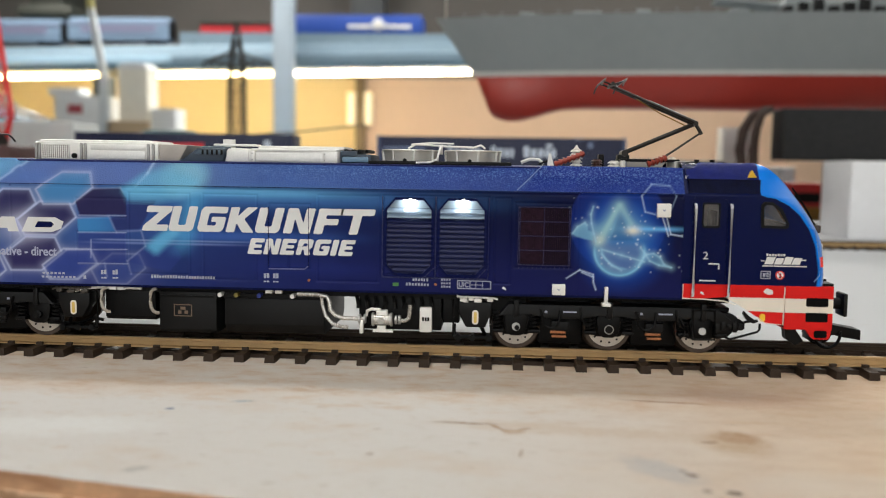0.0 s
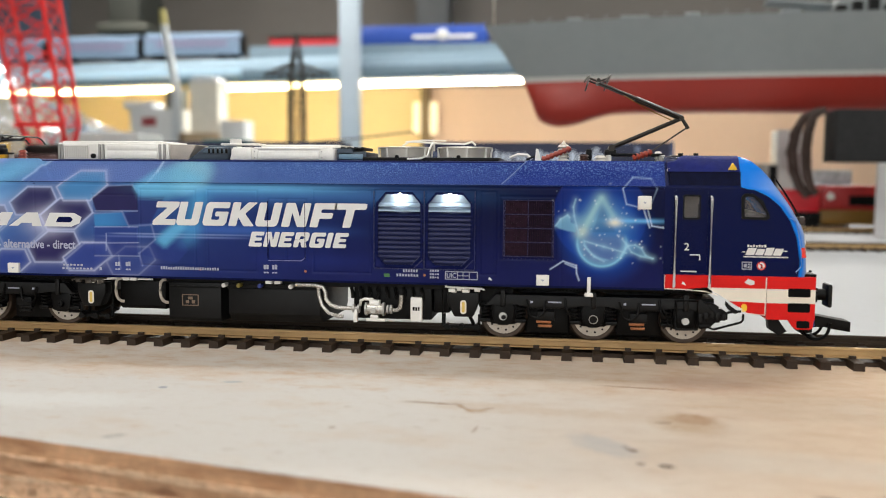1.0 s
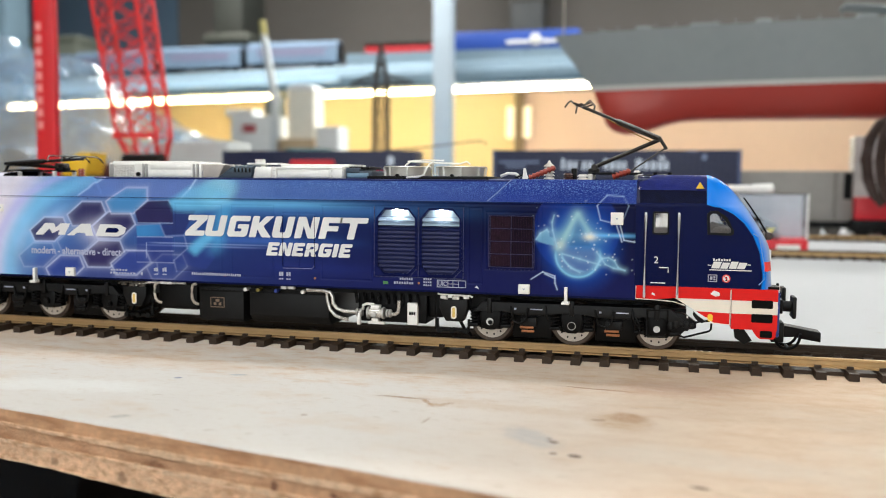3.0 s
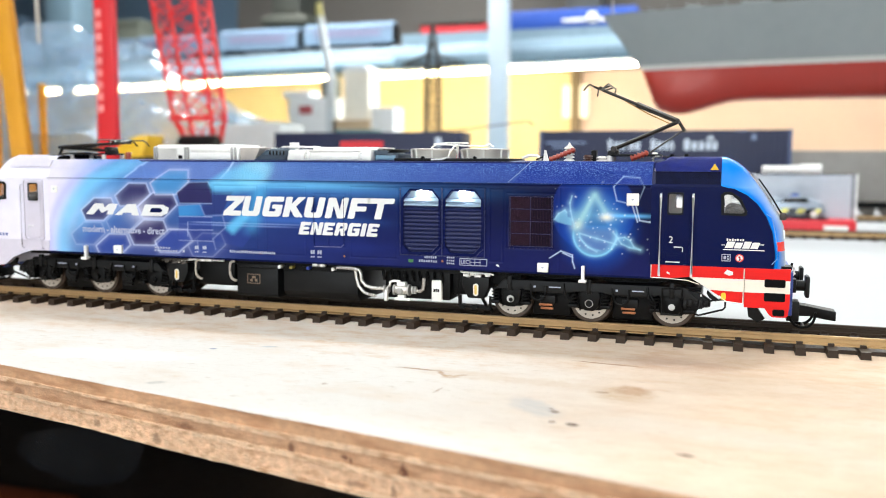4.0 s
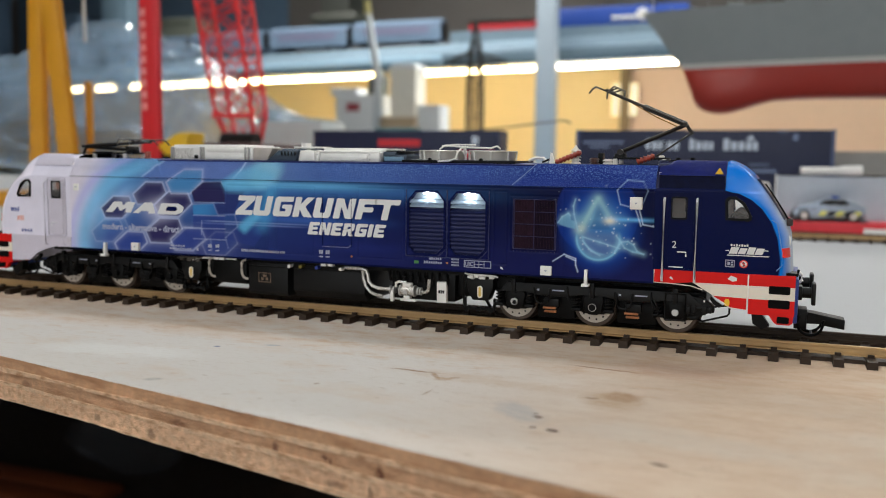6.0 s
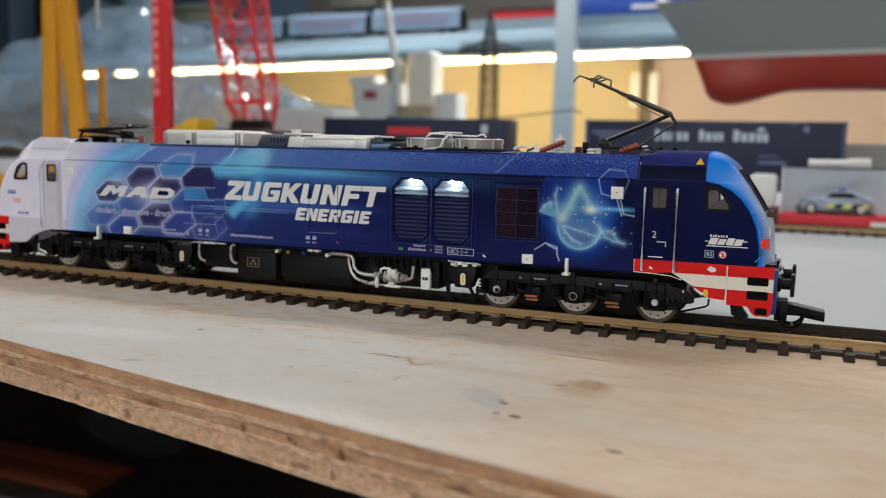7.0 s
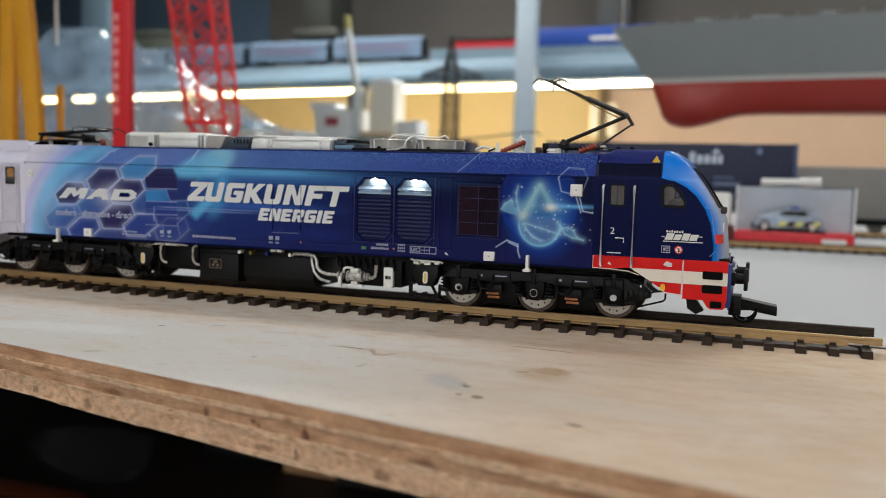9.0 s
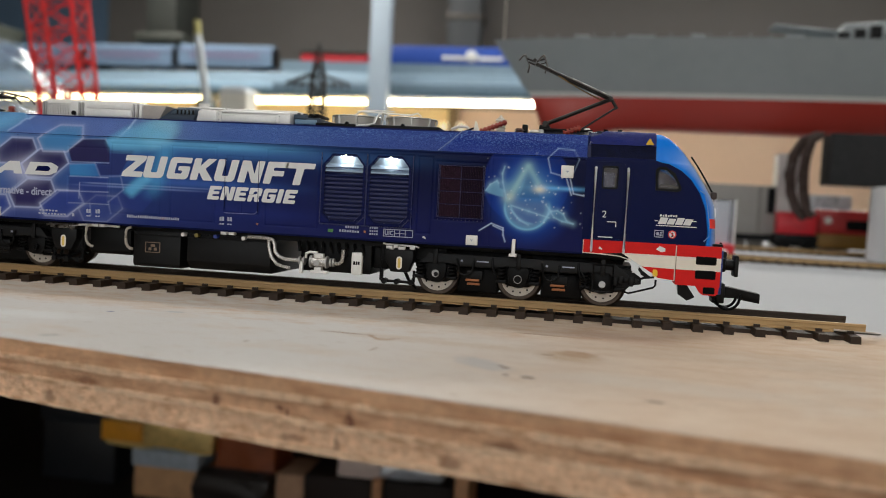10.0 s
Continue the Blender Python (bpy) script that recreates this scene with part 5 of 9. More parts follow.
def cab(sign):
    right = sign > 0
    skin = NAVY if right else LAVENDER
    f = (lambda bm: bm) if right else mirror
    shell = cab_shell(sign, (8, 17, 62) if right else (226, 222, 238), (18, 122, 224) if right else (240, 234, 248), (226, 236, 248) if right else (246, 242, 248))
    shell["label"] = "navy cab with bright blue rounded nose" if right else "pale lavender cab"
    # raised band over the door and roof step
    upper = bmesh.new()
    vs = [upper.verts.new(p) for p in ((95.7, -15.0, 45.3), (111.9, -15.0, 45.3), (111.9, -12.75, 48.3), (99.5, -12.75, 48.3), (95.7, -13.4, 47.45),
                                     (95.7, -13.4, 45.3), (111.9, -13.4, 45.3), (111.9, -10.6, 49.15), (99.5, -10.6, 49.15), (95.7, -11.6, 47.6))]
    upper.faces.new(vs[:5])
    for k in range(5):
        upper.faces.new((vs[k], vs[5 + k], vs[5 + (k + 1) % 5], vs[(k + 1) % 5]))
    part("roof_fairing", f(upper), mat("blue_lacquer", rgb(15, 27, 98), 0.5, spec=0.1, vary=0.3, scale=0.6, bump=0.5, bscale=4.0) if right else LAVENDER, loco)
    if right:
        part("roof_band", prism(bmesh.new(), [(96.0, 42.0), (111.8, 42.0), (111.8, 45.2), (96.0, 45.2)], -16.35, -14.2), NAVY_BAND, loco, smooth=None)
        part("band_joint", B(95.9, 111.9, -16.42, -14.6, 45.18, 45.32), INK_BLACK, loco, smooth=None)
    # door
    dbm = bmesh.new()
    for x0, x1, z0, z1 in ((97.3, 99.3, 22.3, 40.6), (103.0, 104.7, 22.3, 40.6), (99.3, 103.0, 21.9, 34.6), (99.3, 103.0, 39.8, 40.9)):
        box(dbm, x0, x1, SIDE - 0.16, SIDE + 0.2, z0, z1)
    dr = part("cab_door", f(dbm), NAVY_DEEP if right else LAVENDER, loco)
    fm = ring_frame(bmesh.new(), rounded(97.2, 104.8, 21.8, 41.0, 0.9), 0.28, SIDE - 0.3, SIDE)
    part("door_frame", f(fm), skin, dr)
    part("door_window", f(prism(bmesh.new(), rounded(99.2, 103.1, 34.5, 39.9, 0.45), SIDE - 0.12, SIDE + 0.12)), PANE, dr)
    part("window_seal", f(ring_frame(bmesh.new(), rounded(99.45, 102.85, 34.75, 39.65, 0.45), 0.5, SIDE - 0.34, SIDE + 0.2)), BLACK, dr)
    part("door_handle", f(tube(bmesh.new(), [(101.0, SIDE - 0.4, 26.2), (103.2, SIDE - 0.5, 26.2), (103.2, SIDE - 0.5, 25.0)], 0.16, 6)), HANDRAIL, dr)
    part("door_tread", f(B(99.0, 102.6, SIDE - 0.4, SIDE, 22.2, 22.45)), HANDRAIL if right else skin, dr, smooth=None)
    # side window
    win = SIDE_WINDOW
    sw = part("side_window", f(prism(bmesh.new(), win, SIDE + 0.02, SIDE + 0.2)), PANE, loco)
    # cab interior: bulkhead, floor, far lining with its openings, desk and seat
    ci = part("cab_interior", f(B(95.6, 96.2, -14.5, 14.5, 22.5, 46.0)), CAB_GREY, loco, "grey cab interior")
    part("cab_floor", f(B(96.2, 122.0, -15.5, 15.5, 22.5, 23.2)), CAB_GREY, ci)
    lin_ = bmesh.new()
    for x0, x1, z0, z1 in ((96.2, 99.3, 23.2, 42.0), (103.0, 112.4, 23.2, 42.0), (99.3, 103.0, 23.2, 34.6), (99.3, 103.0, 39.8, 42.0), (112.4, 120.0, 23.2, 34.8)):
        box(lin_, x0, x1, 15.2, 15.6, z0, z1)
    part("cab_lining", f(lin_), CAB_GREY, ci)
    part("driver_desk", f(prism(bmesh.new(), [(113.2, 23.2), (113.2, 35.6), (114.6, 36.6), (117.4, 35.9), (119.6, 35.2), (119.6, 23.2)], -12.5, 12.5, bevel=0.3)), CAB_DARK, ci, "dark driver desk")
    seat_ = bmesh.new()
    box(seat_, 106.6, 110.4, 2.0, 7.0, 28.0, 30.0, bevel=0.4)
    box(seat_, 105.8, 107.2, 2.0, 7.0, 29.0, 37.5, bevel=0.4)
    box(seat_, 107.6, 109.2, 3.6, 5.4, 23.2, 28.2)
    part("driver_seat", f(seat_), CAB_DARK, ci)
    part("window_seal", f(ring_frame(bmesh.new(), [(115.0 + (x - 115.0) * 0.90, 37.3 + (z - 37.3) * 0.90) for x, z in win], 0.85, SIDE - 0.26, SIDE + 0.2)), BLACK, sw)
    # handrails
    for x in (97.55, 105.5):
        h = bmesh.new()
        tube(h, [(x, SIDE - 0.1, 39.6), (x, SIDE - 1.0, 39.4), (x, SIDE - 1.05, 38.8), (x, SIDE - 1.05, 19.6), (x, SIDE - 1.0, 18.9), (x, SIDE - 0.1, 18.7)], 0.31 if right else 0.16, 8)
        part("handrail", f(h), HANDRAIL if right else LAVENDER, loco, "pale grey vertical handrail" if right else "")
    # windscreen, wiper
    ws = bmesh.new()
    grid = []
    for z in np.linspace(33.6, 45.6, 12):
        xf = float(cab_front_x(z))
        grid.append([ws.verts.new((xf + 0.25 + 0.5 * math.sin(math.pi / 2 * (1 - abs(y) / 11.0)), y, z)) for y in np.linspace(-10.6, 10.6, 14)])
    for u, v in zip(grid, grid[1:]):
        for k in range(13):
            ws.faces.new((u[k], u[k + 1], v[k + 1], v[k]))
    part("windscreen", f(ws), WINDSCREEN, loco, "black glossy windscreen")
    part("wiper", f(tube(bmesh.new(), [(127.3, -8.6, 33.2), (127.2, -9.0, 34.6), (126.5, -9.4, 35.2), (124.7, -9.7, 38.2), (122.6, -9.7, 41.4), (121.0, -9.6, 43.6)], 0.22, 6)), BLACK, loco)
    part("wiper_motor", f(B(126.4, 127.9, -10.0, -7.4, 33.2, 35.0, bevel=0.3)), mat("dark_brown_fitting", rgb(52, 40, 36), 0.5), loco)
    # lamps
    part("head_lamp", f(prism(bmesh.new(), rounded(125.4, 127.6, 28.6, 31.0, 0.4), -12.5, -9.0)), mat("clear_lamp_lens", rgb(225, 228, 232), 0.12, coat=0.5), loco)
    tl_ = bmesh.new()
    strips = []
    for k in range(9):
        a = radians(8 + 56 * k / 8)
        strips.append([tl_.verts.new((float(cab_side_x(z)) + (float(cab_front_x(z)) - float(cab_side_x(z))) * math.sin(a) + 0.12 * math.sin(a), -10.0 - 6.62 * math.cos(a), z)) for z in (25.9, 27.0, 28.2)])
    for u, v in zip(strips, strips[1:]):
        for k in range(2):
            tl_.faces.new((u[k], v[k], v[k + 1], u[k + 1]))
    part("tail_lamp", f(tl_), TAIL, loco, "red lit tail lamp")
    if right:
        part("nose_line", tube(bmesh.new(), [(123.0, SIDE - 0.02, 35.0), (124.3, SIDE - 0.02, 34.2), (125.0, SIDE, 31.0), (125.7, SIDE, 27.0), (125.8, SIDE, 24.0), (124.6, SIDE, 22.6)], 0.12, 6), mat("light_blue_print", rgb(110, 150, 205), 0.5), loco)
        part("warning_triangle", prism(bmesh.new(), [(109.3, 45.8), (111.3, 45.8), (110.3, 47.4)], -15.1, -13.0), YELLOW_INK, loco, "yellow warning triangle")
        # operator mark of plain shapes
        lg = bmesh.new()
        for x0, x1, z0, z1 in ((113.4, 115.3, 26.35, 28.0), (115.5, 117.2, 26.35, 27.8), (117.5, 119.2, 26.35, 28.1), (119.4, 121.2, 26.35, 27.9)):
            prism(lg, [(x0, z0), (x1, z0), (x1 + 0.6, z1), (x0 + 0.6, z1)], SIDE - 0.1, SIDE + 0.1)
        box(lg, 113.0, 122.8, SIDE - 0.1, SIDE + 0.1, 25.85, 26.08)
        box(lg, 121.4, 122.6, SIDE - 0.1, SIDE + 0.1, 27.3, 27.5)
        box(lg, 112.6, 113.4, SIDE - 0.1, SIDE + 0.1, 27.0, 27.2)
        for k in range(7):
            box(lg, 113.8 + 0.62 * k, 114.2 + 0.62 * k, SIDE - 0.1, SIDE + 0.1, 28.2, 28.75 - 0.12 * (k % 2))
        part("operator_mark", lg, WHITE_INK, loco, smooth=None)
        pic = part("prohibition_sign", C((117.0, SIDE - 0.12, 23.9), (117.0, SIDE + 0.1, 23.9), 1.0, n=20), RED_INK, loco)
        part("sign_face", C((117.0, SIDE - 0.16, 23.9), (117.0, SIDE, 23.9), 0.75, n=20), WHITE_INK, pic)
        part("sign_figure", prism(bmesh.new(), [(116.75, 23.3), (116.95, 23.75), (116.7, 24.1), (116.95, 24.4), (117.2, 24.3), (117.25, 23.9), (117.1, 23.7), (117.3, 23.3)], SIDE - 0.18, SIDE), INK_BLACK, pic, smooth=None)
        part("sign_bar", prism(bmesh.new(), [(116.4, 24.45), (116.55, 24.6), (117.65, 23.4), (117.5, 23.25)], SIDE - 0.2, SIDE), RED_INK, pic, smooth=None)
        dp = bmesh.new()
        for x0, x1, z0, z1 in ((112.7, 114.9, 24.6, 24.8), (112.7, 114.9, 23.0, 23.2), (112.7, 112.9, 23.0, 24.8), (114.7, 114.9, 23.0, 24.8), (113.2, 113.8, 23.5, 24.3), (114.0, 114.5, 23.4, 23.8), (114.0, 114.5, 24.0, 24.4)):
            box(dp, x0, x1, SIDE - 0.08, SIDE + 0.1, z0, z1)
        part("data_panel", dp, GREY_INK, loco, smooth=None)
    else:
        for x0, x1, z0, z1, m in ((-121.5, -117.6, 29.4, 31.0, mat("blue_print", rgb(60, 80, 160), 0.5)), (-118.8, -115.6, 26.4, 28.2, mat("pink_print", rgb(225, 150, 130), 0.5)), (-117.0, -111.8, 22.6, 23.7, mat("blue_grey_print", rgb(90, 100, 160), 0.5))):
            bars("small_print", x0, x1, z0, z1, 4, m)
    # skirt with stripes
    low = [(95.5, 18.1), (100, 18.05), (103.6, 17.8), (107.5, 16.6), (110.0, 15.6)]
    y0, y1 = SIDE - 0.06, SIDE + 0.7
    if right:
        part("skirt_stripe", prism(bmesh.new(), [(95.5, 21.5), (95.5, 18.2), (100, 18.15), (105.0, 18.65), (118.2, 18.65), (118.2, 21.5)], y0, y1), RED, loco, "red stripe", smooth=None)
        part("skirt_stripe", prism(bmesh.new(), [(105.0, 18.62), (107.5, 17.2), (110.2, 15.6), (118.2, 15.4), (118.2, 18.62)], y0, y1), CREAM, loco, "cream stripe", smooth=None)
        part("skirt_stripe", prism(bmesh.new(), [(110.2, 15.55), (112.4, 14.2), (114.2, 12.9), (118.2, 12.6), (118.2, 15.35)], y0, y1), RED, loco, "red stripe", smooth=None)
        part("skirt_edge", tube(bmesh.new(), [(95.5, SIDE - 0.1, 21.4), (95.5, SIDE - 0.1, 18.15), (100, SIDE - 0.1, 18.05), (104.6, SIDE - 0.1, 17.75), (107.5, SIDE - 0.1, 16.9)], 0.14, 6), CREAM, loco)
        part("skirt_edge", tube(bmesh.new(), [(112.4, SIDE - 0.1, 14.2), (114.2, SIDE - 0.1, 12.85), (118.15, SIDE - 0.1, 12.55), (118.25, SIDE - 0.1, 21.2)], 0.14, 6), CREAM, loco)
        part("grab_mark", prism(bmesh.new(), rounded(112.9, 114.1, 13.2, 15.0, 0.5), y0 - 0.15, y0), YELLOW_INK, loco)
        part("white_mark", prism(bmesh.new(), [(113.4, 20.0), (114.2, 20.9), (115.6, 20.4), (115.6, 19.6), (114.6, 19.4)], y0 - 0.12, y0), WHITE_INK, loco, smooth=None)
        part("small_plate", B(107.9, 108.3, y0 - 0.3, y0, 13.8, 14.3), WHITE_INK, loco, smooth=None)
    else:
        part("skirt_panel", f(prism(bmesh.new(), [(95.5, 21.5), (95.5, 18.2), (102.5, 18.05), (106.0, 17.2), (110.2, 15.6), (112.4, 13.9), (114.2, 12.9), (121.6, 12.6), (121.6, 21.5)], y0, y1)), LAVENDER, loco, "lavender skirt", smooth=None)
    # headstock block
    x_in = 118.45 if right else 121.7
    hs = part("headstock", f(B(x_in, 128.6, SIDE + 0.05, 16.4, 12.0, 21.4)), NAVY if right else LAVENDER, loco)
    for z0, z1, m in ((18.65, 21.5, RED), (15.4, 18.62, CREAM), (11.6, 15.37, RED)):
        part("stripe", f(B(x_in, 129.1, SIDE - 0.1, -9.0, z0, z1)), m, hs, smooth=None)
    for z0, z1 in ((16.9, 18.9), (13.4, 15.5), (9.8, 11.4)):
        part("vent_opening", f(prism(bmesh.new(), rounded(123.1 if z0 > 12 else 125.2, 128.0, z0, z1, 0.35), SIDE - 0.2, SIDE + 0.6)), INK_BLACK, hs)
    part("side_lug", f(prism(bmesh.new(), [(123.2, 11.8), (129.0, 11.8), (128.8, 9.9), (128.2, 9.4), (125.2, 9.4), (124.4, 10.0)], SIDE + 0.1, SIDE + 1.3)), RED, hs, smooth=None)
    # black wedge put in for the shadow below the skirt
    part("skirt_shadow_plate", f(prism(bmesh.new(), [(109.6, 15.4), (110.6, 14.4), (112.6, 13.0), (111.6, 12.6), (110.2, 13.4), (109.4, 14.6)], SIDE + 0.2, SIDE + 1.5)), BLACK, hs, smooth=None)
    part("front_apron", f(B(128.5, 129.9, -14.0, 14.0, 9.6, 20.6, bevel=0.3)), mat("apron_blue", rgb(34, 60, 138), 0.45), hs)
    part("bracket", f(prism(bmesh.new(), [(119.2, 12.0), (121.2, 12.0), (123.6, 8.6), (121.8, 7.6), (119.6, 9.0)], -14.5, -12.0)), BLACK, hs)
    part("front_step", f(B(126.0, 129.4, -15.5, -10.5, 21.4, 22.1)), BLACK, hs)
    part("lamp_bracket", f(tube(bmesh.new(), [(129.4, -9.0, 20.6), (129.8, -9.0, 22.4)], 0.35, 6)), BLACK, hs)
    part("hose", f(tube(bmesh.new(), [(129.8, -4.5, 21.4), (130.6, -4.5, 20.6), (130.7, -4.4, 19.2), (130.0, -4.4, 18.6)], 0.4, 8)), WHITE_PLASTIC if right else BLACK, hs)
    for y in (-10.2, 10.2):
        bf = part("buffer", f(C((129.5, y, 16.9), (133.2, y, 16.9), 1.35, n=16)), BLACK, loco, "black buffer")
        part("buffer_head", f(B(132.9, 133.9, y - 2.6, y + 2.6, 14.1, 19.5, bevel=0.35)), BLACK_SOFT, bf)
        part("buffer_base", f(B(129.6, 130.8, y - 2.0, y + 2.0, 15.2, 18.6, bevel=0.2)), BLACK, bf)
    # close coupler with its loop
    cp = part("coupler", f(prism(bmesh.new(), [(129.0, 11.2), (134.0, 10.6), (141.3, 9.4), (141.3, 6.9), (136.5, 7.6), (134.8, 8.2), (129.0, 7.6)], -2.6, 2.6, bevel=0.2)), BLACK, loco, "black model coupler with loop")
    lp = bmesh.new()
    tube(lp, [(130.4, -3.0, 10.0)] + arc((133.2, -3.0, 8.0), 3.0, 170, 355, 14) + [(136.4, -3.0, 9.0)], 0.38, 6)
    tube(lp, [(130.4, 3.0, 10.0)] + arc((133.2, 3.0, 8.0), 3.0, 170, 355, 14) + [(136.4, 3.0, 9.0)], 0.38, 6)
    cyl(lp, (133.6, -3.0, 5.0), (133.6, 3.0, 5.0), 0.38, n=6)
    part("coupler_loop", f(lp), BLACK, cp)
    part("coupler_head", f(B(129.3, 132.4, -3.0, 3.0, 6.4, 11.6, bevel=0.3)), BLACK_SOFT, cp)
    # rail guard rods under the nose
    part("guard_rod", f(tube(bmesh.new(), [(106.5, -12.5, 8.6), (107.5, -13.0, 8.3), (113.5, -13.3, 10.2), (114.0, -13.3, 10.8), (114.0, -13.3, 12.2)], 0.28, 6)), BLACK, loco)
    part("guard_rod", f(tube(bmesh.new(), [(107.5, -11.5, 10.6), (111.0, -12.5, 12.4), (113.6, -13.0, 12.8)], 0.32, 6)), BLACK, loco)


cab(1)
cab(-1)


# ---- underframe between the bogies
def under(name, bm, m=BLACK, label="", sm=35):
    return part(name, bm, m, loco, label, smooth=sm)


def chamfer_box(x0, x1, y0, y1, z0, z1, c):
    """A tank with slanting lower edges, long side to x."""
    bm = bmesh.new()
    prof = [(y0, z1), (y0, z0 + c), (y0 + c, z0), (y1 - c, z0), (y1, z0 + c), (y1, z1)]
    a = [bm.verts.new((x0, y, z)) for y, z in prof]
    b = [bm.verts.new((x1, y, z)) for y, z in prof]
    for k in range(6):
        bm.faces.new((a[k], a[(k + 1) % 6], b[(k + 1) % 6], b[k]))
    bm.faces.new(a[::-1])
    bm.faces.new(b)
    bmesh.ops.bevel(bm, geom=list(bm.edges), offset=0.25, segments=2, profile=0.5, affect="EDGES")
    return bm


under("floor_frame", B(-52, 52, -13.2, 13.2, 16.2, 17.8))
under("equipment_case", chamfer_box(-41.2, -28.8, -13.4, 9.0, 9.3, 16.6, 0.8), BLACK, "black equipment case")
tank_b = under("equipment_case", chamfer_box(-27.6, -13.6, -14.2, 13.4, 6.6, 16.6, 0.8), BLACK_SOFT, "black equipment case with a small label")
lab = bmesh.new()
for x0, x1, z0, z1 in ((-24.0, -19.6, 13.3, 13.5), (-24.0, -19.6, 10.6, 10.8), (-24.0, -23.8, 10.6, 13.5), (-19.8, -19.6, 10.6, 13.5), (-23.0, -22.2, 11.2, 12.0), (-21.4, -20.6, 11.2, 12.0), (-22.4, -21.2, 12.2, 12.9)):
    box(lab, x0, x1, -14.3, -14.15, z0, z1)
part("case_label", lab, mat("tan_print", rgb(120, 100, 82), 0.5), tank_b, smooth=None)
part("case_lid", B(-27.2, -14.0, -14.4, -13.5, 15.2, 15.7), BLACK, tank_b)
tank_c = under("fuel_tank", chamfer_box(-11.6, 12.4, -14.4, 13.6, 6.8, 15.4, 2.2), BLACK_SOFT, "black fuel tank with slanting lower edges")
part("tank_rim", B(-12.0, 12.8, -14.0, 13.0, 15.2, 16.4), BLACK, tank_c)
for x, m in ((-3.0, mat("blue_cap", rgb(30, 50, 130), 0.4)), (-8.5, mat("yellow_cap", rgb(120, 108, 44), 0.4)), (-12.4, WHITE_PLASTIC), (5.0, WHITE_PLASTIC)):
    under("filler_cap", C((x, -15.6, 16.2), (x, -13.0, 16.2), 0.55, n=12), m)
under("lower_pipe", tube(bmesh.new(), [(-56, -12.5, 8.0), (-48, -12.6, 8.0), (-44.5, -12.8, 9.5), (-42, -12.8, 9.0)], 0.4, 6))
for x in (-41.2, -29.2):
    under("white_pipe", tube(bmesh.new(), [(x + 1.4, -15.2, 17.3), (x + 0.6, -15.4, 17.1), (x + 0.15, -15.5, 16.6), (x, -15.5, 15.8), (x - 0.05, -15.5, 14.2), (x + 0.1, -15.4, 12.8), (x + 0.5, -15.2, 11.9), (x + 1.1, -14.8, 11.4), (x + 1.6, -14.4, 11.3)], 0.38, 8), STEEL, "bent pale pipe")
under("white_pipe", tube(bmesh.new(), [(-48, -14.8, 16.2), (-45, -15.0, 17.0), (-41, -15.0, 17.3), (-36, -15.0, 17.3), (-31.5, -15.0, 17.2)], 0.32, 6), SILVER)
for x in (-38.2, -36.2, -0.5, 1.8):
    under("small_block", B(x - 0.8, x + 0.8, -16.0, -14.6, 16.9, 17.7), WHITE_PLASTIC, sm=None)
# exhaust-like piping and pump
pump = under("pump", C((24.3, -14.8, 11.2), (28.4, -14.8, 11.2), 1.35, n=16), CHROME, "silver pump with flanged pipes")
for x in (21.0, 22.2, 24.2, 25.2, 27.4, 28.5, 29.6, 30.4):
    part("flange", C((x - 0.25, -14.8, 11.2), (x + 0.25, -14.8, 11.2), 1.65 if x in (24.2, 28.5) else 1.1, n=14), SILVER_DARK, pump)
part("pump_block", B(25.0, 27.6, -15.8, -13.8, 12.2, 13.4, bevel=0.2), SILVER, pump)
part("pump_block", B(25.2, 27.2, -15.6, -13.8, 8.7, 9.8, bevel=0.2), SILVER, pump)
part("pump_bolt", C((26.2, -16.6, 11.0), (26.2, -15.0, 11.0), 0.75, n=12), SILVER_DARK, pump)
part("pump_loop", tube(bmesh.new(), [(22.6, -14.8, 12.0), (22.8, -15.2, 13.2), (23.8, -15.4, 13.7), (26.0, -15.4, 13.6)], 0.38, 6), SILVER, pump)
part("pump_bracket", B(24.2, 29.0, -15.6, -14.6, 8.2, 8.9, bevel=0.1), SILVER, pump)
part("pump_foot", B(21.0, 21.9, -15.4, -14.2, 7.8, 11.0, bevel=0.1), SILVER, pump)
under("exhaust_pipe", tube(bmesh.new(), [(6, -14.6, 16.7), (11, -14.8, 16.7), (13.2, -15.0, 16.3), (13.8, -15.1, 15.2), (14.0, -15.1, 13.2), (15.2, -15.1, 11.9), (17.0, -14.9, 11.3), (22.0, -14.8, 11.2)], 0.52, 10), CHROME, "bent silver pipe")
under("exhaust_pipe", tube(bmesh.new(), [(11.8, -14.4, 16.4), (12.0, -14.4, 14.2), (12.8, -14.5, 11.6), (14.5, -14.6, 9.8), (16.5, -14.6, 9.2), (18.2, -14.6, 9.0)], 0.46, 8), CHROME, "bent silver pipe")
under("exhaust_pipe", tube(bmesh.new(), [(30.2, -14.8, 11.0), (31.8, -14.8, 11.0), (32.6, -14.8, 11.6), (32.8, -14.8, 13.0), (32.9, -14.8, 14.8)], 0.5, 8), CHROME, "bent silver pipe")
under("pump_case", B(20.5, 40.2, -13.0, 12.5, 8.5, 16.4, bevel=0.4))
# plain dark block added to fill the bright gap by the sand box
under("filler_case", B(40.4, 44.4, -11.6, 11.0, 10.2, 16.4, bevel=0.3))
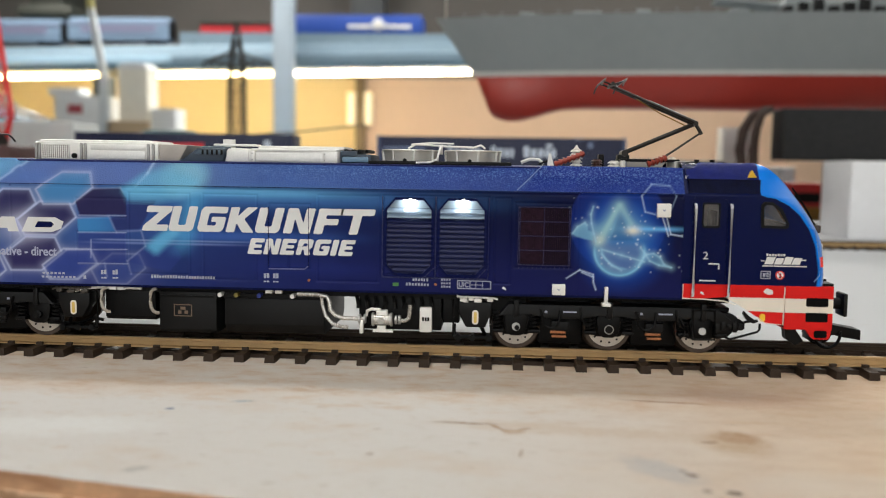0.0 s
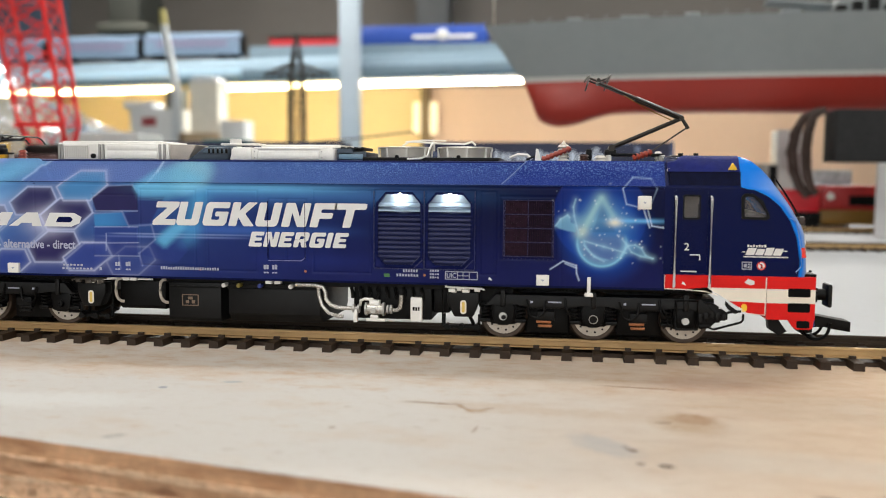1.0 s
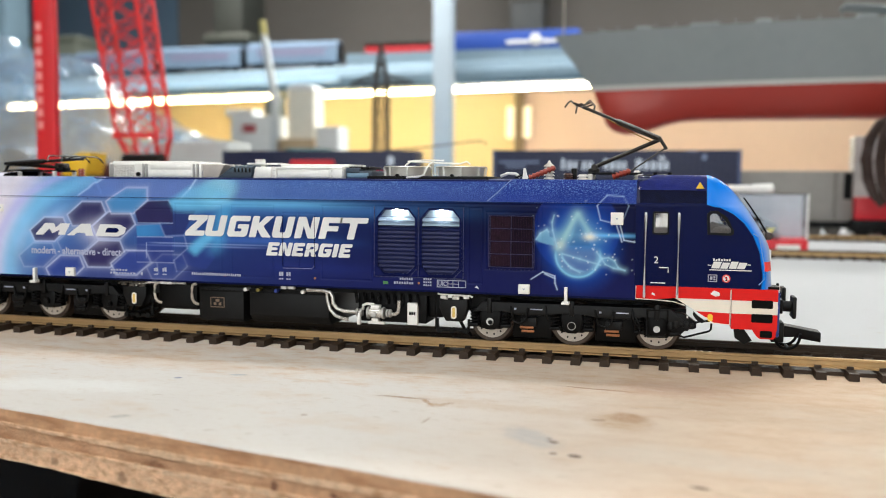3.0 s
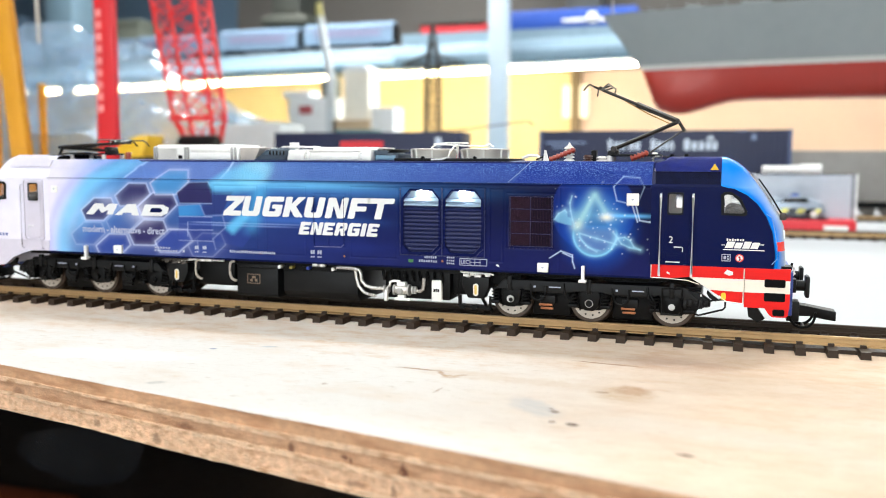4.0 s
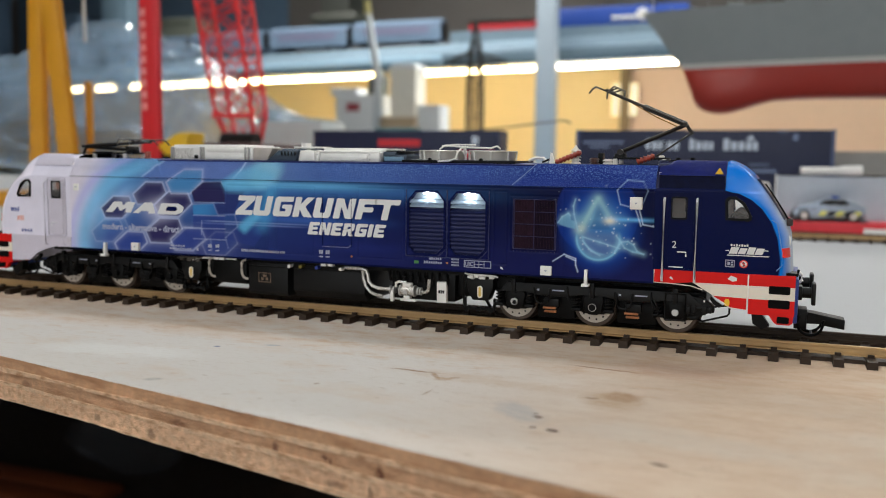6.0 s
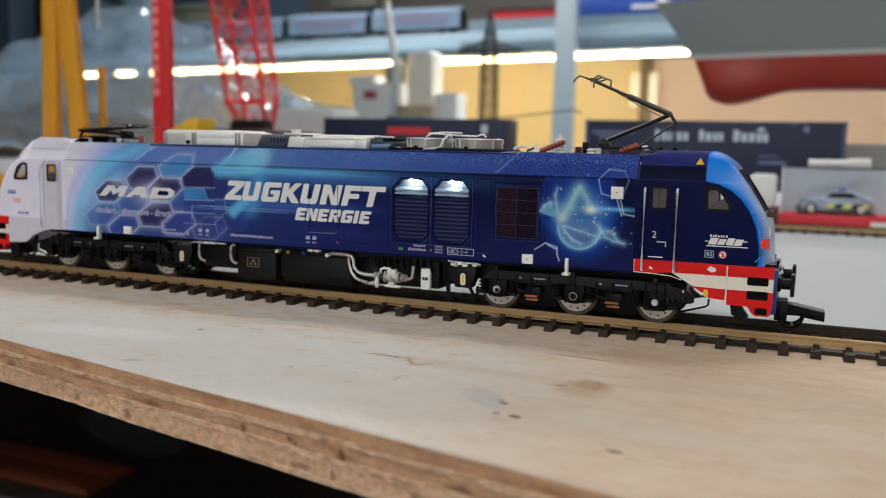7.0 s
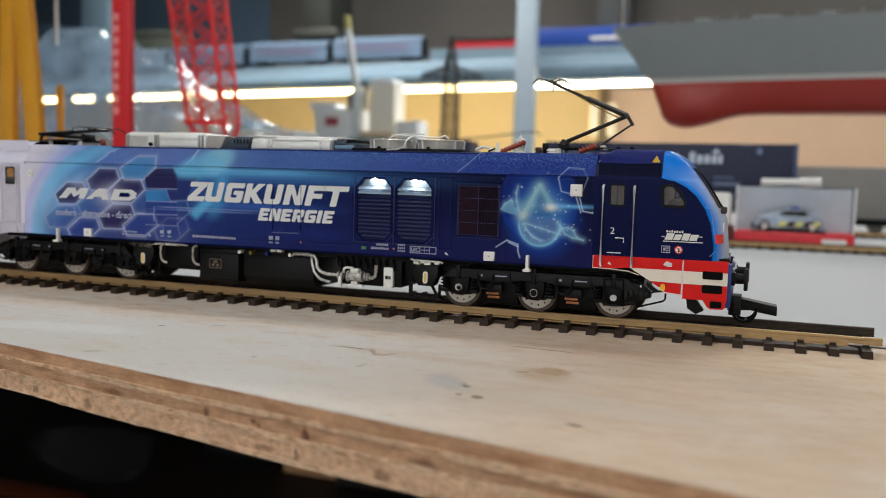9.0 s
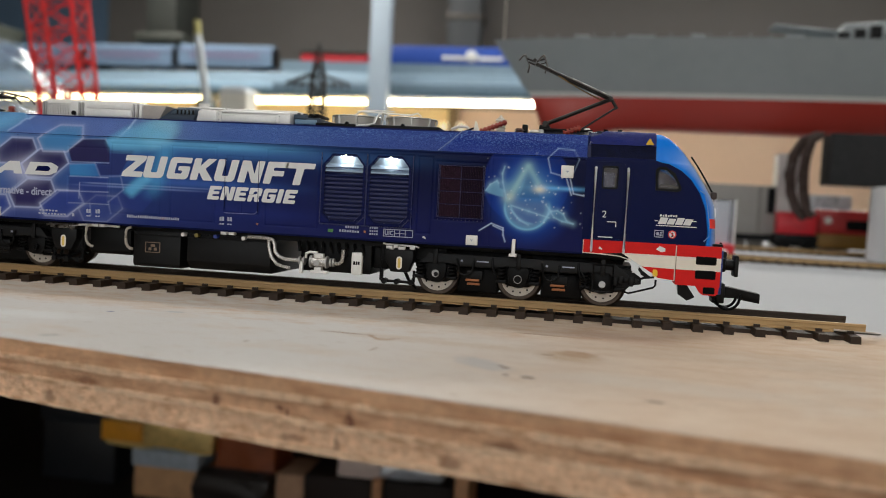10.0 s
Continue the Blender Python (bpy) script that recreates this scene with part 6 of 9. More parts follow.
for k in range(9):
    under("cable", tube(bmesh.new(), [(20 + 2.2 * k, -13.2, 16.4), (20.4 + 2.2 * k, -13.9, 15.2), (20.2 + 2.2 * k + random.uniform(-0.5, 0.5), -13.8, 13.2 + random.uniform(-1, 0.6))], 0.5, 6), BLACK_SOFT)
sp = under("sign_plate", B(35.1, 38.0, -14.6, -13.0, 8.3, 14.3, bevel=0.25), WHITE_PLASTIC, "white sign plate with black mark")
mk = bmesh.new()
for x0_, x1_ in ((35.7, 36.2), (36.35, 36.8), (36.95, 37.4)):
    box(mk, x0_, x1_, -14.7, -14.5, 11.0, 11.9)
part("plate_mark", mk, INK_BLACK, sp, smooth=None)


# ---- bogies
def wheel_bm(x):
    r = 5.75
    bm = lathe(bmesh.new(), [(r + 0.55, -7.2), (r + 0.6, -7.6), (r + 0.05, -8.1), (r, -8.3), (r - 0.05, -10.3), (r - 0.2, -10.5), (r - 1.0, -10.5), (r - 1.15, -10.2), (r - 2.5, -10.0), (1.0, -9.8)], (x, 0, RAIL_TOP + r), "y", 40)
    return bm


def bogie(xc, sign):
    f = (lambda bm: bm) if sign > 0 else mirror
    bg = part("bogie", f(B(51.5, 108.0, -9.0, 9.0, 11.6, 15.0)), BLACK, loco, "black three-axle bogie with steel wheels")
    z = RAIL_TOP + 5.75
    fr = bmesh.new()
    prism(fr, [(53, 12.2), (56, 15.6), (104, 15.6), (107.5, 12.6), (107.5, 11.0), (103.8, 11.6), (102.5, 13.4), (97, 13.4), (94.5, 12.4), (85.5, 12.4), (83, 13.4), (76, 13.4), (73.5, 12.4), (64, 12.4), (61.5, 13.4), (55, 13.2)], -14.6, -12.2, bevel=0.2)
    part("side_frame", f(fr), BLACK_SOFT, bg)
    part("side_frame", f(B(53, 107, 12.2, 14.6, 11.8, 15.6)), BLACK, bg)
    for i, x in enumerate((57.8, 79.4, 100.8)):
        for side in (1, -1):
            w = wheel_bm(x)
            if side < 0:
                far_side(w)
            wh = part("wheel", f(w), TYRE, bg, "dark steel wheel with bright brake disc")
            if side > 0:
                dsk = lathe(bmesh.new(), [(4.65, -10.42), (4.65, -10.75), (2.6, -10.75), (2.6, -10.42)], (x, 0, z), "y", 36)
                part("brake_disc", f(dsk), STEEL, wh, "bright steel disc")
                bl = bmesh.new()
                for k in range(12):
                    a = 6.2832 * (k + 0.3) / 12
                    cyl(bl, (x + 3.7 * math.cos(a), -10.85, z + 3.7 * math.sin(a)), (x + 3.7 * math.cos(a), -10.7, z + 3.7 * math.sin(a)), 0.26, n=8)
                part("disc_holes", f(bl), INK_BLACK, wh)
        part("axle", f(C((x, -9.8, z), (x, 9.8, z), 1.0, n=12)), STEEL_DARK, bg)
        ab = bmesh.new()
        prism(ab, [(x - 2.9, z + 2.2), (x - 2.4, z - 1.0), (x - 1.2, z - 2.1), (x + 1.2, z - 2.1), (x + 2.4, z - 1.0), (x + 2.9, z + 2.2), (x + 2.0, z + 3.6), (x - 2.0, z + 3.6)], -13.4, -11.4, bevel=0.25)
        part("axle_box", f(ab), BLACK, bg)
        gd = prism(bmesh.new(), [(x - 5.6, 13.4), (x - 5.4, 10.0), (x - 4.4, 8.8), (x - 2.6, 7.9), (x + 2.6, 7.9), (x + 4.4, 8.8), (x + 5.4, 10.0), (x + 5.6, 13.4)], -11.9, -11.2, bevel=0.2)
        part("wheel_guard", f(gd), BLACK, bg)
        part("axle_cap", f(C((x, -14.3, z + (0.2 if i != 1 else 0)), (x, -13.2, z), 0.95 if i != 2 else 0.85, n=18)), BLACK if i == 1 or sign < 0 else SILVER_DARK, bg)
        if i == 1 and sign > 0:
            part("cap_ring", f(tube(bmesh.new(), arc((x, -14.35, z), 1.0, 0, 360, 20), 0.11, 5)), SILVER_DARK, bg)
        if i == 0:
            part("cap_bolt", f(C((x + 0.2, -14.6, z), (x + 0.2, -14.2, z), 0.6, n=8)), BLACK, bg)
        for s in (-1, 1):
            sx = x + s * 4.3
            sp = bmesh.new()
            pts = [(sx + 0.95 * math.cos(6.2832 * 4 * k / 40), -13.3 + 0.95 * math.sin(6.2832 * 4 * k / 40), 9.6 + 3.6 * k / 40) for k in range(41)]
            tube(sp, pts, 0.26, 5)
            part("coil_spring", f(sp), BLACK, bg)
            part("spring_seat", f(B(sx - 1.3, sx + 1.3, -14.4, -12.2, 8.7, 9.6, bevel=0.2)), BLACK, bg)
        part("bracket", f(B(x - 0.6, x + 0.6, -15.1, -13.8, 12.6, 16.6, bevel=0.2)), BLACK_SOFT, bg)
    for x in (68.4, 90.4):
        part("traction_motor", f(B(x - 5.3, x + 5.3, -9.0, 9.0, 5.4, 12.6, bevel=0.5)), BLACK, bg)
        part("brake_unit", f(B(x - 2.4, x + 1.8, -13.6, -12.0, 9.2, 11.6, bevel=0.3)), BLACK_SOFT, bg)
        part("copper_bar", f(B(x - 2.6, x + 1.0, -13.9, -12.8, 8.7, 9.3, bevel=0.15)), COPPER if sign > 0 else BLACK_SOFT, bg, "copper-coloured brake bar" if sign > 0 else "")
        part("copper_bar", f(B(x - 2.2, x + 1.2, -13.7, -12.8, 7.7, 8.3, bevel=0.15)), COPPER if sign > 0 else BLACK_SOFT, bg)
        part("data_plate", f(B(x + 0.2, x + 3.4, -14.75, -14.55, 13.85, 14.15)), GREY_INK, bg, smooth=None)
        part("hose_clip", f(tube(bmesh.new(), [(x + 4.2, -14.8, 15.2), (x + 4.5, -15.1, 12.6), (x + 5.2, -15.0, 11.2), (x + 6.4, -14.6, 10.8)], 0.3, 6)), BLACK, bg)
        part("data_plate", f(B(x - 4.0, x - 3.4, -14.75, -14.55, 13.7, 14.2)), GREY_INK, bg, smooth=None)
        part("brake_hose", f(tube(bmesh.new(), [(x - 5.0, -14.9, 14.6)] + arc((x - 2.6, -15.0, 12.2), 2.0, 160, 340, 8) + [(x - 0.4, -14.8, 14.4)], 0.3, 6)), BLACK, bg)
    # sand box at the inner end and end gear at the outer end
    sb = part("sand_box", f(prism(bmesh.new(), [(44.3, 15.9), (44.3, 13.2), (46.0, 9.9), (50.6, 9.9), (52.0, 13.4), (52.0, 15.9)], -15.2, -11.5, bevel=0.3)), BLACK_SOFT, bg, "dark sand box with yellow gauge")
    part("gauge_plate", f(prism(bmesh.new(), rounded(47.5, 49.0, 10.6, 14.0, 0.7), -15.32, -15.1)), CREAM, sb)
    part("gauge", f(prism(bmesh.new(), rounded(47.9, 48.6, 11.0, 13.6, 0.3), -15.4, -15.2)), mat("pale_yellow_gauge", rgb(216, 184, 96), 0.5), sb)
    part("sand_pipe", f(tube(bmesh.new(), [(49.5, -13.5, 10.2), (50.6, -12.5, 7.6), (52.0, -10.5, 5.6)], 0.45, 6)), BLACK, bg)
    part("step_bar", f(tube(bmesh.new(), [(43.0, -13.8, 16.4), (43.0, -13.8, 7.6), (51.8, -13.8, 7.0), (51.8, -13.8, 8.4)], 0.3, 6)), BLACK, bg)
    part("foot_board", f(B(43.2, 52.2, -14.2, -12.8, 7.0, 7.6, bevel=0.1)), BLACK, bg)
    for x in (44.2, 47.6, 51.4):
        part("foot_bolt", f(C((x, -14.7, 7.3), (x, -12.6, 7.3), 0.75, n=12)), BLACK, bg)
    for x in (43.4, 52.0):
        part("foot_bracket", f(B(x - 0.3, x + 0.3, -13.8, -13.0, 7.4, 10.4)), BLACK, bg)
    cv = part("cross_valve", f(tube(bmesh.new(), [(43.8, -15.3, 17.3), (44.6, -15.3, 17.1), (52.6, -15.3, 16.9), (53.4, -15.3, 16.6)], 0.26, 6)), SILVER if sign > 0 else STEEL_DARK, bg, "silver pipe below the sill" if sign > 0 else "dull steel pipe below the sill")
    for x, w, z in ((45.4, 0.8, 16.4), (47.2, 0.6, 16.7), (48.8, 0.9, 16.3), (51.6, 0.7, 16.5)):
        part("valve_block", f(B(x - w, x + w, -15.6, -14.6, z - 0.45, z + 0.35, bevel=0.15)), SILVER if sign > 0 else STEEL_DARK, cv)
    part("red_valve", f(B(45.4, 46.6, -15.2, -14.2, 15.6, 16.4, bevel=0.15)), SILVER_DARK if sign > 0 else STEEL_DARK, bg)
    eg = bmesh.new()
    prism(eg, [(103.5, 15.0), (107.5, 14.4), (110.4, 12.4), (110.4, 10.8), (107.5, 10.4), (106.5, 8.8), (104.0, 8.4)], -14.2, -11.8, bevel=0.25)
    part("end_gear", f(eg), BLACK, bg)
    for k in range(5):
        part("end_fitting", f(B(103.6 + 1.3 * k, 104.6 + 1.3 * k, -14.9, -13.6, 10.2 + 0.5 * (k % 3), 12.2 + 0.4 * (k % 2), bevel=0.15)), BLACK_SOFT, bg)
    part("end_frame", f(tube(bmesh.new(), [(98.4, -15.0, 8.4), (98.4, -15.0, 15.2), (103.4, -15.0, 15.2), (103.4, -15.0, 8.4), (98.4, -15.0, 8.4)], 0.3, 6)), BLACK, bg)
    part("end_frame", f(tube(bmesh.new(), [(95.2, -14.6, 13.4), (96.2, -15.0, 11.8), (96.8, -14.8, 9.6), (95.6, -14.4, 8.4)], 0.3, 6)), BLACK, bg)


# dark fillers added above the bogies to keep bright board from showing through
for s_ in (1, -1):
    under("filler_frame", B(*sorted((s_ * 52.2, s_ * 107.0)), -12.6, 12.6, 16.6, 17.75, bevel=0.2))
    under("filler_frame", B(*sorted((s_ * 53.5, s_ * 106.0)), -5.0, 5.0, 8.5, 16.7, bevel=0.3))
    under("filler_plate", B(*sorted((s_ * 49.0, s_ * 60.0)), -11.0, -10.4, 12.4, 17.7))
bogie(79.4, 1)
bogie(-79.4, -1)


# ---- roof gear
def roof_unit(x0, x1, y0, y1, z0, z1, m, label, ribs=(), bevel=0.4):
    u = part("roof_unit", B(x0, x1, y0, y1, z0, z1, bevel=bevel), m, loco, label)
    for x in ribs:
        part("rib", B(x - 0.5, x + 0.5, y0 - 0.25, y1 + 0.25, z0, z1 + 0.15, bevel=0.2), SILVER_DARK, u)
    return u


ua = roof_unit(-60.6, -29.6, -8.4, 8.4, 47.6, 52.0, SILVER, "silver roof cooling unit with a mesh panel")
part("unit_top", B(-59.6, -31.8, -8.0, 8.0, 51.6, 52.5, bevel=0.35), SILVER, ua)
for x in (-60.0, -59.2, -48.7, -47.7, -32.0, -30.8):
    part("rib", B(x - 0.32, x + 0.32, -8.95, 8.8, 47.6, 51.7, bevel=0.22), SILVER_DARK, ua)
part("mesh_panel", B(-58.6, -51.8, -8.55, -8.2, 48.0, 51.3), mat("tan_mesh_backing", rgb(96, 78, 62), 0.6, vary=0.2), ua, "tan wire mesh panel", smooth=None)
msh = bmesh.new()
for k in range(14):
    box(msh, -58.6 + 0.52 * k - 0.1, -58.6 + 0.52 * k + 0.1, -8.75, -8.5, 48.0, 51.3)
for k in range(8):
    box(msh, -58.6, -51.8, -8.72, -8.5, 48.0 + 0.47 * k - 0.09, 48.0 + 0.47 * k + 0.09)
part("wire_mesh", msh, SILVER, ua, smooth=None)
part("unit_valve", C((-50.4, -9.1, 48.6), (-50.4, -8.2, 48.6), 0.62, n=14), BLACK, ua)
part("unit_panel", B(-46.6, -32.7, -8.75, -8.3, 47.9, 49.9, bevel=0.2), SILVER, ua)
part("unit_panel", B(-46.6, -32.7, -8.65, -8.3, 50.1, 51.4, bevel=0.2), SILVER, ua)
# slanted end of the silver unit, with its shade put into a greyer colour
part("roof_unit", prism(bmesh.new(), [(-29.6, 47.6), (-29.6, 51.6), (-22.4, 51.6), (-24.6, 47.6)], -8.0, 8.0, bevel=0.3), mat("warm_shaded_grey", rgb(178, 170, 162), 0.45), loco, "pale grey wedge-shaped duct")
uc = part("roof_hatch", prism(bmesh.new(), [(-24.4, 47.6), (-22.6, 48.6), (-19.6, 50.9), (-12.6, 50.9), (-13.4, 47.6)], -9.5, 8.5, bevel=0.35), SLATE, loco, "dark slate roof hatch")
part("hatch_panel", prism(bmesh.new(), [(-20.4, 49.4), (-19.0, 50.4), (-13.6, 50.4), (-13.9, 49.4)], -9.75, -9.3, bevel=0.1), SLATE_LIGHT, uc)
part("hatch_panel", B(-19.0, -13.2, -8.4, 6.0, 50.7, 51.35, bevel=0.25), SLATE_LIGHT, uc)
for k in range(5):
    part("hatch_rib", B(-18.4 + 1.15 * k, -17.9 + 1.15 * k, -9.95, -9.4, 49.3, 50.5, bevel=0.1), BLACK_SOFT, uc)
ud = roof_unit(-12.9, 14.6, -8.4, 8.4, 47.6, 50.6, SILVER, "long silver roof box")
part("unit_block", prism(bmesh.new(), [(-13.0, 47.7), (-12.2, 50.9), (-7.2, 50.9), (-7.2, 47.7)], -8.95, 8.2, bevel=0.25), SILVER, ud)
part("unit_lid", B(-6.8, 14.2, -8.75, 8.0, 50.3, 50.95, bevel=0.2), SILVER, ud)
part("unit_top", B(-5.6, 15.6, -6.2, 7.6, 50.8, 51.7, bevel=0.2), SILVER, ud)
part("unit_side", B(-5.4, 10.4, -8.75, -8.3, 47.9, 49.9, bevel=0.2), SILVER, ud)
for x0, x1 in ((-6.8, -5.6), (10.8, 14.4)):
    e_ = part("end_cap", B(x0, x1, -8.95, 8.2, 47.7, 50.4, bevel=0.25), SILVER, ud)
    for z in (48.3, 49.8):
        part("bolt", C((x0 + 0.5, -9.08, z), (x0 + 0.5, -8.8, z), 0.16, n=6), SILVER_DARK, e_)
part("vent_cap", C((-14.0, -2.0, 50.5), (-14.0, -2.0, 53.2), 1.5, n=16), WHITE_PLASTIC, ud)
part("vent_plate", B(-17.4, -7.0, -4.0, 2.0, 51.6, 52.1, bevel=0.15), SILVER, ud)
for x0, x1, z in ((15.0, 22.4, 49.9), (14.8, 19.0, 50.7)):
    bx = part("roof_box", B(x0, x1, -7.5, 7.0, 47.6, z, bevel=0.3), SLATE, loco, "dark slate roof box")
part("box_front", B(15.4, 21.6, -7.9, -7.4, 48.0, 49.3, bevel=0.15), mat("pale_blue_panel", rgb(108, 140, 164), 0.35, vary=0.1), loco)
for k in range(4):
    part("box_rib", B(15.6 + 1.7 * k, 16.5 + 1.7 * k, -7.0, 4.0, 50.3, 51.1, bevel=0.2), BLACK_SOFT, loco)
part("roof_walkway", B(22.0, 56.0, -10.0, 9.5, 47.5, 48.5, bevel=0.15), BLACK_SOFT, loco, "dark roof walkway plate")
for x in (31.2, 46.6):
    fan = part("roof_fan", lathe(bmesh.new(), [(6.2, 0.0), (6.3, 0.3), (6.5, 2.3), (6.95, 2.4), (7.1, 2.55), (7.0, 2.75), (6.4, 2.8), (6.1, 2.5), (5.6, 1.2), (2.0, 1.0), (1.8, 1.6), (0.2, 1.7)], (x, -0.6, 48.5), "z", 40), FAN_METAL, loco, "round silver roof fan")
    for k in range(8):
        a = radians(45 * k + 12)
        s = bmesh.new()
        tube(s, [(x + 1.6 * math.cos(a), -0.6 + 1.6 * math.sin(a), 50.0), (x + 6.3 * math.cos(a), -0.6 + 6.3 * math.sin(a), 50.3)], 0.28, 5)
        part("fan_spoke", s, SILVER_DARK, fan)
        part("fan_rib", tube(bmesh.new(), [(x + 6.7 * math.cos(a), -0.6 + 6.7 * math.sin(a), 48.6), (x + 6.8 * math.cos(a), -0.6 + 6.8 * math.sin(a), 50.0), (x + 7.0 * math.cos(a), -0.6 + 7.0 * math.sin(a), 51.0)], 0.3, 5), SILVER, fan)
    part("bolt", C((x - 0.5, -10.1, 48.6), (x - 0.5, -9.2, 48.6), 0.5, n=8), BLACK, fan)
part("roof_pipe", tube(bmesh.new(), [(30.8, -2.5, 51.6), (32.6, -3.0, 52.6), (35.6, -3.2, 52.5), (40.0, -3.4, 52.2), (46.8, -3.2, 52.0), (48.6, -3.0, 52.6), (49.6, -2.6, 51.8)], 0.24, 8), WHITE_PLASTIC, loco, "thin white pipe over the fans")
part("roof_pipe", tube(bmesh.new(), [(31.5, -2.5, 52.6), (36.0, -2.5, 53.0), (42, -2.5, 52.9)], 0.2, 8), WHITE_PLASTIC, loco)
part("roof_pipe", tube(bmesh.new(), [(39.0, -3.4, 52.2), (38.9, -6.4, 51.8), (38.7, -8.6, 50.6), (38.4, -9.6, 48.9), (36.6, -10.2, 48.2), (33.4, -10.4, 48.1)], 0.26, 8), WHITE_PLASTIC, loco)
part("pipe_valve", B(38.7, 39.3, -4.0, -2.8, 50.2, 52.6, bevel=0.15), WHITE_PLASTIC, loco)


def stack(name, a, b, r, n, m, label=""):
    """A ribbed insulator from a to b."""
    a, b = Vector(a), Vector(b)
    bm = bmesh.new()
    cyl(bm, a, b, r * 0.6, n=12)
    for k in range(n):
        p = a.lerp(b, (k + 0.15) / n)
        q = a.lerp(b, (k + 0.75) / n)
        cyl(bm, p, q, r, r * 0.75, n=14)
    return part(name, bm, m, loco, label)


stack("insulator", (71.6, -4, 47.8), (71.6, -4, 52.0), 1.55, 5, PORCELAIN, "white ribbed porcelain insulator")
part("insulator_tip", C((71.6, -4, 52.0), (71.6, -4, 53.0), 0.7, 0.1, n=10), PORCELAIN, loco)
stack("insulator", (66.4, -5, 48.2), (73.4, -5.6, 51.0), 0.85, 7, RUST, "red-brown ribbed insulator")
stack("insulator", (80.6, -4, 47.8), (80.6, -4, 49.3), 1.6, 2, PORCELAIN)
stack("insulator", (76.6, -3, 47.8), (76.6, -3, 49.6), 1.4, 3, mat("dark_brown_insulator", rgb(70, 38, 30), 0.4), "dark brown insulator")
stack("insulator", (88.4, -4.6, 48.6), (93.0, -4.6, 50.2), 0.95, 5, RUST, "red-brown ribbed insulator")
stack("insulator", (94.6, -3, 47.8), (94.6, -3, 50.4), 0.9, 4, PORCELAIN)
part("roof_lead", tube(bmesh.new(), [(58.4, -4, 48.6), (60.4, -4.4, 49.4), (62.6, -4.4, 49.3), (63.8, -4.4, 48.3)], 0.45, 6), WHITE_PLASTIC, loco)
part("roof_lead", tube(bmesh.new(), [(62.5, -5, 48.2), (64.5, -5, 49.0), (66.2, -5, 48.0)], 0.3, 6), BLACK, loco)
part("roof_blade", prism(bmesh.new(), [(64.6, 47.9), (66.2, 47.9), (65.4, 50.8), (64.9, 50.9)], -5.6, -5.2), WHITE_PLASTIC, loco, smooth=None)
part("roof_terminal", B(77.2, 78.6, -1.5, 1.5, 47.8, 50.9, bevel=0.2), BLACK, loco)
part("horn_base", B(97.0, 103.5, -8.0, 6.0, 48.2, 49.3, bevel=0.3), BLACK, loco, "black roof fitting")
for x in (99.4, 103.0):
    part("aerial", C((x, -7.5, 48.6), (x, -7.5, 49.8), 0.6, n=8), BLACK, loco)


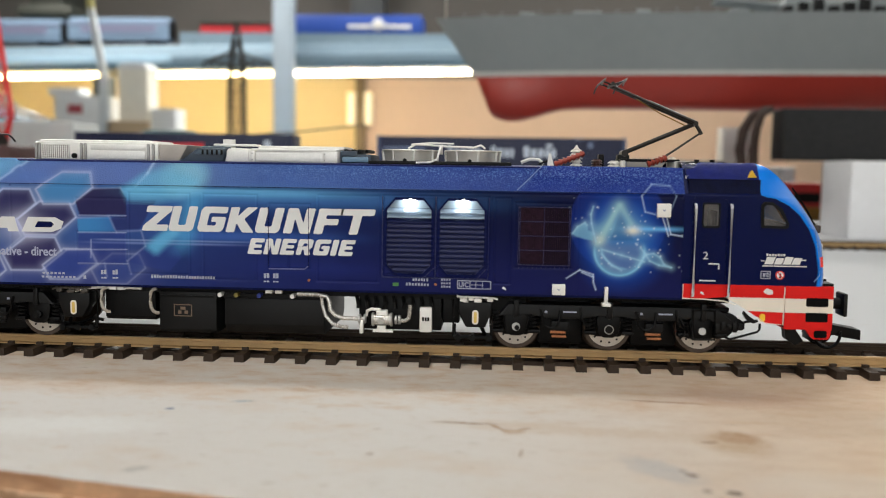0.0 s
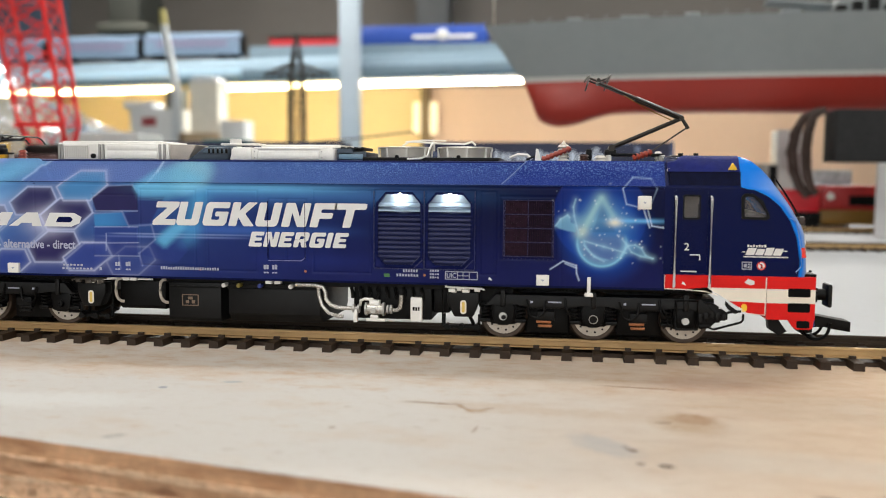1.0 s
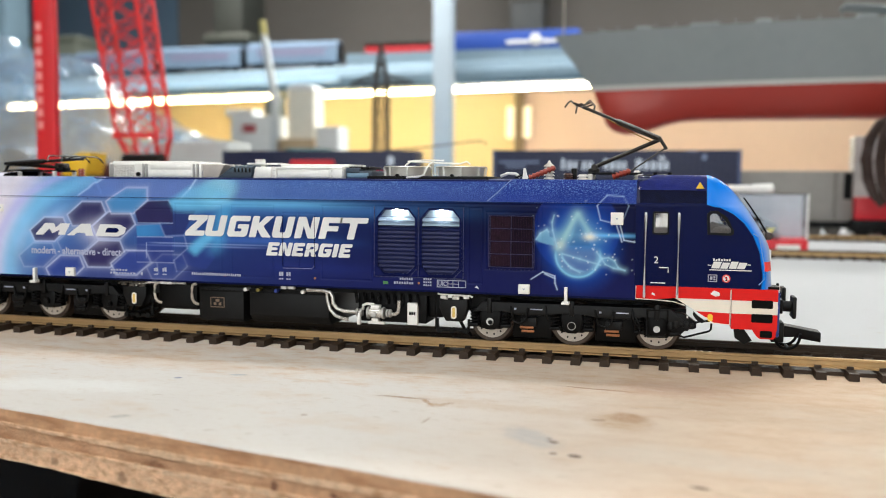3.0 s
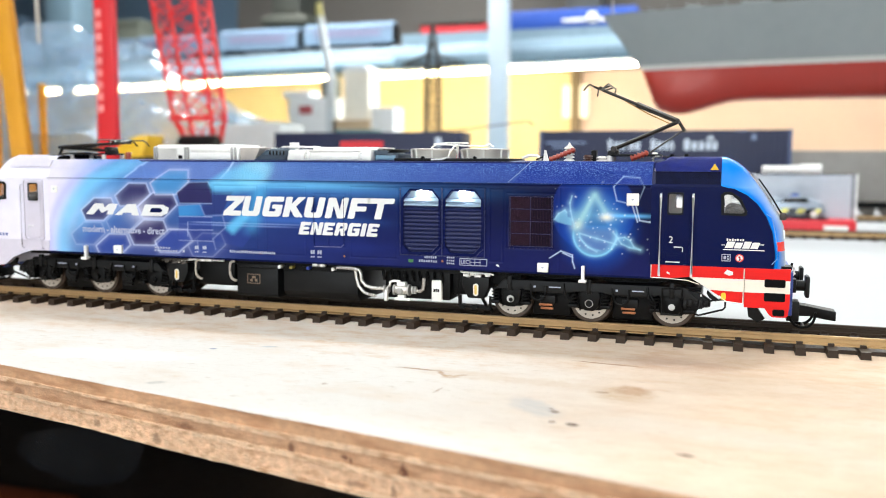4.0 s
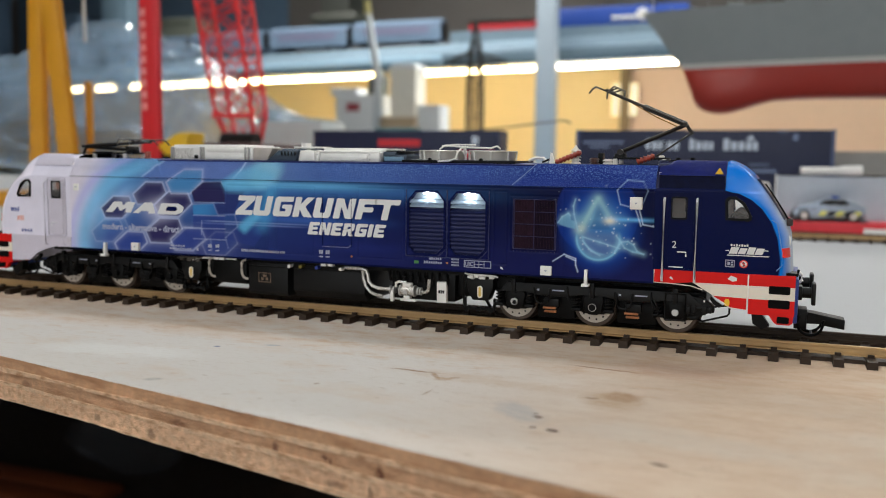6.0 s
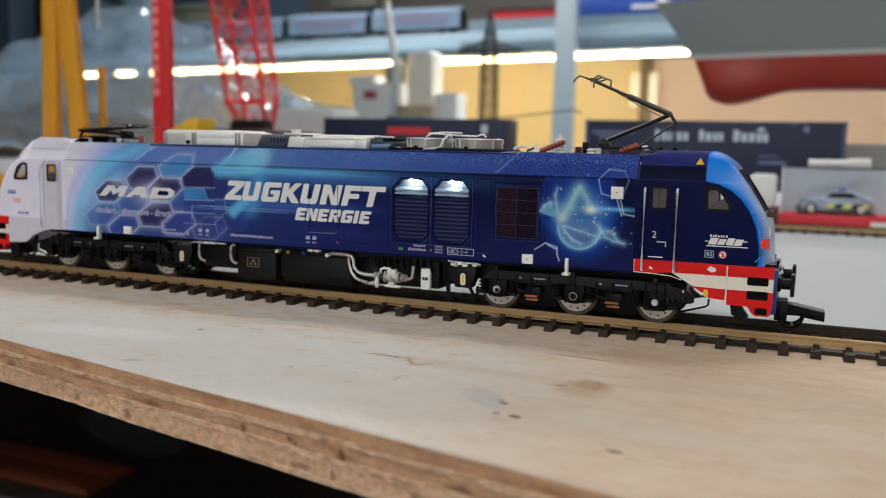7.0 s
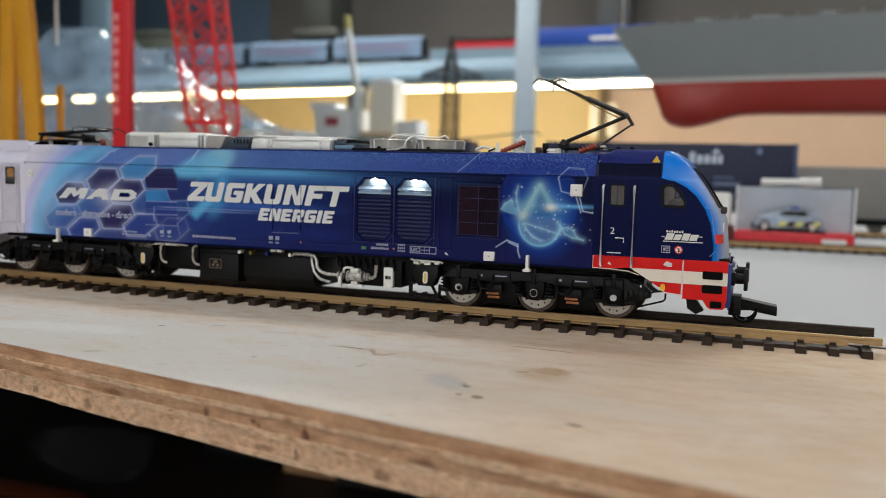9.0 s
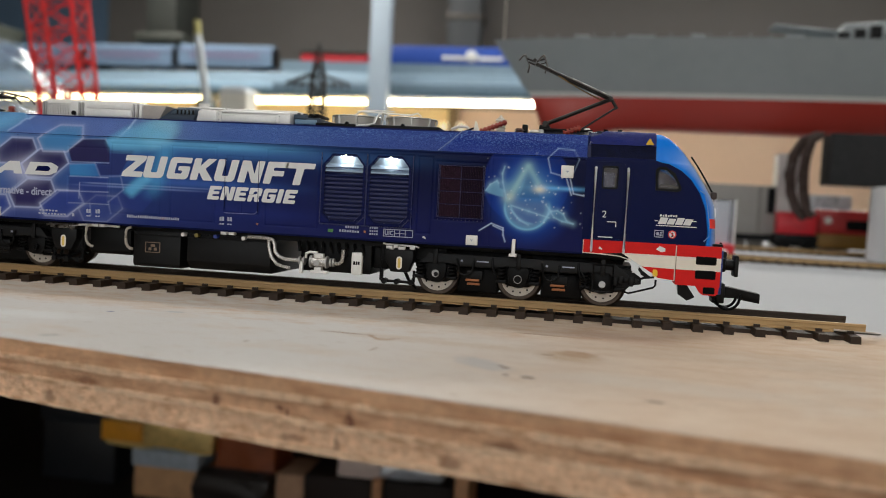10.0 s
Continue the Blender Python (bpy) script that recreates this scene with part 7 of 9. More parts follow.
def pantograph(sign, raised):
    f = (lambda bm: bm) if sign > 0 else mirror
    pg = part("pantograph", f(B(82.0, 96.0, -5.0, 5.0, 49.2, 49.8, bevel=0.1)), BLACK, loco, "raised dark single-arm pantograph" if raised else "folded dark single-arm pantograph")
    for x in (82.6, 95.4):
        for y in (-4.6, 4.6):
            part("frame_foot", f(C((x, y, 47.7), (x, y, 49.4), 0.7, n=10)), PORCELAIN, pg)
    part("drive", f(B(81.8, 84.6, -2.0, 2.0, 49.4, 50.9, bevel=0.3)), BLACK_SOFT, pg)
    part("drive_link", f(C((83.4, -2.6, 51.2), (83.4, 2.6, 51.2), 0.8, n=12)), PANTO, pg)
    if raised:
        hinge, head = (100.4, 58.6), (79.8, 67.4)
        low = (83.6, 51.4)
    else:
        hinge, head = (103.2, 51.8), (79.0, 53.2)
        low = (84.0, 50.6)
    la = bmesh.new()
    tube(la, [(low[0], 0, low[1]), (hinge[0], 0, hinge[1])], 0.55, 8)
    part("lower_arm", f(la), PANTO, pg)
    cr = bmesh.new()
    for y in (-1.0, 1.0):
        tube(cr, [(92.6, y, 50.0), (hinge[0] + 1.4, y * 0.6, hinge[1] - 2.2)], 0.2, 5)
    part("control_rod", f(cr), PANTO, pg)
    ua_ = bmesh.new()
    mid = (hinge[0] * 0.25 + head[0] * 0.75, hinge[1] * 0.25 + head[1] * 0.75)
    for y in (-1, 1):
        tube(ua_, [(hinge[0], y * 1.6, hinge[1]), (mid[0], y * 1.1, mid[1]), (head[0], y * 0.9, head[1])], 0.42, 7)
    tube(ua_, [(hinge[0], 0, hinge[1]), (hinge[0] * 0.8 + head[0] * 0.2, 0, hinge[1] * 0.8 + head[1] * 0.2), (hinge[0] * 0.45 + head[0] * 0.55, 0, hinge[1] * 0.45 + head[1] * 0.55)], 0.75, 8)
    tube(ua_, [(hinge[0] - 0.2, -2.0, hinge[1]), (hinge[0] - 0.2, 2.0, hinge[1])], 0.55, 8)
    tube(ua_, [(hinge[0], 0, hinge[1]), (hinge[0] + 1.6, 0, hinge[1] - 2.6)], 0.45, 7)
    part("upper_arm", f(ua_), PANTO, pg)
    tr_ = bmesh.new()
    tube(tr_, [(hinge[0] - 2.0, 0, hinge[1] - 0.7), (hinge[0] * 0.6 + head[0] * 0.4, 0, hinge[1] * 0.6 + head[1] * 0.4 - 1.3), (mid[0] + 1.0, 0, mid[1] - 0.8)], 0.16, 5)
    part("tension_rod", f(tr_), BRASS, pg)
    hd = part("collector_head", f(tube(bmesh.new(), [(head[0], -4.5, head[1] + 0.2), (head[0], 4.5, head[1] + 0.2)], 0.5, 8)), PANTO, pg)
    for dx in (-2.3, 2.6):
        st = bmesh.new()
        z = head[1] + 0.9
        tube(st, [(head[0] + dx - 1.2, -10.6, z - 1.8), (head[0] + dx - 0.6, -9.6, z - 0.7), (head[0] + dx, -8.2, z), (head[0] + dx, 8.2, z), (head[0] + dx - 0.3, 9.6, z - 0.7), (head[0] + dx - 0.6, 10.6, z - 1.8)], 0.24, 6)
        part("contact_strip", f(st), STEEL_DARK if raised else PANTO, hd)
        part("strip_arm", f(tube(bmesh.new(), [(head[0], -3.0, head[1]), (head[0] + dx, -3.0, z)], 0.25, 5)), PANTO, hd)
        part("strip_arm", f(tube(bmesh.new(), [(head[0], 3.0, head[1]), (head[0] + dx, 3.0, z)], 0.25, 5)), PANTO, hd)


pantograph(1, True)
pantograph(-1, False)
stack("insulator", (-73.5, -4, 47.8), (-73.5, -4, 50.2), 1.2, 3, RUST, "red-brown ribbed insulator")
part("roof_bridge", B(-108, -96, -8.5, 8.5, 47.8, 49.2, bevel=0.3), BLACK, loco, "black roof plate")

# ---------------------------------------------------------------- the room
WALL_BACK = mat("beige_wall_paint", rgb(196, 178, 150), 0.8, vary=0.05, scale=0.004)
WALL_GREY = mat("grey_beige_wall", rgb(86, 81, 77), 0.8, vary=0.06, scale=0.004)
CEILING = mat("white_ceiling_paint", rgb(215, 213, 208), 0.85, vary=0.04, scale=0.004)
FLOOR = mat("grey_floor", rgb(42, 40, 38), 0.7, vary=0.15, scale=0.01)
DARK_WALL = mat("dark_storage_wall", rgb(58, 62, 70), 0.7, vary=0.15, scale=0.004)


def slab(name, x0, x1, y0, y1, z0, z1, m, label, category):
    ob = part(name, B(x0, x1, y0, y1, z0, z1), m, smooth=None)
    return tagged(ob, label, category, kind="structure")


slab("floor", -6200, 3800, -2700, 4700, -1000, -950, FLOOR, "dark grey workshop floor", "floor")
slab("ceiling", -6200, 3800, -2700, 4700, 1760, 1800, CEILING, "white painted workshop ceiling", "ceiling")
slab("wall_north", -6200, 3800, 4600, 4700, -950, 1760, WALL_GREY, "grey-beige painted back wall", "wall")
ws_ = thing("wall_south", "beige painted wall with a wide window", "wall", kind="structure")
for a_ in ((-6200, -1600, -950, 1760), (1800, 3800, -950, 1760), (-1600, 1800, -950, 60), (-1600, 1800, 1440, 1760)):
    part("wall_section", B(a_[0], a_[1], -2700, -2600, a_[2], a_[3]), WALL_BACK, ws_, smooth=None)
wd_ = thing("window_1", "wide bright window with white frame", "window", kind="structure")
for a_ in ((-1600, 1800, 60, 100), (-1600, 1800, 1400, 1440), (-1600, -1560, 100, 1400), (1760, 1800, 100, 1400), (-480, -440, 100, 1400), (640, 680, 100, 1400)):
    part("frame_bar", B(a_[0], a_[1], -2690, -2640, a_[2], a_[3]), WHITE_PLASTIC, wd_, smooth=None)
part("pane", B(-1560, 1760, -2672, -2668, 100, 1400), emitter("bright_sky_pane", (0.9, 0.95, 1.0, 1), 1.6), wd_, smooth=None)
slab("wall_west", -6200, -6100, -2600, 4600, -950, 1760, DARK_WALL, "dark grey storage wall", "wall")
slab("wall_east", 3700, 3800, -2600, 4600, -950, 1760, WALL_BACK, "beige painted wall", "wall")

LAMP_FACE = emitter("lamp_diffuser", (0.93, 0.97, 1.0, 1), 6.0)
for lx, ly, lsx, lsy, watts in LAMPS:
    cl = thing("ceiling_light", "long white ceiling light added out of view", "ceiling light", "ceiling lights")
    hx, hy = lsx * 500, lsy * 500
    part("housing", B(lx * 1000 - hx - 20, lx * 1000 + hx + 20, ly * 1000 - hy - 20, ly * 1000 + hy + 20, 1700, 1760, bevel=6), WHITE_PLASTIC, cl)
    part("diffuser", B(lx * 1000 - hx, lx * 1000 + hx, ly * 1000 - hy, ly * 1000 + hy, 1690, 1699), LAMP_FACE, cl)

# upper display deck along the back wall, with tube lamps below it
DECK = mat("pale_blue_grey_deck", rgb(116, 136, 150), 0.35, vary=0.08, scale=0.006, metal=0.3)
DECK_EDGE = mat("pale_deck_edge", rgb(140, 166, 184), 0.4, vary=0.05, scale=0.006)
TUBE = emitter("tube_lamp_warm", (1.0, 0.74, 0.34, 1), 30.0)
TUBE_COOL = emitter("tube_lamp_white", (1.0, 0.84, 0.62, 1), 30.0)
TILT_DECK = Matrix.Rotation(math.atan(0.0185), 4, "Y").inverted()


def decked(bm):
    bmesh.ops.transform(bm, matrix=Matrix.Translation((-365, 0, 0)) @ TILT_DECK @ Matrix.Translation((365, 0, 0)), verts=bm.verts)
    return bm


dk = thing("display_shelf", "pale blue-grey display shelf along the back wall", "shelf", kind="structure")
fas = bmesh.new()
prof = [(3500, 478), (3490, 500), (3490, 530), (3530, 545), (3560, 585), (4560, 600), (4560, 560), (3600, 520), (3560, 478)]
va = [fas.verts.new((-5600, y, z)) for y, z in prof]
vb = [fas.verts.new((2600, y, z)) for y, z in prof]
for k in range(len(prof)):
    fas.faces.new((va[k], va[(k + 1) % len(prof)], vb[(k + 1) % len(prof)], vb[k]))
fas.faces.new(va[::-1])
fas.faces.new(vb)
part("deck", decked(fas), DECK, dk)
part("deck_rim", decked(B(-5600, -1330, 3470, 3492, 498, 532, bevel=4)), DECK_EDGE, dk)
part("lower_deck", B(-5600, 2600, 2380, 4590, -98, -58), DECK, dk, smooth=None)
# yellower left and pinker right: the tubes' light is put into the panel colours
tagged(part("lower_back_panel", B(-5600, -690, 4560, 4590, -58, 540), mat("cream_back_panel", rgb(234, 210, 164), 0.8, vary=0.05, scale=0.004), smooth=None), "cream panel behind the lower display deck", "wall panel", kind="structure")
tagged(part("lower_back_panel", B(-690, 2600, 4560, 4590, -58, 540), mat("rose_lit_panel", rgb(224, 196, 178), 0.8, vary=0.05, scale=0.004), smooth=None), "rose-beige panel behind the lower display deck", "wall panel", kind="structure")
for x0, x1, m in ((-3560, -3420, TUBE), (-3330, -3200, TUBE), (-3100, -2440, TUBE), (-2420, -1650, TUBE), (-1440, -905, TUBE), (-855, -60, TUBE_COOL), (40, 820, TUBE_COOL), (900, 1700, TUBE_COOL)):
    tl = thing("tube_lamp", "lit tube lamp under the display shelf", "tube lamp", "shelf tube lamps")
    part("tube", decked(C((x0, 3530, 455), (x1, 3530, 455), 8.0, n=14)), m, tl)
    part("end_cap", decked(C((x0 - 12, 3530, 455), (x0, 3530, 455), 18, n=14)), WHITE_PLASTIC, tl)
    part("end_cap", decked(C((x1, 3530, 455), (x1 + 12, 3530, 455), 18, n=14)), WHITE_PLASTIC, tl)
    part("batten", decked(B(x0, x1, 3514, 3546, 470, 480)), WHITE_PLASTIC, tl, smooth=None)

# model coaches and boxes on the deck
COACH = mat("pale_silver_coach", rgb(98, 116, 136), 0.6, spec=0.1, vary=0.05, scale=0.01)
COACH_BAND = mat("pinkish_coach_band", rgb(104, 104, 128), 0.5)


def deck_z(x, z):
    return z + 0.0185 * (x + 365)


def coach(x0, x1):
    z = deck_z((x0 + x1) / 2, 606)
    co = thing("model_coach", "pale silver streamlined model coach on the display shelf", "model train", "display coaches")
    bm = bmesh.new()
    prof = [(-38, 12), (-40, 34), (-38, 76), (-26, 104), (0, 114), (26, 104), (38, 76), (40, 34), (38, 12)]
    a = [bm.verts.new((x0, 3640 + y, z + h)) for y, h in prof]
    b = [bm.verts.new((x1, 3640 + y, z + h)) for y, h in prof]
    n = len(prof)
    for k in range(n):
        bm.faces.new((a[k], a[(k + 1) % n], b[(k + 1) % n], b[k]))
    bm.faces.new(a[::-1])
    bm.faces.new(b)
    part("body", bm, COACH, co)
    part("window_band", B(x0 + 60, x1 - 60, 3597, 3602, z + 46, z + 72), COACH_BAND, co, smooth=None)
    part("roof_line", B(x0, x1, 3598, 3604, z + 78, z + 83), COACH_BAND, co, smooth=None)
    part("coach_end", B(x1 - 2, x1 + 6, 3606, 3674, z + 18, z + 96, bevel=2), BLACK_SOFT, co)
    for x in (x0 + 70, x1 - 70):
        part("bogie", B(x - 42, x + 42, 3608, 3672, z - 6, z + 18, bevel=4), BLACK, co)
    return co


coach(-1845, -1390)
coach(-2310, -1880)
coach(-2790, -2350)
coach(-3280, -2830)
tagged(part("shelf_riser", B(-1340, 2600, 3588, 3900, 575, 626), DECK, smooth=None), "raised pale blue-grey strip on the display shelf", "shelf", kind="structure")
for x0, x1, z0, z1, m, lab in ((-1250, -945, 632, 668, mat("dark_red_card", rgb(170, 38, 46), 0.5), "flat dark red box on the shelf"), (-845, -285, 640, 706, mat("royal_blue_card", rgb(26, 66, 150), 0.5), "flat blue box with white emblem on the shelf")):
    bx = thing("flat_box", lab, "box")
    part("carton", B(x0, x1, 3592, 3800, 626.2, z1, bevel=4), m, bx)
    if x0 > -900:
        part("emblem", C((-470, 3586, 666), (-470, 3592, 666), 24, n=24), WHITE_PLASTIC, bx)
        part("emblem_bar", B(-600, -330, 3586, 3590, 650, 662), WHITE_PLASTIC, bx, smooth=None)
    else:
        part("lid_edge", B(x0, x1, 3587, 3590, z1 - 8, z1), BLACK, bx, smooth=None)

for x0, x1, z1, c in ((-3470, -3290, 1100, (120, 144, 160)), (-3140, -2860, 780, (88, 92, 84)), (-4700, -4330, 1000, (60, 78, 98)), (-3880, -3640, 830, (70, 88, 106))):
    cb = thing("storage_case", "plain blue-grey case standing on the display shelf" if c[2] > 100 else "dark case standing on the display shelf", "case", "shelf cases")
    part("body", B(x0, x1, 3720, 3900, deck_z(x0, 602), z1, bevel=6), mat("case_paint", rgb(*c), 0.5, vary=0.08, scale=0.01), cb)
    part("lid", B(x0 - 6, x1 + 6, 3712, 3906, z1 - 30, z1 + 4, bevel=4), mat("case_lid_paint", rgb(*c), 0.45, vary=0.08, scale=0.01), cb)

# dark ventilation hood and posts of the room
hood = thing("extractor_hood", "dark grey-green extractor hood hanging from the ceiling", "hood")
part("duct", B(-2068, -1918, 3700, 3960, 752, 1755, bevel=10), mat("dark_olive_metal", rgb(44, 46, 42), 0.6, vary=0.2, scale=0.01), hood)
part("canopy", B(-2100, -1850, 3640, 4020, 705, 752, bevel=12), mat("dark_olive_canopy", rgb(50, 52, 46), 0.6, vary=0.2, scale=0.01), hood)
post = thing("steel_post", "pale grey square steel post in front of the shelf", "post")
part("shaft", B(-886, -798, 3420, 3470, -950, 1755, bevel=8), mat("pale_grey_steel", rgb(148, 160, 171), 0.5, metal=0.1, vary=0.06, scale=0.01), post)
part("foot_plate", B(-960, -760, 3360, 3530, -950, -930), STEEL_DARK, post)
duct2 = thing("wall_duct", "dark grey duct running down the back wall", "duct")
part("shaft", B(-735, -560, 4440, 4590, 640, 1755, bevel=10), mat("dark_grey_duct_metal", rgb(70, 72, 74), 0.5, vary=0.15, scale=0.01), duct2)
part("collar", B(-750, -545, 4430, 4595, 1000, 1030, bevel=6), STEEL_DARK, duct2)
post2 = thing("door_frame_post", "grey-brown wall post with lit warm lamps", "post")
part("shaft", B(-716, -664, 4500, 4556, -950, 560, bevel=8), mat("grey_brown_post", rgb(128, 110, 86), 0.6), post2)
BRASS_LAMP = emitter("warm_wall_lamp", (1.0, 0.80, 0.40, 1), 0.62)
for x in (-738, -642):
    part("wall_lamp", C((x, 4500, 285), (x, 4500, 455), 22, n=16), BRASS_LAMP, post2)
part("dark_window", B(-5000, -2800, 4585, 4598, 640, 1400), mat("dark_window_pane", rgb(78, 96, 114), 0.3), smooth=None)
tagged(bpy.data.objects["dark_window"], "wide dark window in the back wall", "window", kind="structure")

# ---------------------------------------------------------------- things on the board behind the locomotive
CONT_BLUE = mat("navy_container_paint", rgb(17, 26, 60), 0.5, vary=0.08, scale=0.03)


def container_wagon(x0, x1, marks):
    w = thing("container_wagon", "navy blue model freight container on a low wagon", "model train", "container wagons")
    c = part("container", B(x0, x1, 545, 574, 26, 75.5, bevel=0.4), CONT_BLUE, w, "navy container with pale lettering bars" if marks else "navy container")
    for k in range(int((x1 - x0) / 5)):
        part("side_rib", B(x0 + 2 + 5 * k, x0 + 3.6 + 5 * k, 544.4, 545.1, 28, 73.5), CONT_BLUE, c, smooth=None)
    for x in (x0, x1 - 2.2):
        part("corner_post", B(x - 0.3, x + 2.5, 544.2, 546, 26, 76, bevel=0.2), mat("grey_blue_post", rgb(70, 82, 118), 0.5) if marks else CONT_BLUE, c)
    part("flat_deck", B(x0 - 8, x1 + 8, 548, 572, 17, 25, bevel=0.5), mat("wagon_blue", rgb(18, 26, 58), 0.6), w)
    for x in (x0 + 14, x1 - 14):
        part("truck", B(x - 12, x + 12, 549, 571, 8, 17, bevel=0.6), BLACK, w)
        for dx in (-8, 8):
            part("wheel", C((x + dx, 549, 9.2), (x + dx, 551, 9.2), 5.0, n=16), STEEL_DARK, w)
            part("wheel", C((x + dx, 569, 9.2), (x + dx, 571, 9.2), 5.0, n=16), STEEL_DARK, w)
    return w, c


w1, c1 = container_wagon(-52, 162, True)
PALE = mat("pale_grey_lettering", rgb(190, 200, 216), 0.5, vary=0.04)
for word in (((10.0, 13.2, 15.2, 19.4, 20.6, 24.0, 24.8, 25.9, 28.2, 32.3, 33.6, 37.8)), (47.0, 51.0, 52.4, 57.0, 58.4, 62.2, 63.4, 66.6), (75.0, 80.0, 81.4, 86.0, 87.4, 92.0, 93.4, 97.6, 98.6, 102.6)):
    for k in range(0, len(word), 2):
        tall = 9.6 if k == 0 else 7.4
        part("lettering_block", prism(bmesh.new(), rounded(word[k], word[k + 1], 58.4, 58.4 + tall, 1.2, 3), 543.9, 544.6), PALE, c1, smooth=None)
part("leaf_mark", prism(bmesh.new(), [(93.0, 68.2), (97, 71.0), (100.6, 68.4), (97.2, 66.6)], 543.9, 544.6), PALE, c1, smooth=None)
for x0_, x1_, z0_, z1_ in ((96, 118, 40, 42.5), (130, 134, 67, 72), (118, 126, 74, 75), (-46, -10, 64, 66), (-40, -22, 60, 62), (96, 112, 46, 47)):
    part("small_lettering", B(x0_, x1_, 543.9, 544.6, z0_, z1_), mat("dim_blue_lettering", rgb(110, 124, 156), 0.5), c1, smooth=None)
w2, c2 = container_wagon(-322, -126, False)
part("red_panel", B(-250, -205, 543.9, 544.6, 60, 67), mat("bright_red_panel", rgb(200, 40, 50), 0.5), c2, smooth=None)
part("red_panel", B(-168, -130, 543.9, 544.6, 50, 56), mat("bright_red_panel", rgb(200, 40, 50), 0.5), c2, smooth=None)
part("pale_panel", B(-152, -146, 543.9, 544.6, 62, 70), PALE, c2, smooth=None)
part("pole_arm", tube(bmesh.new(), [(-160, 556, 75.5), (-118, 556, 79), (-66, 556, 85), (-60, 556, 82)], 0.8, 6), STEEL_DARK, c2, "thin folded pantograph arm")

back_track = model_track("model_track", "nickel rails on brown sleepers at the back of the board", -420.0, 640.0, 8.0, 640.0)
back_track.location = (0.0, 0.362, 0.0)
back_track2 = model_track("model_track", "nickel rails on brown sleepers below the container wagons", -420.0, 640.0, 8.0, 640.0)
back_track2.location = (0.0, 0.560, 0.0)

# toy car in a clear display case on a red base
case = thing("toy_car_case", "clear plastic display case with red base on the board", "display case")
part("base", B(119, 195, 392, 424, 0.0, 9.5, bevel=0.6), mat("bright_red_card", rgb(214, 40, 52), 0.45), case)
part("base_mark", B(175, 190, 391.6, 392.2, 2.5, 6.0), WHITE_PLASTIC, case, smooth=None)
part("card_back", B(120, 194, 420, 423, 9.5, 40), mat("grey_card_back", rgb(176, 180, 186), 0.6, vary=0.06, scale=0.02), case, smooth=None)
lidg = glass("clear_plastic", (0.95, 0.97, 1, 1), 0.08)
for a_ in ((119.5, 194.5, 392.5, 393.1, 9.5, 40.5), (119.5, 194.5, 392.5, 423.5, 39.9, 40.5), (119.5, 120.1, 392.5, 423.5, 9.5, 40.5), (193.9, 194.5, 392.5, 423.5, 9.5, 40.5)):
    g = part("clear_panel", B(*a_), lidg, case, smooth=None)
    g.visible_shadow = False
for x in (119.8, 194.2):
    part("case_edge", B(x - 0.5, x + 0.5, 392.2, 393.4, 9.5, 40.6), WHITE_PLASTIC, case, smooth=None)
car = thing("toy_car", "silver model saloon car with yellow stripes in the case", "toy car")
cb = bmesh.new()
prism(cb, [(131, 12.5), (131.5, 17.5), (137, 20.0), (146, 20.8), (151, 24.6), (163, 24.8), (169, 21.2), (176, 20.0), (177, 13.0), (172, 11.8), (136, 11.8)], 399, 417, bevel=1.2)
part("body", cb, mat("silver_car_paint", rgb(150, 160, 170), 0.3, metal=0.4), car)
part("window", prism(bmesh.new(), [(147, 20.8), (151.4, 24.0), (162.4, 24.2), (167, 21.2)], 398.5, 399.6), GLASS_DARK, car)
part("roof_lamp", B(155, 160, 404, 412, 25, 26.8, bevel=0.3), mat("blue_lamp", rgb(40, 70, 150), 0.3), car)
for k in range(5):
    x0_ = 147 + 5.2 * k
    part("stripe", prism(bmesh.new(), [(x0_, 13.4), (x0_ + 4.2, 13.4), (x0_ + 6.4, 16.6), (x0_ + 2.2, 16.6)], 398.4, 399.2), mat("yellow_green_stripe", rgb(206, 200, 84), 0.5) if k % 2 == 0 else BLACK_SOFT, car, smooth=None)
for x0_, x1_ in ((147.6, 150.4), (151.4, 157.0), (158.0, 164.6)):
    part("side_glass", prism(bmesh.new(), [(x0_, 20.6), (x0_ + 2.6, 23.6), (x1_ - 0.6, 23.7), (x1_, 20.9)], 398.3, 398.9), INK_BLACK, car, smooth=None)
part("bumper", B(129.6, 132.4, 400, 416, 12.2, 14.6, bevel=0.5), BLACK_SOFT, car)
part("bonnet_line", B(132, 146, 398.6, 399.4, 17.6, 18.2), INK_BLACK, car, smooth=None)
for x in (138.5, 169):
    wl = part("wheel", C((x, 398.4, 13.2), (x, 401, 13.2), 3.9, n=20), BLACK, car)
    part("rim", C((x, 398.0, 13.2), (x, 398.8, 13.2), 2.4, n=16), STEEL, wl)
    part("wheel", C((x, 415, 13.2), (x, 417.6, 13.2), 3.9, n=20), BLACK, car)
part("plinth", B(130, 178, 397, 419, 9.5, 10.2), BLACK, car, smooth=None)
roll = thing("paper_roll", "small white paper roll lying on the case", "roll")
part("roll", cyl(bmesh.new(), (135, 404, 43.2), (172, 408, 43.6), 2.6, n=18), WHITE_PLASTIC, roll)
part("roll_end", cyl(bmesh.new(), (160, 406.6, 43.5), (173, 408, 43.8), 3.4, n=18), WHITE_PLASTIC, roll)
tank = thing("white_model_tank", "rounded white plastic model part on the board", "model part")
part("tank", B(98, 116, 400, 424, 12, 35, bevel=3.0), WHITE_PLASTIC, tank)
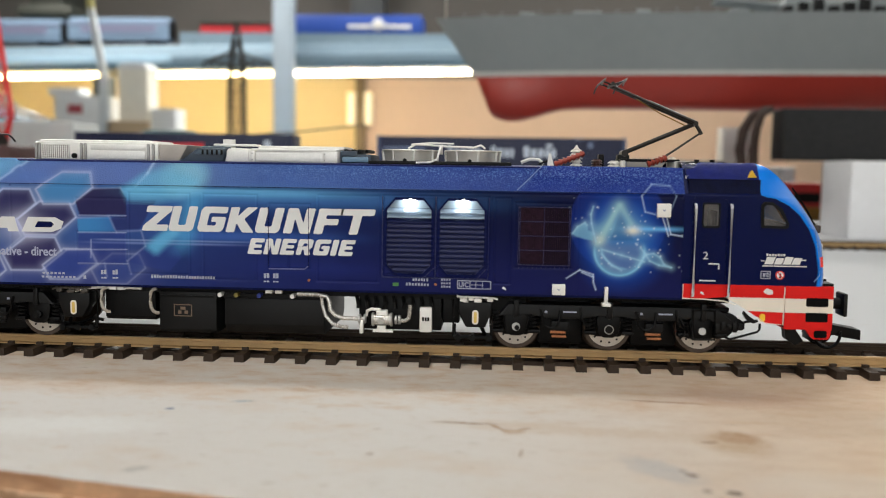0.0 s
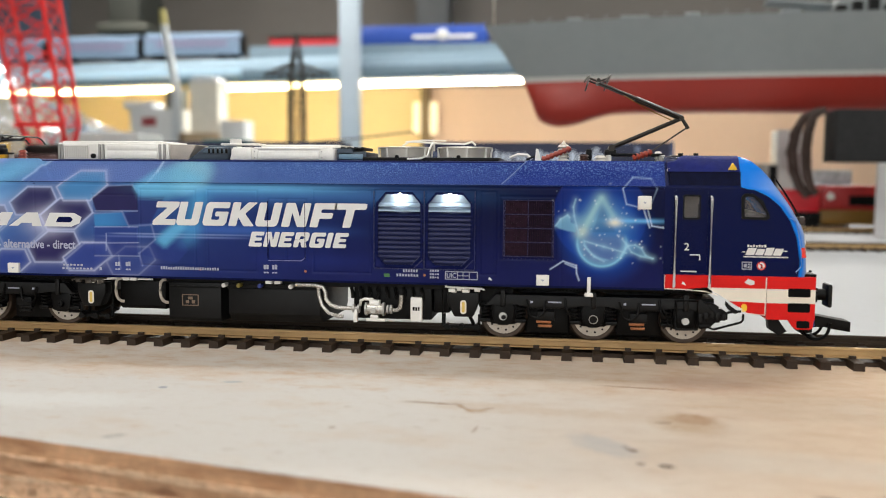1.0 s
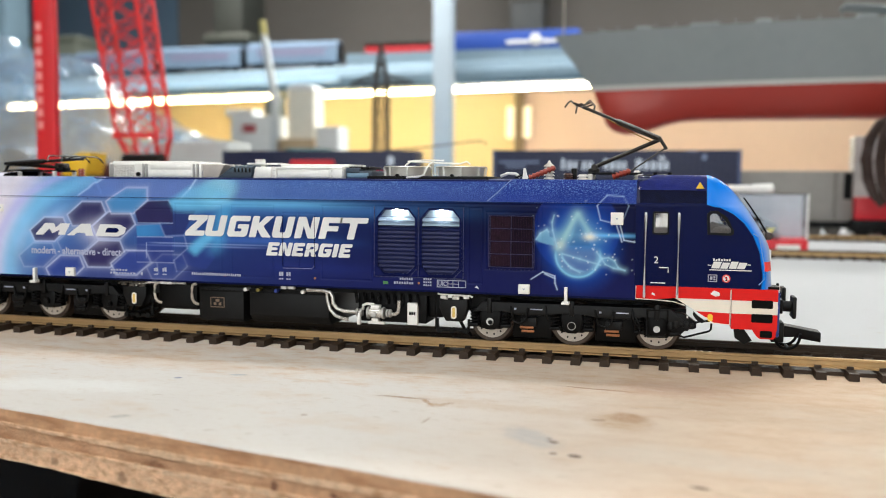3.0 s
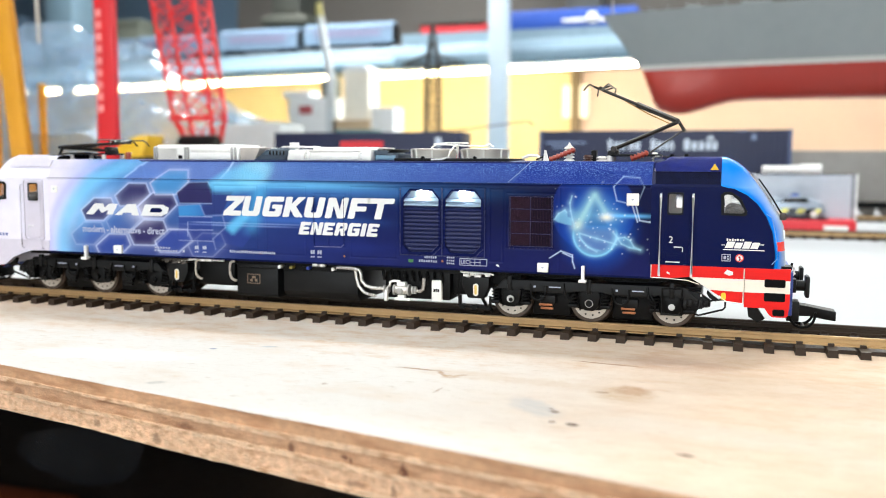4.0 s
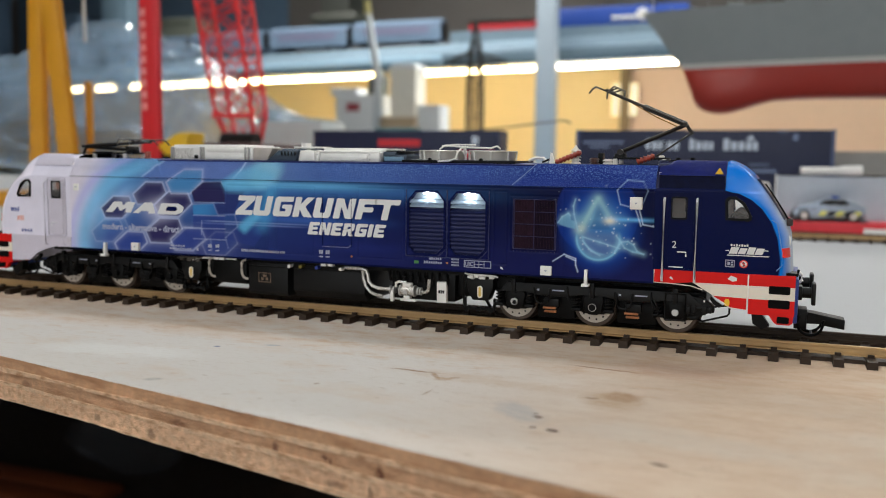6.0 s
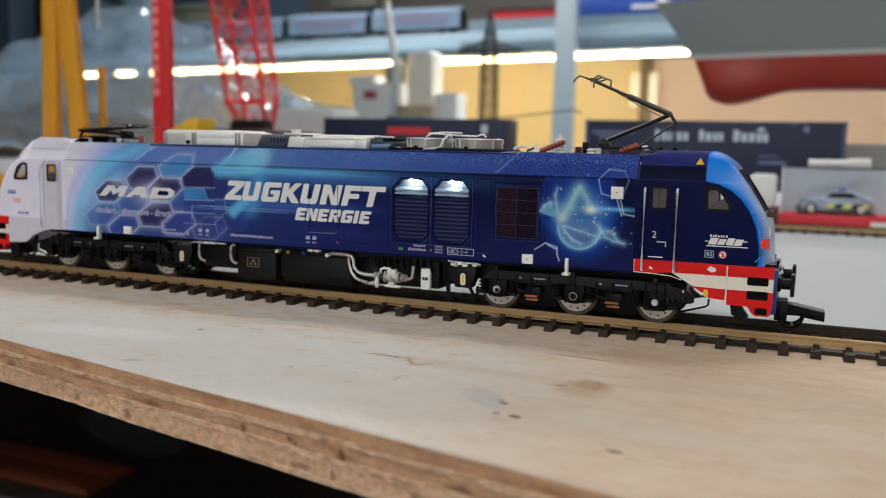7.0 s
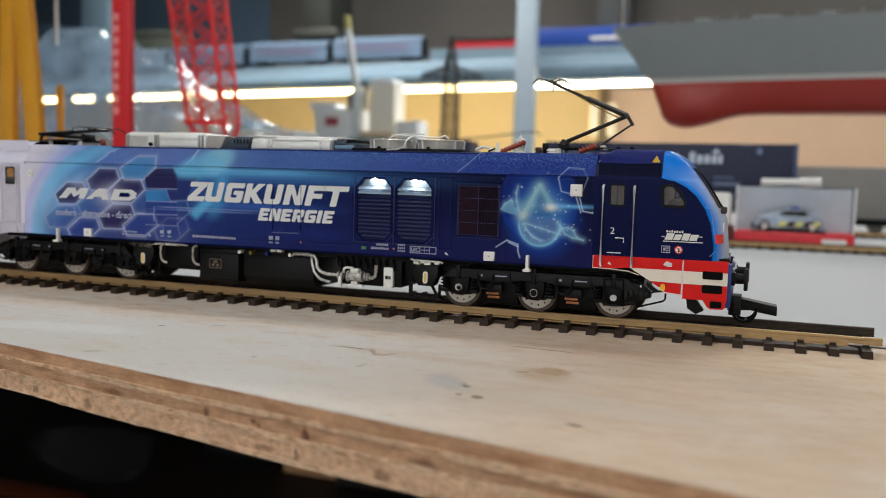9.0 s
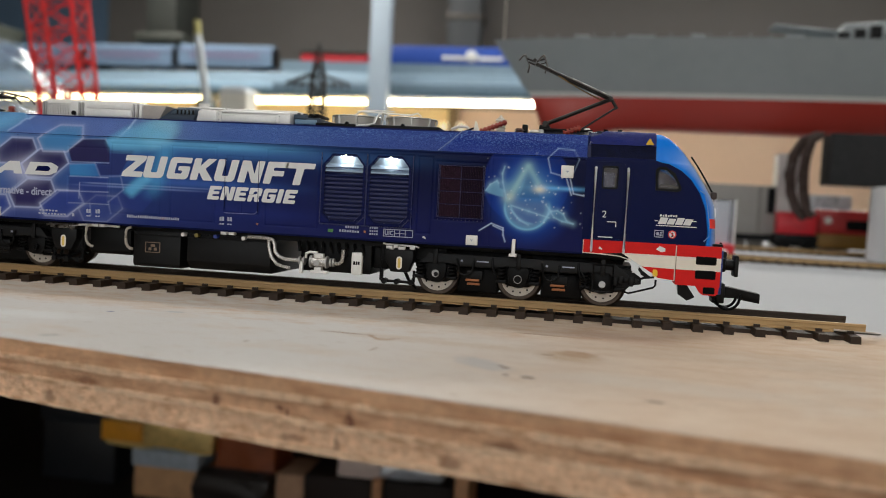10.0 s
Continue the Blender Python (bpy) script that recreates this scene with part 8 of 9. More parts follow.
part("cradle", B(96, 118, 398, 426, 0, 12, bevel=1.0), mat("dark_red_plastic", rgb(96, 34, 30), 0.5), tank)

# grey freight wagon and red models further right
gw_ = thing("freight_wagon", "grey covered model freight wagon", "model train")
part("body", B(150, 262, 606, 640, 14, 59, bevel=0.8), mat("warm_grey_wagon", rgb(142, 138, 134), 0.55, vary=0.1, scale=0.03), gw_)
part("end_door", B(254, 260.5, 605, 606.2, 34, 57), BLACK, gw_, smooth=None)
part("rib", B(246, 248, 604.8, 606.2, 15, 58), mat("warm_grey_rib", rgb(120, 116, 112), 0.55), gw_, smooth=None)
part("underframe", B(148, 264, 608, 638, 8, 14), BLACK, gw_, smooth=None)
for x in (172, 188, 232, 248):
    part("wheel", C((x, 610, 6.5), (x, 612, 6.5), 5.6, n=16), STEEL_DARK, gw_)
    part("wheel", C((x, 634, 6.5), (x, 636, 6.5), 5.6, n=16), STEEL_DARK, gw_)
rc = thing("red_model_vehicle", "bright red model vehicle", "toy vehicle", "red models")
part("body", B(262, 296, 596, 622, 16, 36, bevel=1.5), mat("bright_red_paint", rgb(226, 42, 56), 0.4), rc)
part("chassis", B(260, 298, 597, 621, 5, 16, bevel=0.8), BLACK_SOFT, rc)
for x in (268, 290):
    part("wheel", C((x, 595.5, 6), (x, 599, 6), 6, n=16), BLACK, rc)
rd = thing("red_model_vehicle", "dark red model truck on yellow base", "toy vehicle", "red models")
part("body", B(299, 352, 600, 630, 18, 40, bevel=1.5), mat("dark_red_paint", rgb(176, 34, 36), 0.4), rd)
part("window_band", B(322, 346, 599.2, 600.4, 22, 31), BLACK, rd, smooth=None)
part("lamp", C((306, 598.6, 30), (306, 600.4, 30), 3.4, n=14), PORCELAIN, rd)
part("base", B(297, 356, 598, 632, 5, 18, bevel=0.8), mat("ochre_base", rgb(140, 102, 30), 0.5), rd)
cx_ = thing("clear_box", "stacked clear plastic boxes with silver parts", "box")
part("box", B(300, 336, 640, 670, 0, 54, bevel=0.8), mat("silver_grey_box", rgb(188, 194, 198), 0.25, vary=0.3, scale=0.06, metal=0.3), cx_)
part("box", B(270, 298, 650, 676, 0, 92, bevel=0.8), mat("pale_box", rgb(205, 208, 206), 0.3, vary=0.2, scale=0.06), cx_)

# stand, foam block and the ship
st_ = thing("ship_stand", "black foam block carrying the ship hull", "stand")
part("block", B(283, 520, 512, 544, 59, 100.5, bevel=1.2), mat("black_foam", rgb(30, 30, 31), 0.85, vary=0.2, scale=0.05), st_)
part("pillar", B(330, 345, 516, 540, 0, 59, bevel=0.6), mat("pale_pillar", rgb(196, 188, 182), 0.6), st_)
part("pillar", B(480, 500, 516, 540, 0, 59, bevel=0.6), mat("pale_pillar", rgb(196, 188, 182), 0.6), st_)
tagged(part("foam_block", B(313, 389, 447, 507, 0.0, 58, bevel=1.6), mat("white_polystyrene", rgb(236, 236, 238), 0.7, vary=0.04, scale=0.2, bump=0.5, bscale=0.8)), "white polystyrene block under the stand", "foam block")
cab_ = thing("black_cable", "dark brown cable hanging in a loop from the hull", "cable")
CABLE = mat("brown_cable_rubber", rgb(62, 46, 40), 0.6, vary=0.15, scale=0.05)
for k, (dx, dy) in enumerate(((0, 0), (5, 4), (10, -3), (15, 3))):
    part("strand", tube(bmesh.new(), [(283 + dx * 0.4, 560 + dy, 104), (270 + dx * 0.7, 560 + dy, 98), (262 + dx, 560 + dy, 84), (259.5 + dx * 1.1, 560 + dy, 68), (262 + dx, 560 + dy, 52), (268 + dx * 0.8, 560 + dy, 38), (276 + dx * 0.6, 560 + dy, 30 + k)], 2.6, 8), CABLE, cab_)

HULL_GREY = mat("hull_grey_paint", rgb(128, 134, 136), 0.45, vary=0.06, scale=0.01)
HULL_RED = mat("hull_red_paint", rgb(158, 50, 40), 0.42, vary=0.06, scale=0.01)
BOOT = mat("pale_waterline_paint", rgb(186, 184, 180), 0.5)


def hull_half(x, z):
    """Half breadth of the hull at length x from the stem and height z."""
    full = 46 * (1 - math.exp(-max(x, 0) / 190.0))
    if z < 136:
        k = max(0.0, min(1.0, (z - 103) / 33.0))
        return full * (0.30 + 0.70 * math.sqrt(k))
    return full * (1.0 + 0.22 * (z - 136) / 60.0) + 3.0 * (z - 136) / 60.0


def stem_x(z):
    return float(np.interp(z, [92, 95, 99, 104, 112, 122, 132, 136, 145, 160, 180, 198], [62, 50, 46, 43, 40, 36, 32, 30, 22, 12, -3, -14]))


def keel_z(x):
    return float(np.interp(x, [40, 50, 62, 75, 88, 100, 112, 135, 700], [104, 96, 92.5, 93.5, 97, 101, 104, 105, 105]))


ship = thing("model_ship", "large grey model warship hull with red underwater body", "model ship")


def hull_band(z_lo, z_hi, nz, m, name, label):
    bm = bmesh.new()
    nx = 60
    for side in (-1, 1):
        grid = []
        for i in range(nx + 1):
            u = (i / nx) ** 1.7
            col = []
            for j in range(nz + 1):
                t = j / nz
                if z_lo is None:
                    x = stem_x(110) + u * 760
                    lo = keel_z(x)
                    z = lo + (z_hi - lo) * t
                    x = max(x, stem_x(z) + 0.02) if i else stem_x(z)
                    hb = (46 * (1 - math.exp(-max(x - 32, 0) / 190.0)) * (0.25 + 0.75 * math.sqrt(t)) + 7.0 * math.exp(-((x - 60) / 26) ** 2) * math.sin(math.pi * min(1, t + 0.05))) * (1 if t > 0 else 0.0)
                    if i == 0:
                        hb = 0.0
                else:
                    z = z_lo + (z_hi - z_lo) * t
                    x = stem_x(z) + u * 770
                    hb = hull_half(x - stem_x(z), z)
                    hb = 0.0 if i == 0 else hb
                col.append(bm.verts.new((x, 614 + side * hb, z)))
            grid.append(col)
        for a, b in zip(grid, grid[1:]):
            for j in range(nz):
                bm.faces.new((a[j], b[j], b[j + 1], a[j + 1]))
    bmesh.ops.remove_doubles(bm, verts=bm.verts, dist=0.01)
    return part(name, bm, m, ship, label, smooth=50)


hull_band(None, 134.0, 14, HULL_RED, "underwater_hull", "red painted underwater hull")
hull_band(134.0, 138.5, 2, BOOT, "waterline_band", "pale waterline band")
hull_band(138.5, 187.0, 10, HULL_GREY, "upper_hull", "grey upper hull")
dkb = bmesh.new()
pts = []
for i in range(30):
    u = (i / 29) ** 1.7
    x = stem_x(185) + u * 770
    pts.append((x, hull_half(x - stem_x(185), 185) if i else 0.2))
va = [dkb.verts.new((x, 614 - h, 185.5)) for x, h in pts]
vb = [dkb.verts.new((x, 614 + h, 185.5)) for x, h in pts]
for k in range(29):
    dkb.faces.new((va[k], va[k + 1], vb[k + 1], vb[k]))
part("deck", dkb, mat("deck_grey_paint", rgb(118, 132, 142), 0.5, vary=0.08, scale=0.01), ship)
part("deck_fitting", B(318, 470, 575, 652, 185, 199, bevel=3), HULL_GREY, ship)
tur = part("gun_turret", prism(bmesh.new(), [(300, 186), (304, 204), (350, 208), (372, 200), (372, 186)], 590, 640, bevel=2), HULL_GREY, ship, "grey gun turret")
for y in (603, 614, 625):
    part("gun_barrel", C((306, y, 198), (248, y, 204), 2.2, 1.6, n=10), HULL_GREY, tur)
part("superstructure", B(392, 640, 585, 645, 186, 300, bevel=4), HULL_GREY, ship)
for k in range(12):
    part("deck_box", B(296 + 13 * k, 304 + 13 * k, 568, 574, 186, 192 + 3 * (k % 3)), BLACK_SOFT, ship, smooth=None)
part("jack_staff", C((2, 614, 186), (2, 614, 240), 0.8, n=8), STEEL, ship)
for k in range(16):
    x = 20 + 17 * k
    part("stanchion", C((x, 614 - hull_half(x - stem_x(185), 185) + 1.5, 185), (x, 614 - hull_half(x - stem_x(185), 185) + 1.5, 191), 0.5, n=6), HULL_GREY, ship)
for x0_, w_, h_ in ((70, 14, 5), (118, 26, 6), (176, 12, 8), (214, 20, 5), (258, 16, 9)):
    part("deck_hatch", B(x0_, x0_ + w_, 596, 626, 185.5, 185.5 + h_, bevel=1), HULL_GREY, ship)
for k in range(5):
    part("bollard", C((40 + 30 * k, 612, 185.5), (40 + 30 * k, 612, 190), 2.0, n=10), HULL_GREY, ship)

# ---- lattice pylon
pyl = thing("lattice_pylon", "dark grey lattice power pylon model", "model pylon")
PYL = mat("dark_grey_pylon", rgb(52, 50, 48), 0.6, vary=0.15, scale=0.05)


def lattice(bm, levels, r, cx, cy):
    """Four legs through (z, half width) levels with crossed bracing."""
    for (z0, a0), (z1, a1) in zip(levels, levels[1:]):
        c0 = [(cx + sx * a0, cy + sy * a0, z0) for sx, sy in ((-1, -1), (1, -1), (1, 1), (-1, 1))]
        c1 = [(cx + sx * a1, cy + sy * a1, z1) for sx, sy in ((-1, -1), (1, -1), (1, 1), (-1, 1))]
        for k in range(4):
            j = (k + 1) % 4
            tube(bm, [c0[k], c1[k]], r, 5)
            tube(bm, [c0[k], c1[j]], r * 0.6, 4)
            tube(bm, [c0[j], c1[k]], r * 0.6, 4)
            tube(bm, [c1[k], c1[j]], r * 0.6, 4)
    return bm


part("mast", lattice(bmesh.new(), [(0, 14), (30, 12.6), (60, 11.6), (90, 10.8), (112, 10.4), (134, 10.2), (156, 10.0), (178, 9.8), (195, 9.4), (212, 7.5), (230, 5), (258, 0.8)], 1.5, -330, 1060), PYL, pyl)
arm = bmesh.new()
for s in (-1, 1):
    for y in (-10, 10):
        tube(arm, [(-330 + s * 8, 1060 + y, 212), (-330 + s * 50, 1060, 199)], 1.3, 5)
        tube(arm, [(-330 + s * 11, 1060 + y, 196), (-330 + s * 50, 1060, 197)], 1.3, 5)
        for k in range(4):
            t0, t1 = k / 4, (k + 1) / 4
            tube(arm, [(-330 + s * (8 + 42 * t0), 1060 + y * (1 - t0), 212 - 13 * t0), (-330 + s * (11 + 39 * t1), 1060 + y * (1 - t1), 196 + t1)], 0.9, 4)
    for dx in (26, 38, 49):
        cyl(arm, (-330 + s * dx, 1060, 198), (-330 + s * dx, 1060, 188), 1.6, n=8)
part("cross_arm", arm, PYL, pyl)

# ---- red model cranes and yellow gantry
CR = mat("crane_red_paint", rgb(206, 36, 48), 0.4, vary=0.06, scale=0.05)
CR2 = mat("crane_bright_red", rgb(226, 48, 50), 0.4, vary=0.06, scale=0.05)
rp = thing("crane_column", "solid red model crane column with pale lettering bars", "model crane", "cranes")
part("column", B(-455, -434, 445, 452, 0, 330, bevel=1.2), CR, rp)
for k in range(9):
    part("lettering_bar", B(-452.5, -447, 444.6, 445.1, 92 + 11 * k, 99 + 11 * k), mat("pale_red_lettering", rgb(232, 150, 150), 0.5), rp, smooth=None)
part("foot", B(-470, -418, 432, 484, 0, 12, bevel=1), CR, rp)
lc = thing("lattice_crane", "red lattice boom of a model crane", "model crane", "cranes")
levels = [(58, 12), (90, 22), (118, 23), (146, 23.5), (174, 24), (202, 24.5), (230, 25), (258, 25), (286, 25), (318, 25)]


def boom_bar(name, p, q, r):
    lean = lambda v: (v[0] - 411 - (v[2] - 91) * 0.165, v[1] * 0.6 + 548, v[2])
    part(name, tube(bmesh.new(), [lean(p), lean(q)], r, 5), CR2, lc)


for (z0, a0), (z1, a1) in zip(levels, levels[1:]):
    ring0 = [(sx * a0, sy * a0, z0) for sx, sy in ((-1, -1), (1, -1), (1, 1), (-1, 1))]
    ring1 = [(sx * a1, sy * a1, z1) for sx, sy in ((-1, -1), (1, -1), (1, 1), (-1, 1))]
    for k in range(4):
        j = (k + 1) % 4
        boom_bar("chord", ring0[k], ring1[k], 2.3)
        boom_bar("brace", ring0[k], ring1[j], 0.9)
        boom_bar("brace", ring0[j], ring1[k], 0.9)
        boom_bar("brace", ring1[k], ring1[j], 0.9)
part("tie", B(-436, -386, 531, 535, 88, 93), CR2, lc, smooth=None)
part("base", B(-440, -360, 505, 590, 0, 62, bevel=2), mat("dark_crane_base", rgb(70, 40, 40), 0.5), lc)
part("drum", C((-420, 530, 64), (-380, 530, 64), 9, n=16), BLACK_SOFT, lc)
ye = thing("gantry_crane", "yellow painted model gantry crane", "model crane", "cranes")
YEL = mat("gantry_yellow_paint", rgb(214, 150, 36), 0.45, vary=0.08, scale=0.04)
for xa, wa, xb, wb, y in ((-515, 14, -524, 18, 382), (-515.5, 17, -481, 19, 380)):
    leg = bmesh.new()
    prism(leg, [(xa - wa / 2, 330), (xa + wa / 2, 330), (xb + wb / 2, 0), (xb - wb / 2, 0)], y, y + 8, bevel=0.8)
    part("leg", leg, YEL, ye)
part("rear_leg", B(-518, -513, 440, 446, 0, 120, bevel=0.8), YEL, ye)
part("crossbeam", B(-560, -460, 372, 402, 330, 352, bevel=1), YEL, ye)
part("sill_beam", B(-575, -440, 366, 408, 0, 14, bevel=1), YEL, ye)
part("ladder", tube(bmesh.new(), [(-473, 395, 150), (-476, 395, 332)], 1.6, 6), mat("pale_ladder", rgb(190, 184, 176), 0.5), ye)

# ---- white model building with mast, crates
wh = thing("model_harbour_building", "white model building block with a small red sign", "model building")
WB = mat("off_white_card", rgb(244, 246, 247), 0.6, vary=0.06, scale=0.03)
CARD = mat("cream_card", rgb(248, 243, 230), 0.6, vary=0.06, scale=0.03)
part("main_block", B(-1374, -1196, 2550, 2650, -58, 268, bevel=2), WB, wh)
part("tall_block", B(-1166, -1070, 2560, 2650, -58, 354, bevel=2), CARD, wh)
part("tall_block_roof", prism(bmesh.new(), [(-1172, 354), (-1064, 354), (-1082, 372), (-1152, 372)], 2556, 2654, bevel=2), WB, wh)
part("roof_box", B(-1392, -1290, 2545, 2630, 268, 292, bevel=2), WB, wh)
part("red_sign", B(-1329, -1280, 2547, 2550, 211, 239), mat("faded_red_sign", rgb(176, 80, 88), 0.5), wh, smooth=None)
part("cardboard_part", B(-1196, -1058, 2530, 2550, -58, 188, bevel=2), mat("pale_cardboard", rgb(196, 172, 140), 0.7), wh)
part("side_block", B(-1057, -976, 2550, 2640, -58, 230, bevel=2), WB, wh)
ms = thing("white_mast", "slender white model mast with yellow tip", "model mast")
part("mast", prism(bmesh.new(), [(-1222, -58), (-1172, -58), (-1190, 322), (-1232, 540), (-1250, 540), (-1212, 322)], 2530, 2546, bevel=1.2), mat("white_mast_paint", rgb(220, 226, 230), 0.5), ms)
part("tip", prism(bmesh.new(), [(-1251, 540), (-1231, 540), (-1238, 588), (-1254, 588)], 2530, 2546, bevel=1.2), mat("pale_yellow_tip", rgb(206, 196, 130), 0.5), ms)
part("cabin", B(-1246, -1190, 2552, 2600, 268, 330, bevel=2), mat("grey_green_cabin", rgb(120, 128, 126), 0.5), ms)
gm = thing("model_hill", "dull grey-green model landscape pieces", "model scenery")
bm = bmesh.new()
bmesh.ops.create_icosphere(bm, subdivisions=4, radius=1.0)
for v in bm.verts:
    q = 1 + 0.25 * noise.noise(v.co * 2.3)
    v.co = Vector((v.co.x * 150 * q - 700, v.co.y * 90 * q + 1120, max(0, v.co.z) * 120 * q))
part("hill", bm, mat("grey_green_scenery", rgb(112, 122, 112), 0.9, vary=0.3, scale=0.03), gm)

# ---- crumpled clear plastic sheet over the models at the end of the bench
FOIL = film("crumpled_clear_plastic", rgb(176, 208, 240), 0.22, 0.14)
bm = bmesh.new()
nu, nv = 90, 46
grid = []
for i in range(nu + 1):
    col = []
    for j in range(nv + 1):
        u, v = i / nu, j / nv
        x = -1260 + 820 * u
        y = 640 + 420 * v
        hump = float(np.interp(x, [-1260, -1060, -950, -830, -720, -600, -500, -440], [60, 120, 175, 222, 200, 135, 75, 10])) * math.exp(-((v - 0.38) / 0.36) ** 2)
        z = hump + 34 * abs(noise.noise(Vector((u * 6.0, v * 4.0, 0.3)))) + 25 * abs(noise.noise(Vector((u * 15, v * 9, 1.3)))) + 3 * noise.noise(Vector((u * 44, v * 26, 2.3))) + 6
        col.append(bm.verts.new((x + 10 * noise.noise(Vector((u * 14, v * 9, 5))), y + 14 * noise.noise(Vector((u * 30, v * 16, 8))), max(z, 1))))
    grid.append(col)
for a, b in zip(grid, grid[1:]):
    for j in range(nv):
        bm.faces.new((a[j], b[j], b[j + 1], a[j + 1]))
tagged(part("plastic_sheet", bm, FOIL, smooth=25), "crumpled shiny clear plastic sheet covering models", "plastic sheet")

# small coloured models low behind the locomotive's roof
for x0, x1, y0, y1, z, col, lab in ((-372, -330, 470, 500, 46, rgb(214, 150, 136), "pink model wagon"), (-300, -255, 640, 670, 82, rgb(70, 110, 110), "grey-green model crate"),
                                    (-640, -590, 560, 600, 40, rgb(206, 208, 210), "white model block"), (-590, -520, 470, 500, 34, rgb(170, 120, 100), "dull red model wagon"), (-520, -400, 700, 760, 92, rgb(200, 206, 206), "white model crate")):
    t_ = thing("model_vehicle", lab + " standing on the board", "model", "small models")
    m_ = mat("paint_" + lab.split()[0], col, 0.5, vary=0.08, scale=0.03)
    part("body", B(x0, x1, y0, y1, 8, z, bevel=1.2), m_, t_)
    part("base", B(x0 - 2, x1 + 2, y0, y1, 0, 8, bevel=0.8), BLACK_SOFT, t_)

jb = thing("tipper_model", "yellow model tipper body standing on the board", "model", "small models")
part("tipper_body", prism(bmesh.new(), [(-411.0, 49.0), (-390.0, 50.0), (-384.0, 70.0), (-396.0, 70.0), (-420.0, 58.0)], 425, 450, bevel=1.0), mat("tipper_yellow", rgb(222, 178, 40), 0.45, vary=0.08, scale=0.03), jb)
part("chassis", B(-418, -388, 427, 448, 0, 50, bevel=1), BLACK_SOFT, jb)

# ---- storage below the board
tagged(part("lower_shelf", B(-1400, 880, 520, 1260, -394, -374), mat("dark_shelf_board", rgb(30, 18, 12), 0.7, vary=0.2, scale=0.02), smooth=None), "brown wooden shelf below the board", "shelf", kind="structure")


def stored(name, label, x0, x1, y0, y1, z0, z1, col, rough=0.7, metal=0.0, lid=None, crumple=0.0):
    t_ = thing(name, label + " stored below the board", "box", "stored boxes")
    m_ = mat("stored_" + label.split()[0], col, rough, vary=0.25, scale=0.05, metal=metal, bump=0.6 if crumple else 0.1, bscale=0.25)
    bm = B(x0, x1, y0, y1, z0, z1, bevel=2.0)
    if crumple and not metal:
        part("rolled_rim", tube(bmesh.new(), [(x0 + 6, y0 + 6, z1), (x1 - 6, y0 + 8, z1 + 1), (x1 - 8, y1 - 6, z1), (x0 + 6, y1 - 6, z1 + 1), (x0 + 6, y0 + 6, z1)], 3.0, 6), m_, t_)
    if crumple:
        bmesh.ops.subdivide_edges(bm, edges=list(bm.edges), cuts=5, use_grid_fill=True)
        for v in bm.verts:
            v.co += crumple * noise.noise_vector(v.co * 0.05)
    part("carton", bm, m_, t_)
    if lid:
        part("lid", B(x0 - 2, x1 + 2, y0 - 3, y1 + 2, z1, z1 + 22, bevel=1.5), mat("lid_" + label.split()[0], lid, 0.35, vary=0.25, scale=0.1), t_)
    return t_


stored("tan_carton", "tan cardboard box with pale lid", -469, -382, 800, 900, -374, -333, rgb(206, 160, 116), lid=rgb(176, 188, 200))
gp = thing("gold_package", "crumpled gold package lying on the stored boxes", "package")
bm = B(-510, -364, 800, 880, -310.5, -276, bevel=2.0)
bmesh.ops.subdivide_edges(bm, edges=list(bm.edges), cuts=5, use_grid_fill=True)
for v in bm.verts:
    v.co += 5.0 * noise.noise_vector(v.co * 0.04)
part("wrapping", bm, mat("gold_wrapping", rgb(236, 204, 130), 0.35, vary=0.35, scale=0.02, metal=0.3), gp)
part("label_band", B(-512, -456, 792, 797, -302, -276, bevel=1.0), mat("orange_band", rgb(240, 166, 50), 0.4, vary=0.15, scale=0.05), gp)
stored("brown_bag", "dark orange-brown paper bag", -362, -286, 815, 900, -374, -286, rgb(150, 76, 38), 0.6, crumple=9.0)
stored("mottled_bag", "dark mottled plastic bag", -378, -280, 780, 812, -374, -330, rgb(40, 34, 32), 0.4, crumple=8.0)
stored("pale_carton", "pale cardboard box", -276, -240, 800, 880, -374, -324, rgb(196, 156, 126))
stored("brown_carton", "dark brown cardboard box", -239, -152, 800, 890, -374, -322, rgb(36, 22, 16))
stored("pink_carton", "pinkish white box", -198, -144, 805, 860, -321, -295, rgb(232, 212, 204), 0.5)
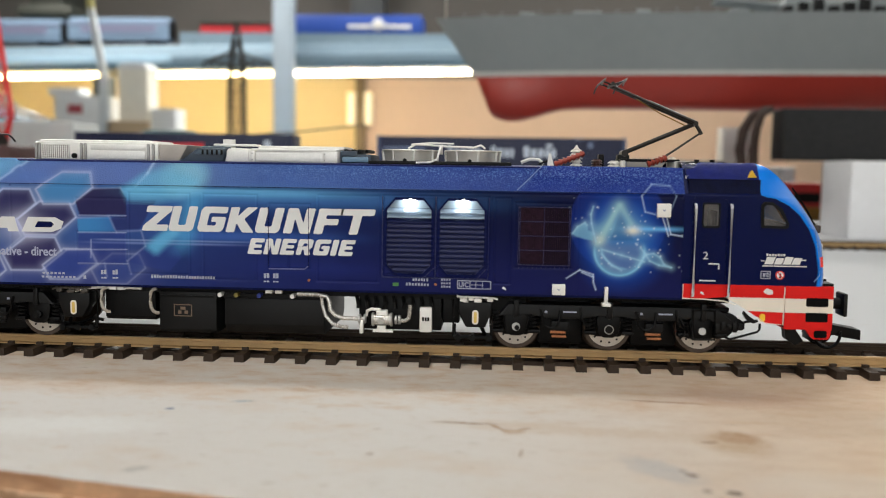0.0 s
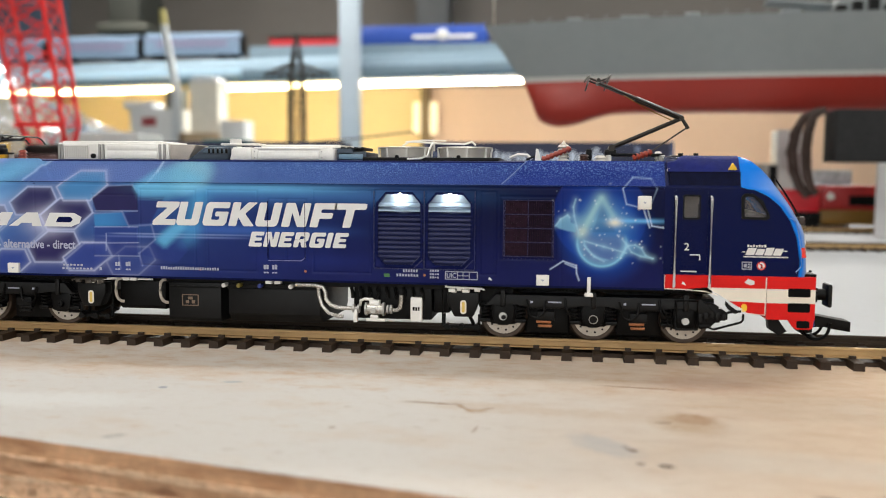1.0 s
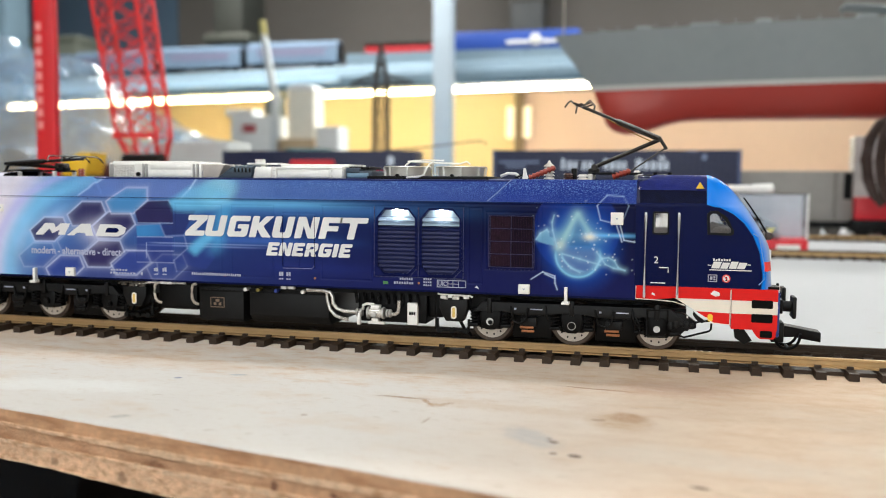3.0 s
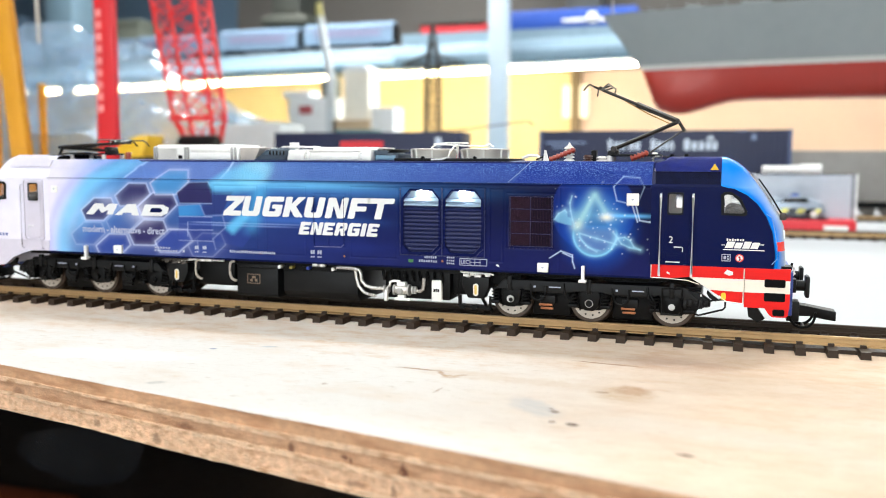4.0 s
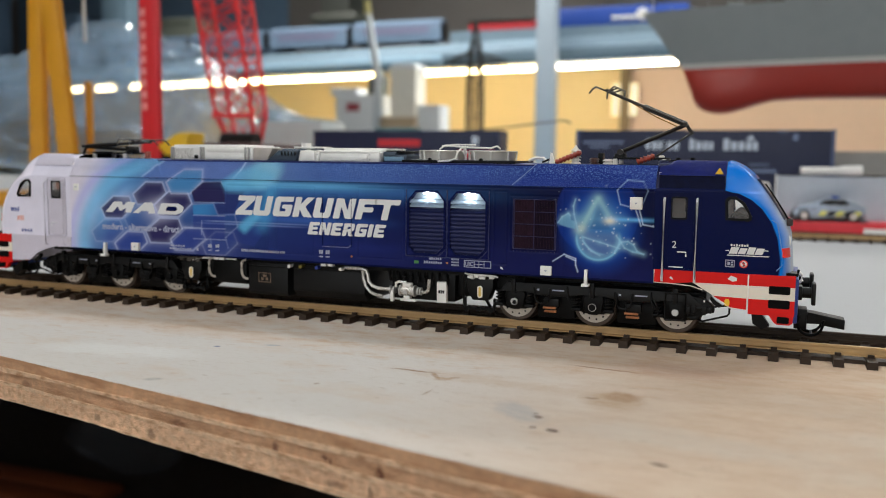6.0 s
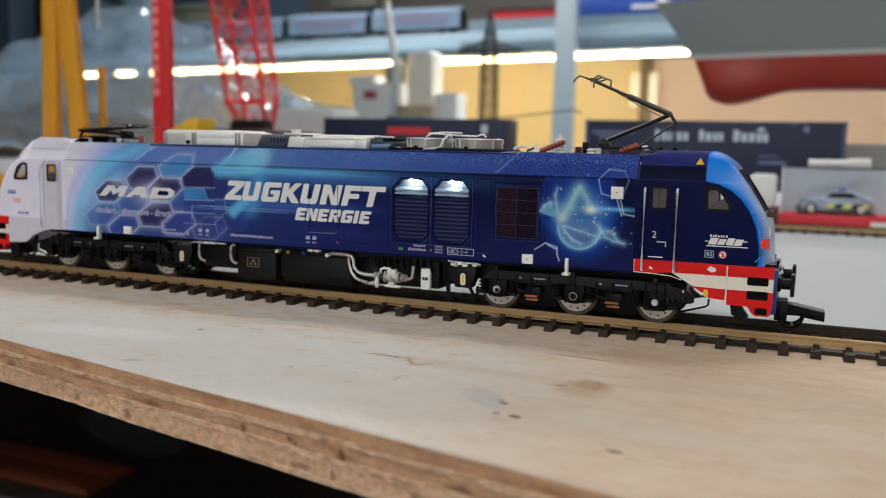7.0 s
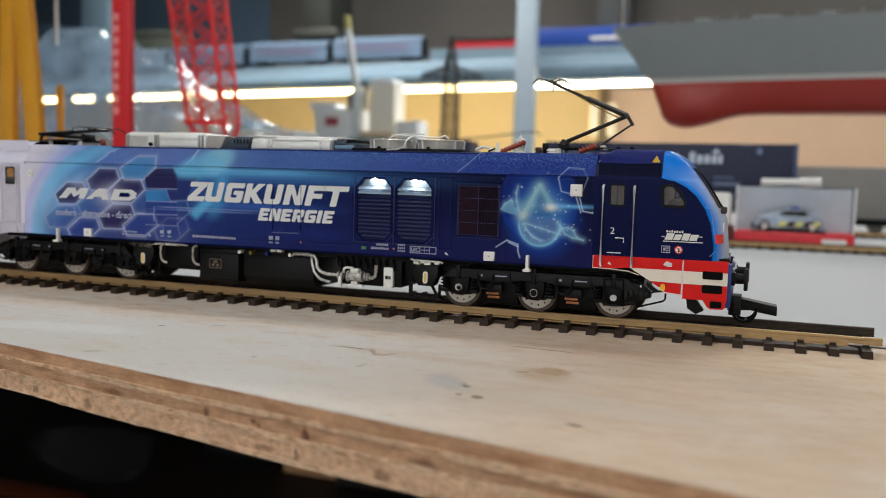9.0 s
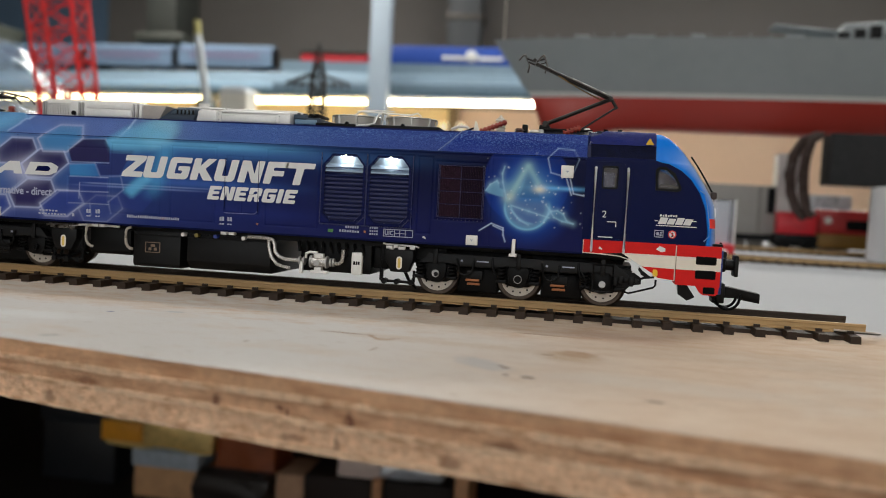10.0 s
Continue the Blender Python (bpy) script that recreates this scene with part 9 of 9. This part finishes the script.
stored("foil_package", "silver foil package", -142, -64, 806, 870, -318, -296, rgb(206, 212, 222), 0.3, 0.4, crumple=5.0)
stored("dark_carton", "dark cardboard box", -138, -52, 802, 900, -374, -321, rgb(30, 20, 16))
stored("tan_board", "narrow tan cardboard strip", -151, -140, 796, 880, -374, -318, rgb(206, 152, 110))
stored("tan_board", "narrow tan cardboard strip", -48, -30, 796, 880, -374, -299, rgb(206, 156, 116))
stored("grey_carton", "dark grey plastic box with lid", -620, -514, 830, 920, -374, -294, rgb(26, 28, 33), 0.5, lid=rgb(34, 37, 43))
oc = stored("orange_carton", "orange-brown cardboard box", -900, -630, 522, 606, -374, -364, rgb(104, 48, 12), 0.7)
for y0_, y1_ in ((524, 562), (566, 604)):
    part("flap", B(-896, -634, y0_, y1_, -364, -362.5, bevel=0.5), mat("orange_brown_flap", rgb(110, 50, 12), 0.7, vary=0.2, scale=0.03), oc)
pb = thing("plastic_bag", "crumpled clear plastic bag stored below the board", "bag", "stored boxes")
bm = bmesh.new()
bmesh.ops.create_icosphere(bm, subdivisions=4, radius=1.0)
for v in bm.verts:
    q = 1 + 0.35 * noise.noise(v.co * 1.6) + 0.16 * noise.noise(v.co * 4.7)
    v.co = Vector((-690 + v.co.x * 92 * q, 690 + v.co.y * 50 * q, max(-373.5, -342 + v.co.z * 34 * q)))
part("film", bm, mat("crumpled_bag_film", rgb(96, 102, 110), 0.14, vary=0.2, scale=0.02, coat=1.0, alpha=0.10), pb, smooth=20)
# near-black panel added to keep the space below the board in the dark
tagged(part("shade_back_panel", B(-1480, 890, 1270, 1290, -940, -12), mat("dark_shade_panel", rgb(10, 10, 11), 0.8, vary=0.15, scale=0.01), smooth=None), "added dark panel for the shade below the bench", "panel", kind="structure")
leg_m = mat("bench_leg_wood", rgb(120, 90, 60), 0.7, vary=0.15, scale=0.02)
for x in (-900, 760):
    for y in (140, 1200):
        tagged(part("bench_leg", B(x, x + 60, y, y + 60, -950, -10.4), leg_m, smooth=None), "square wooden bench leg", "table leg", "bench legs")
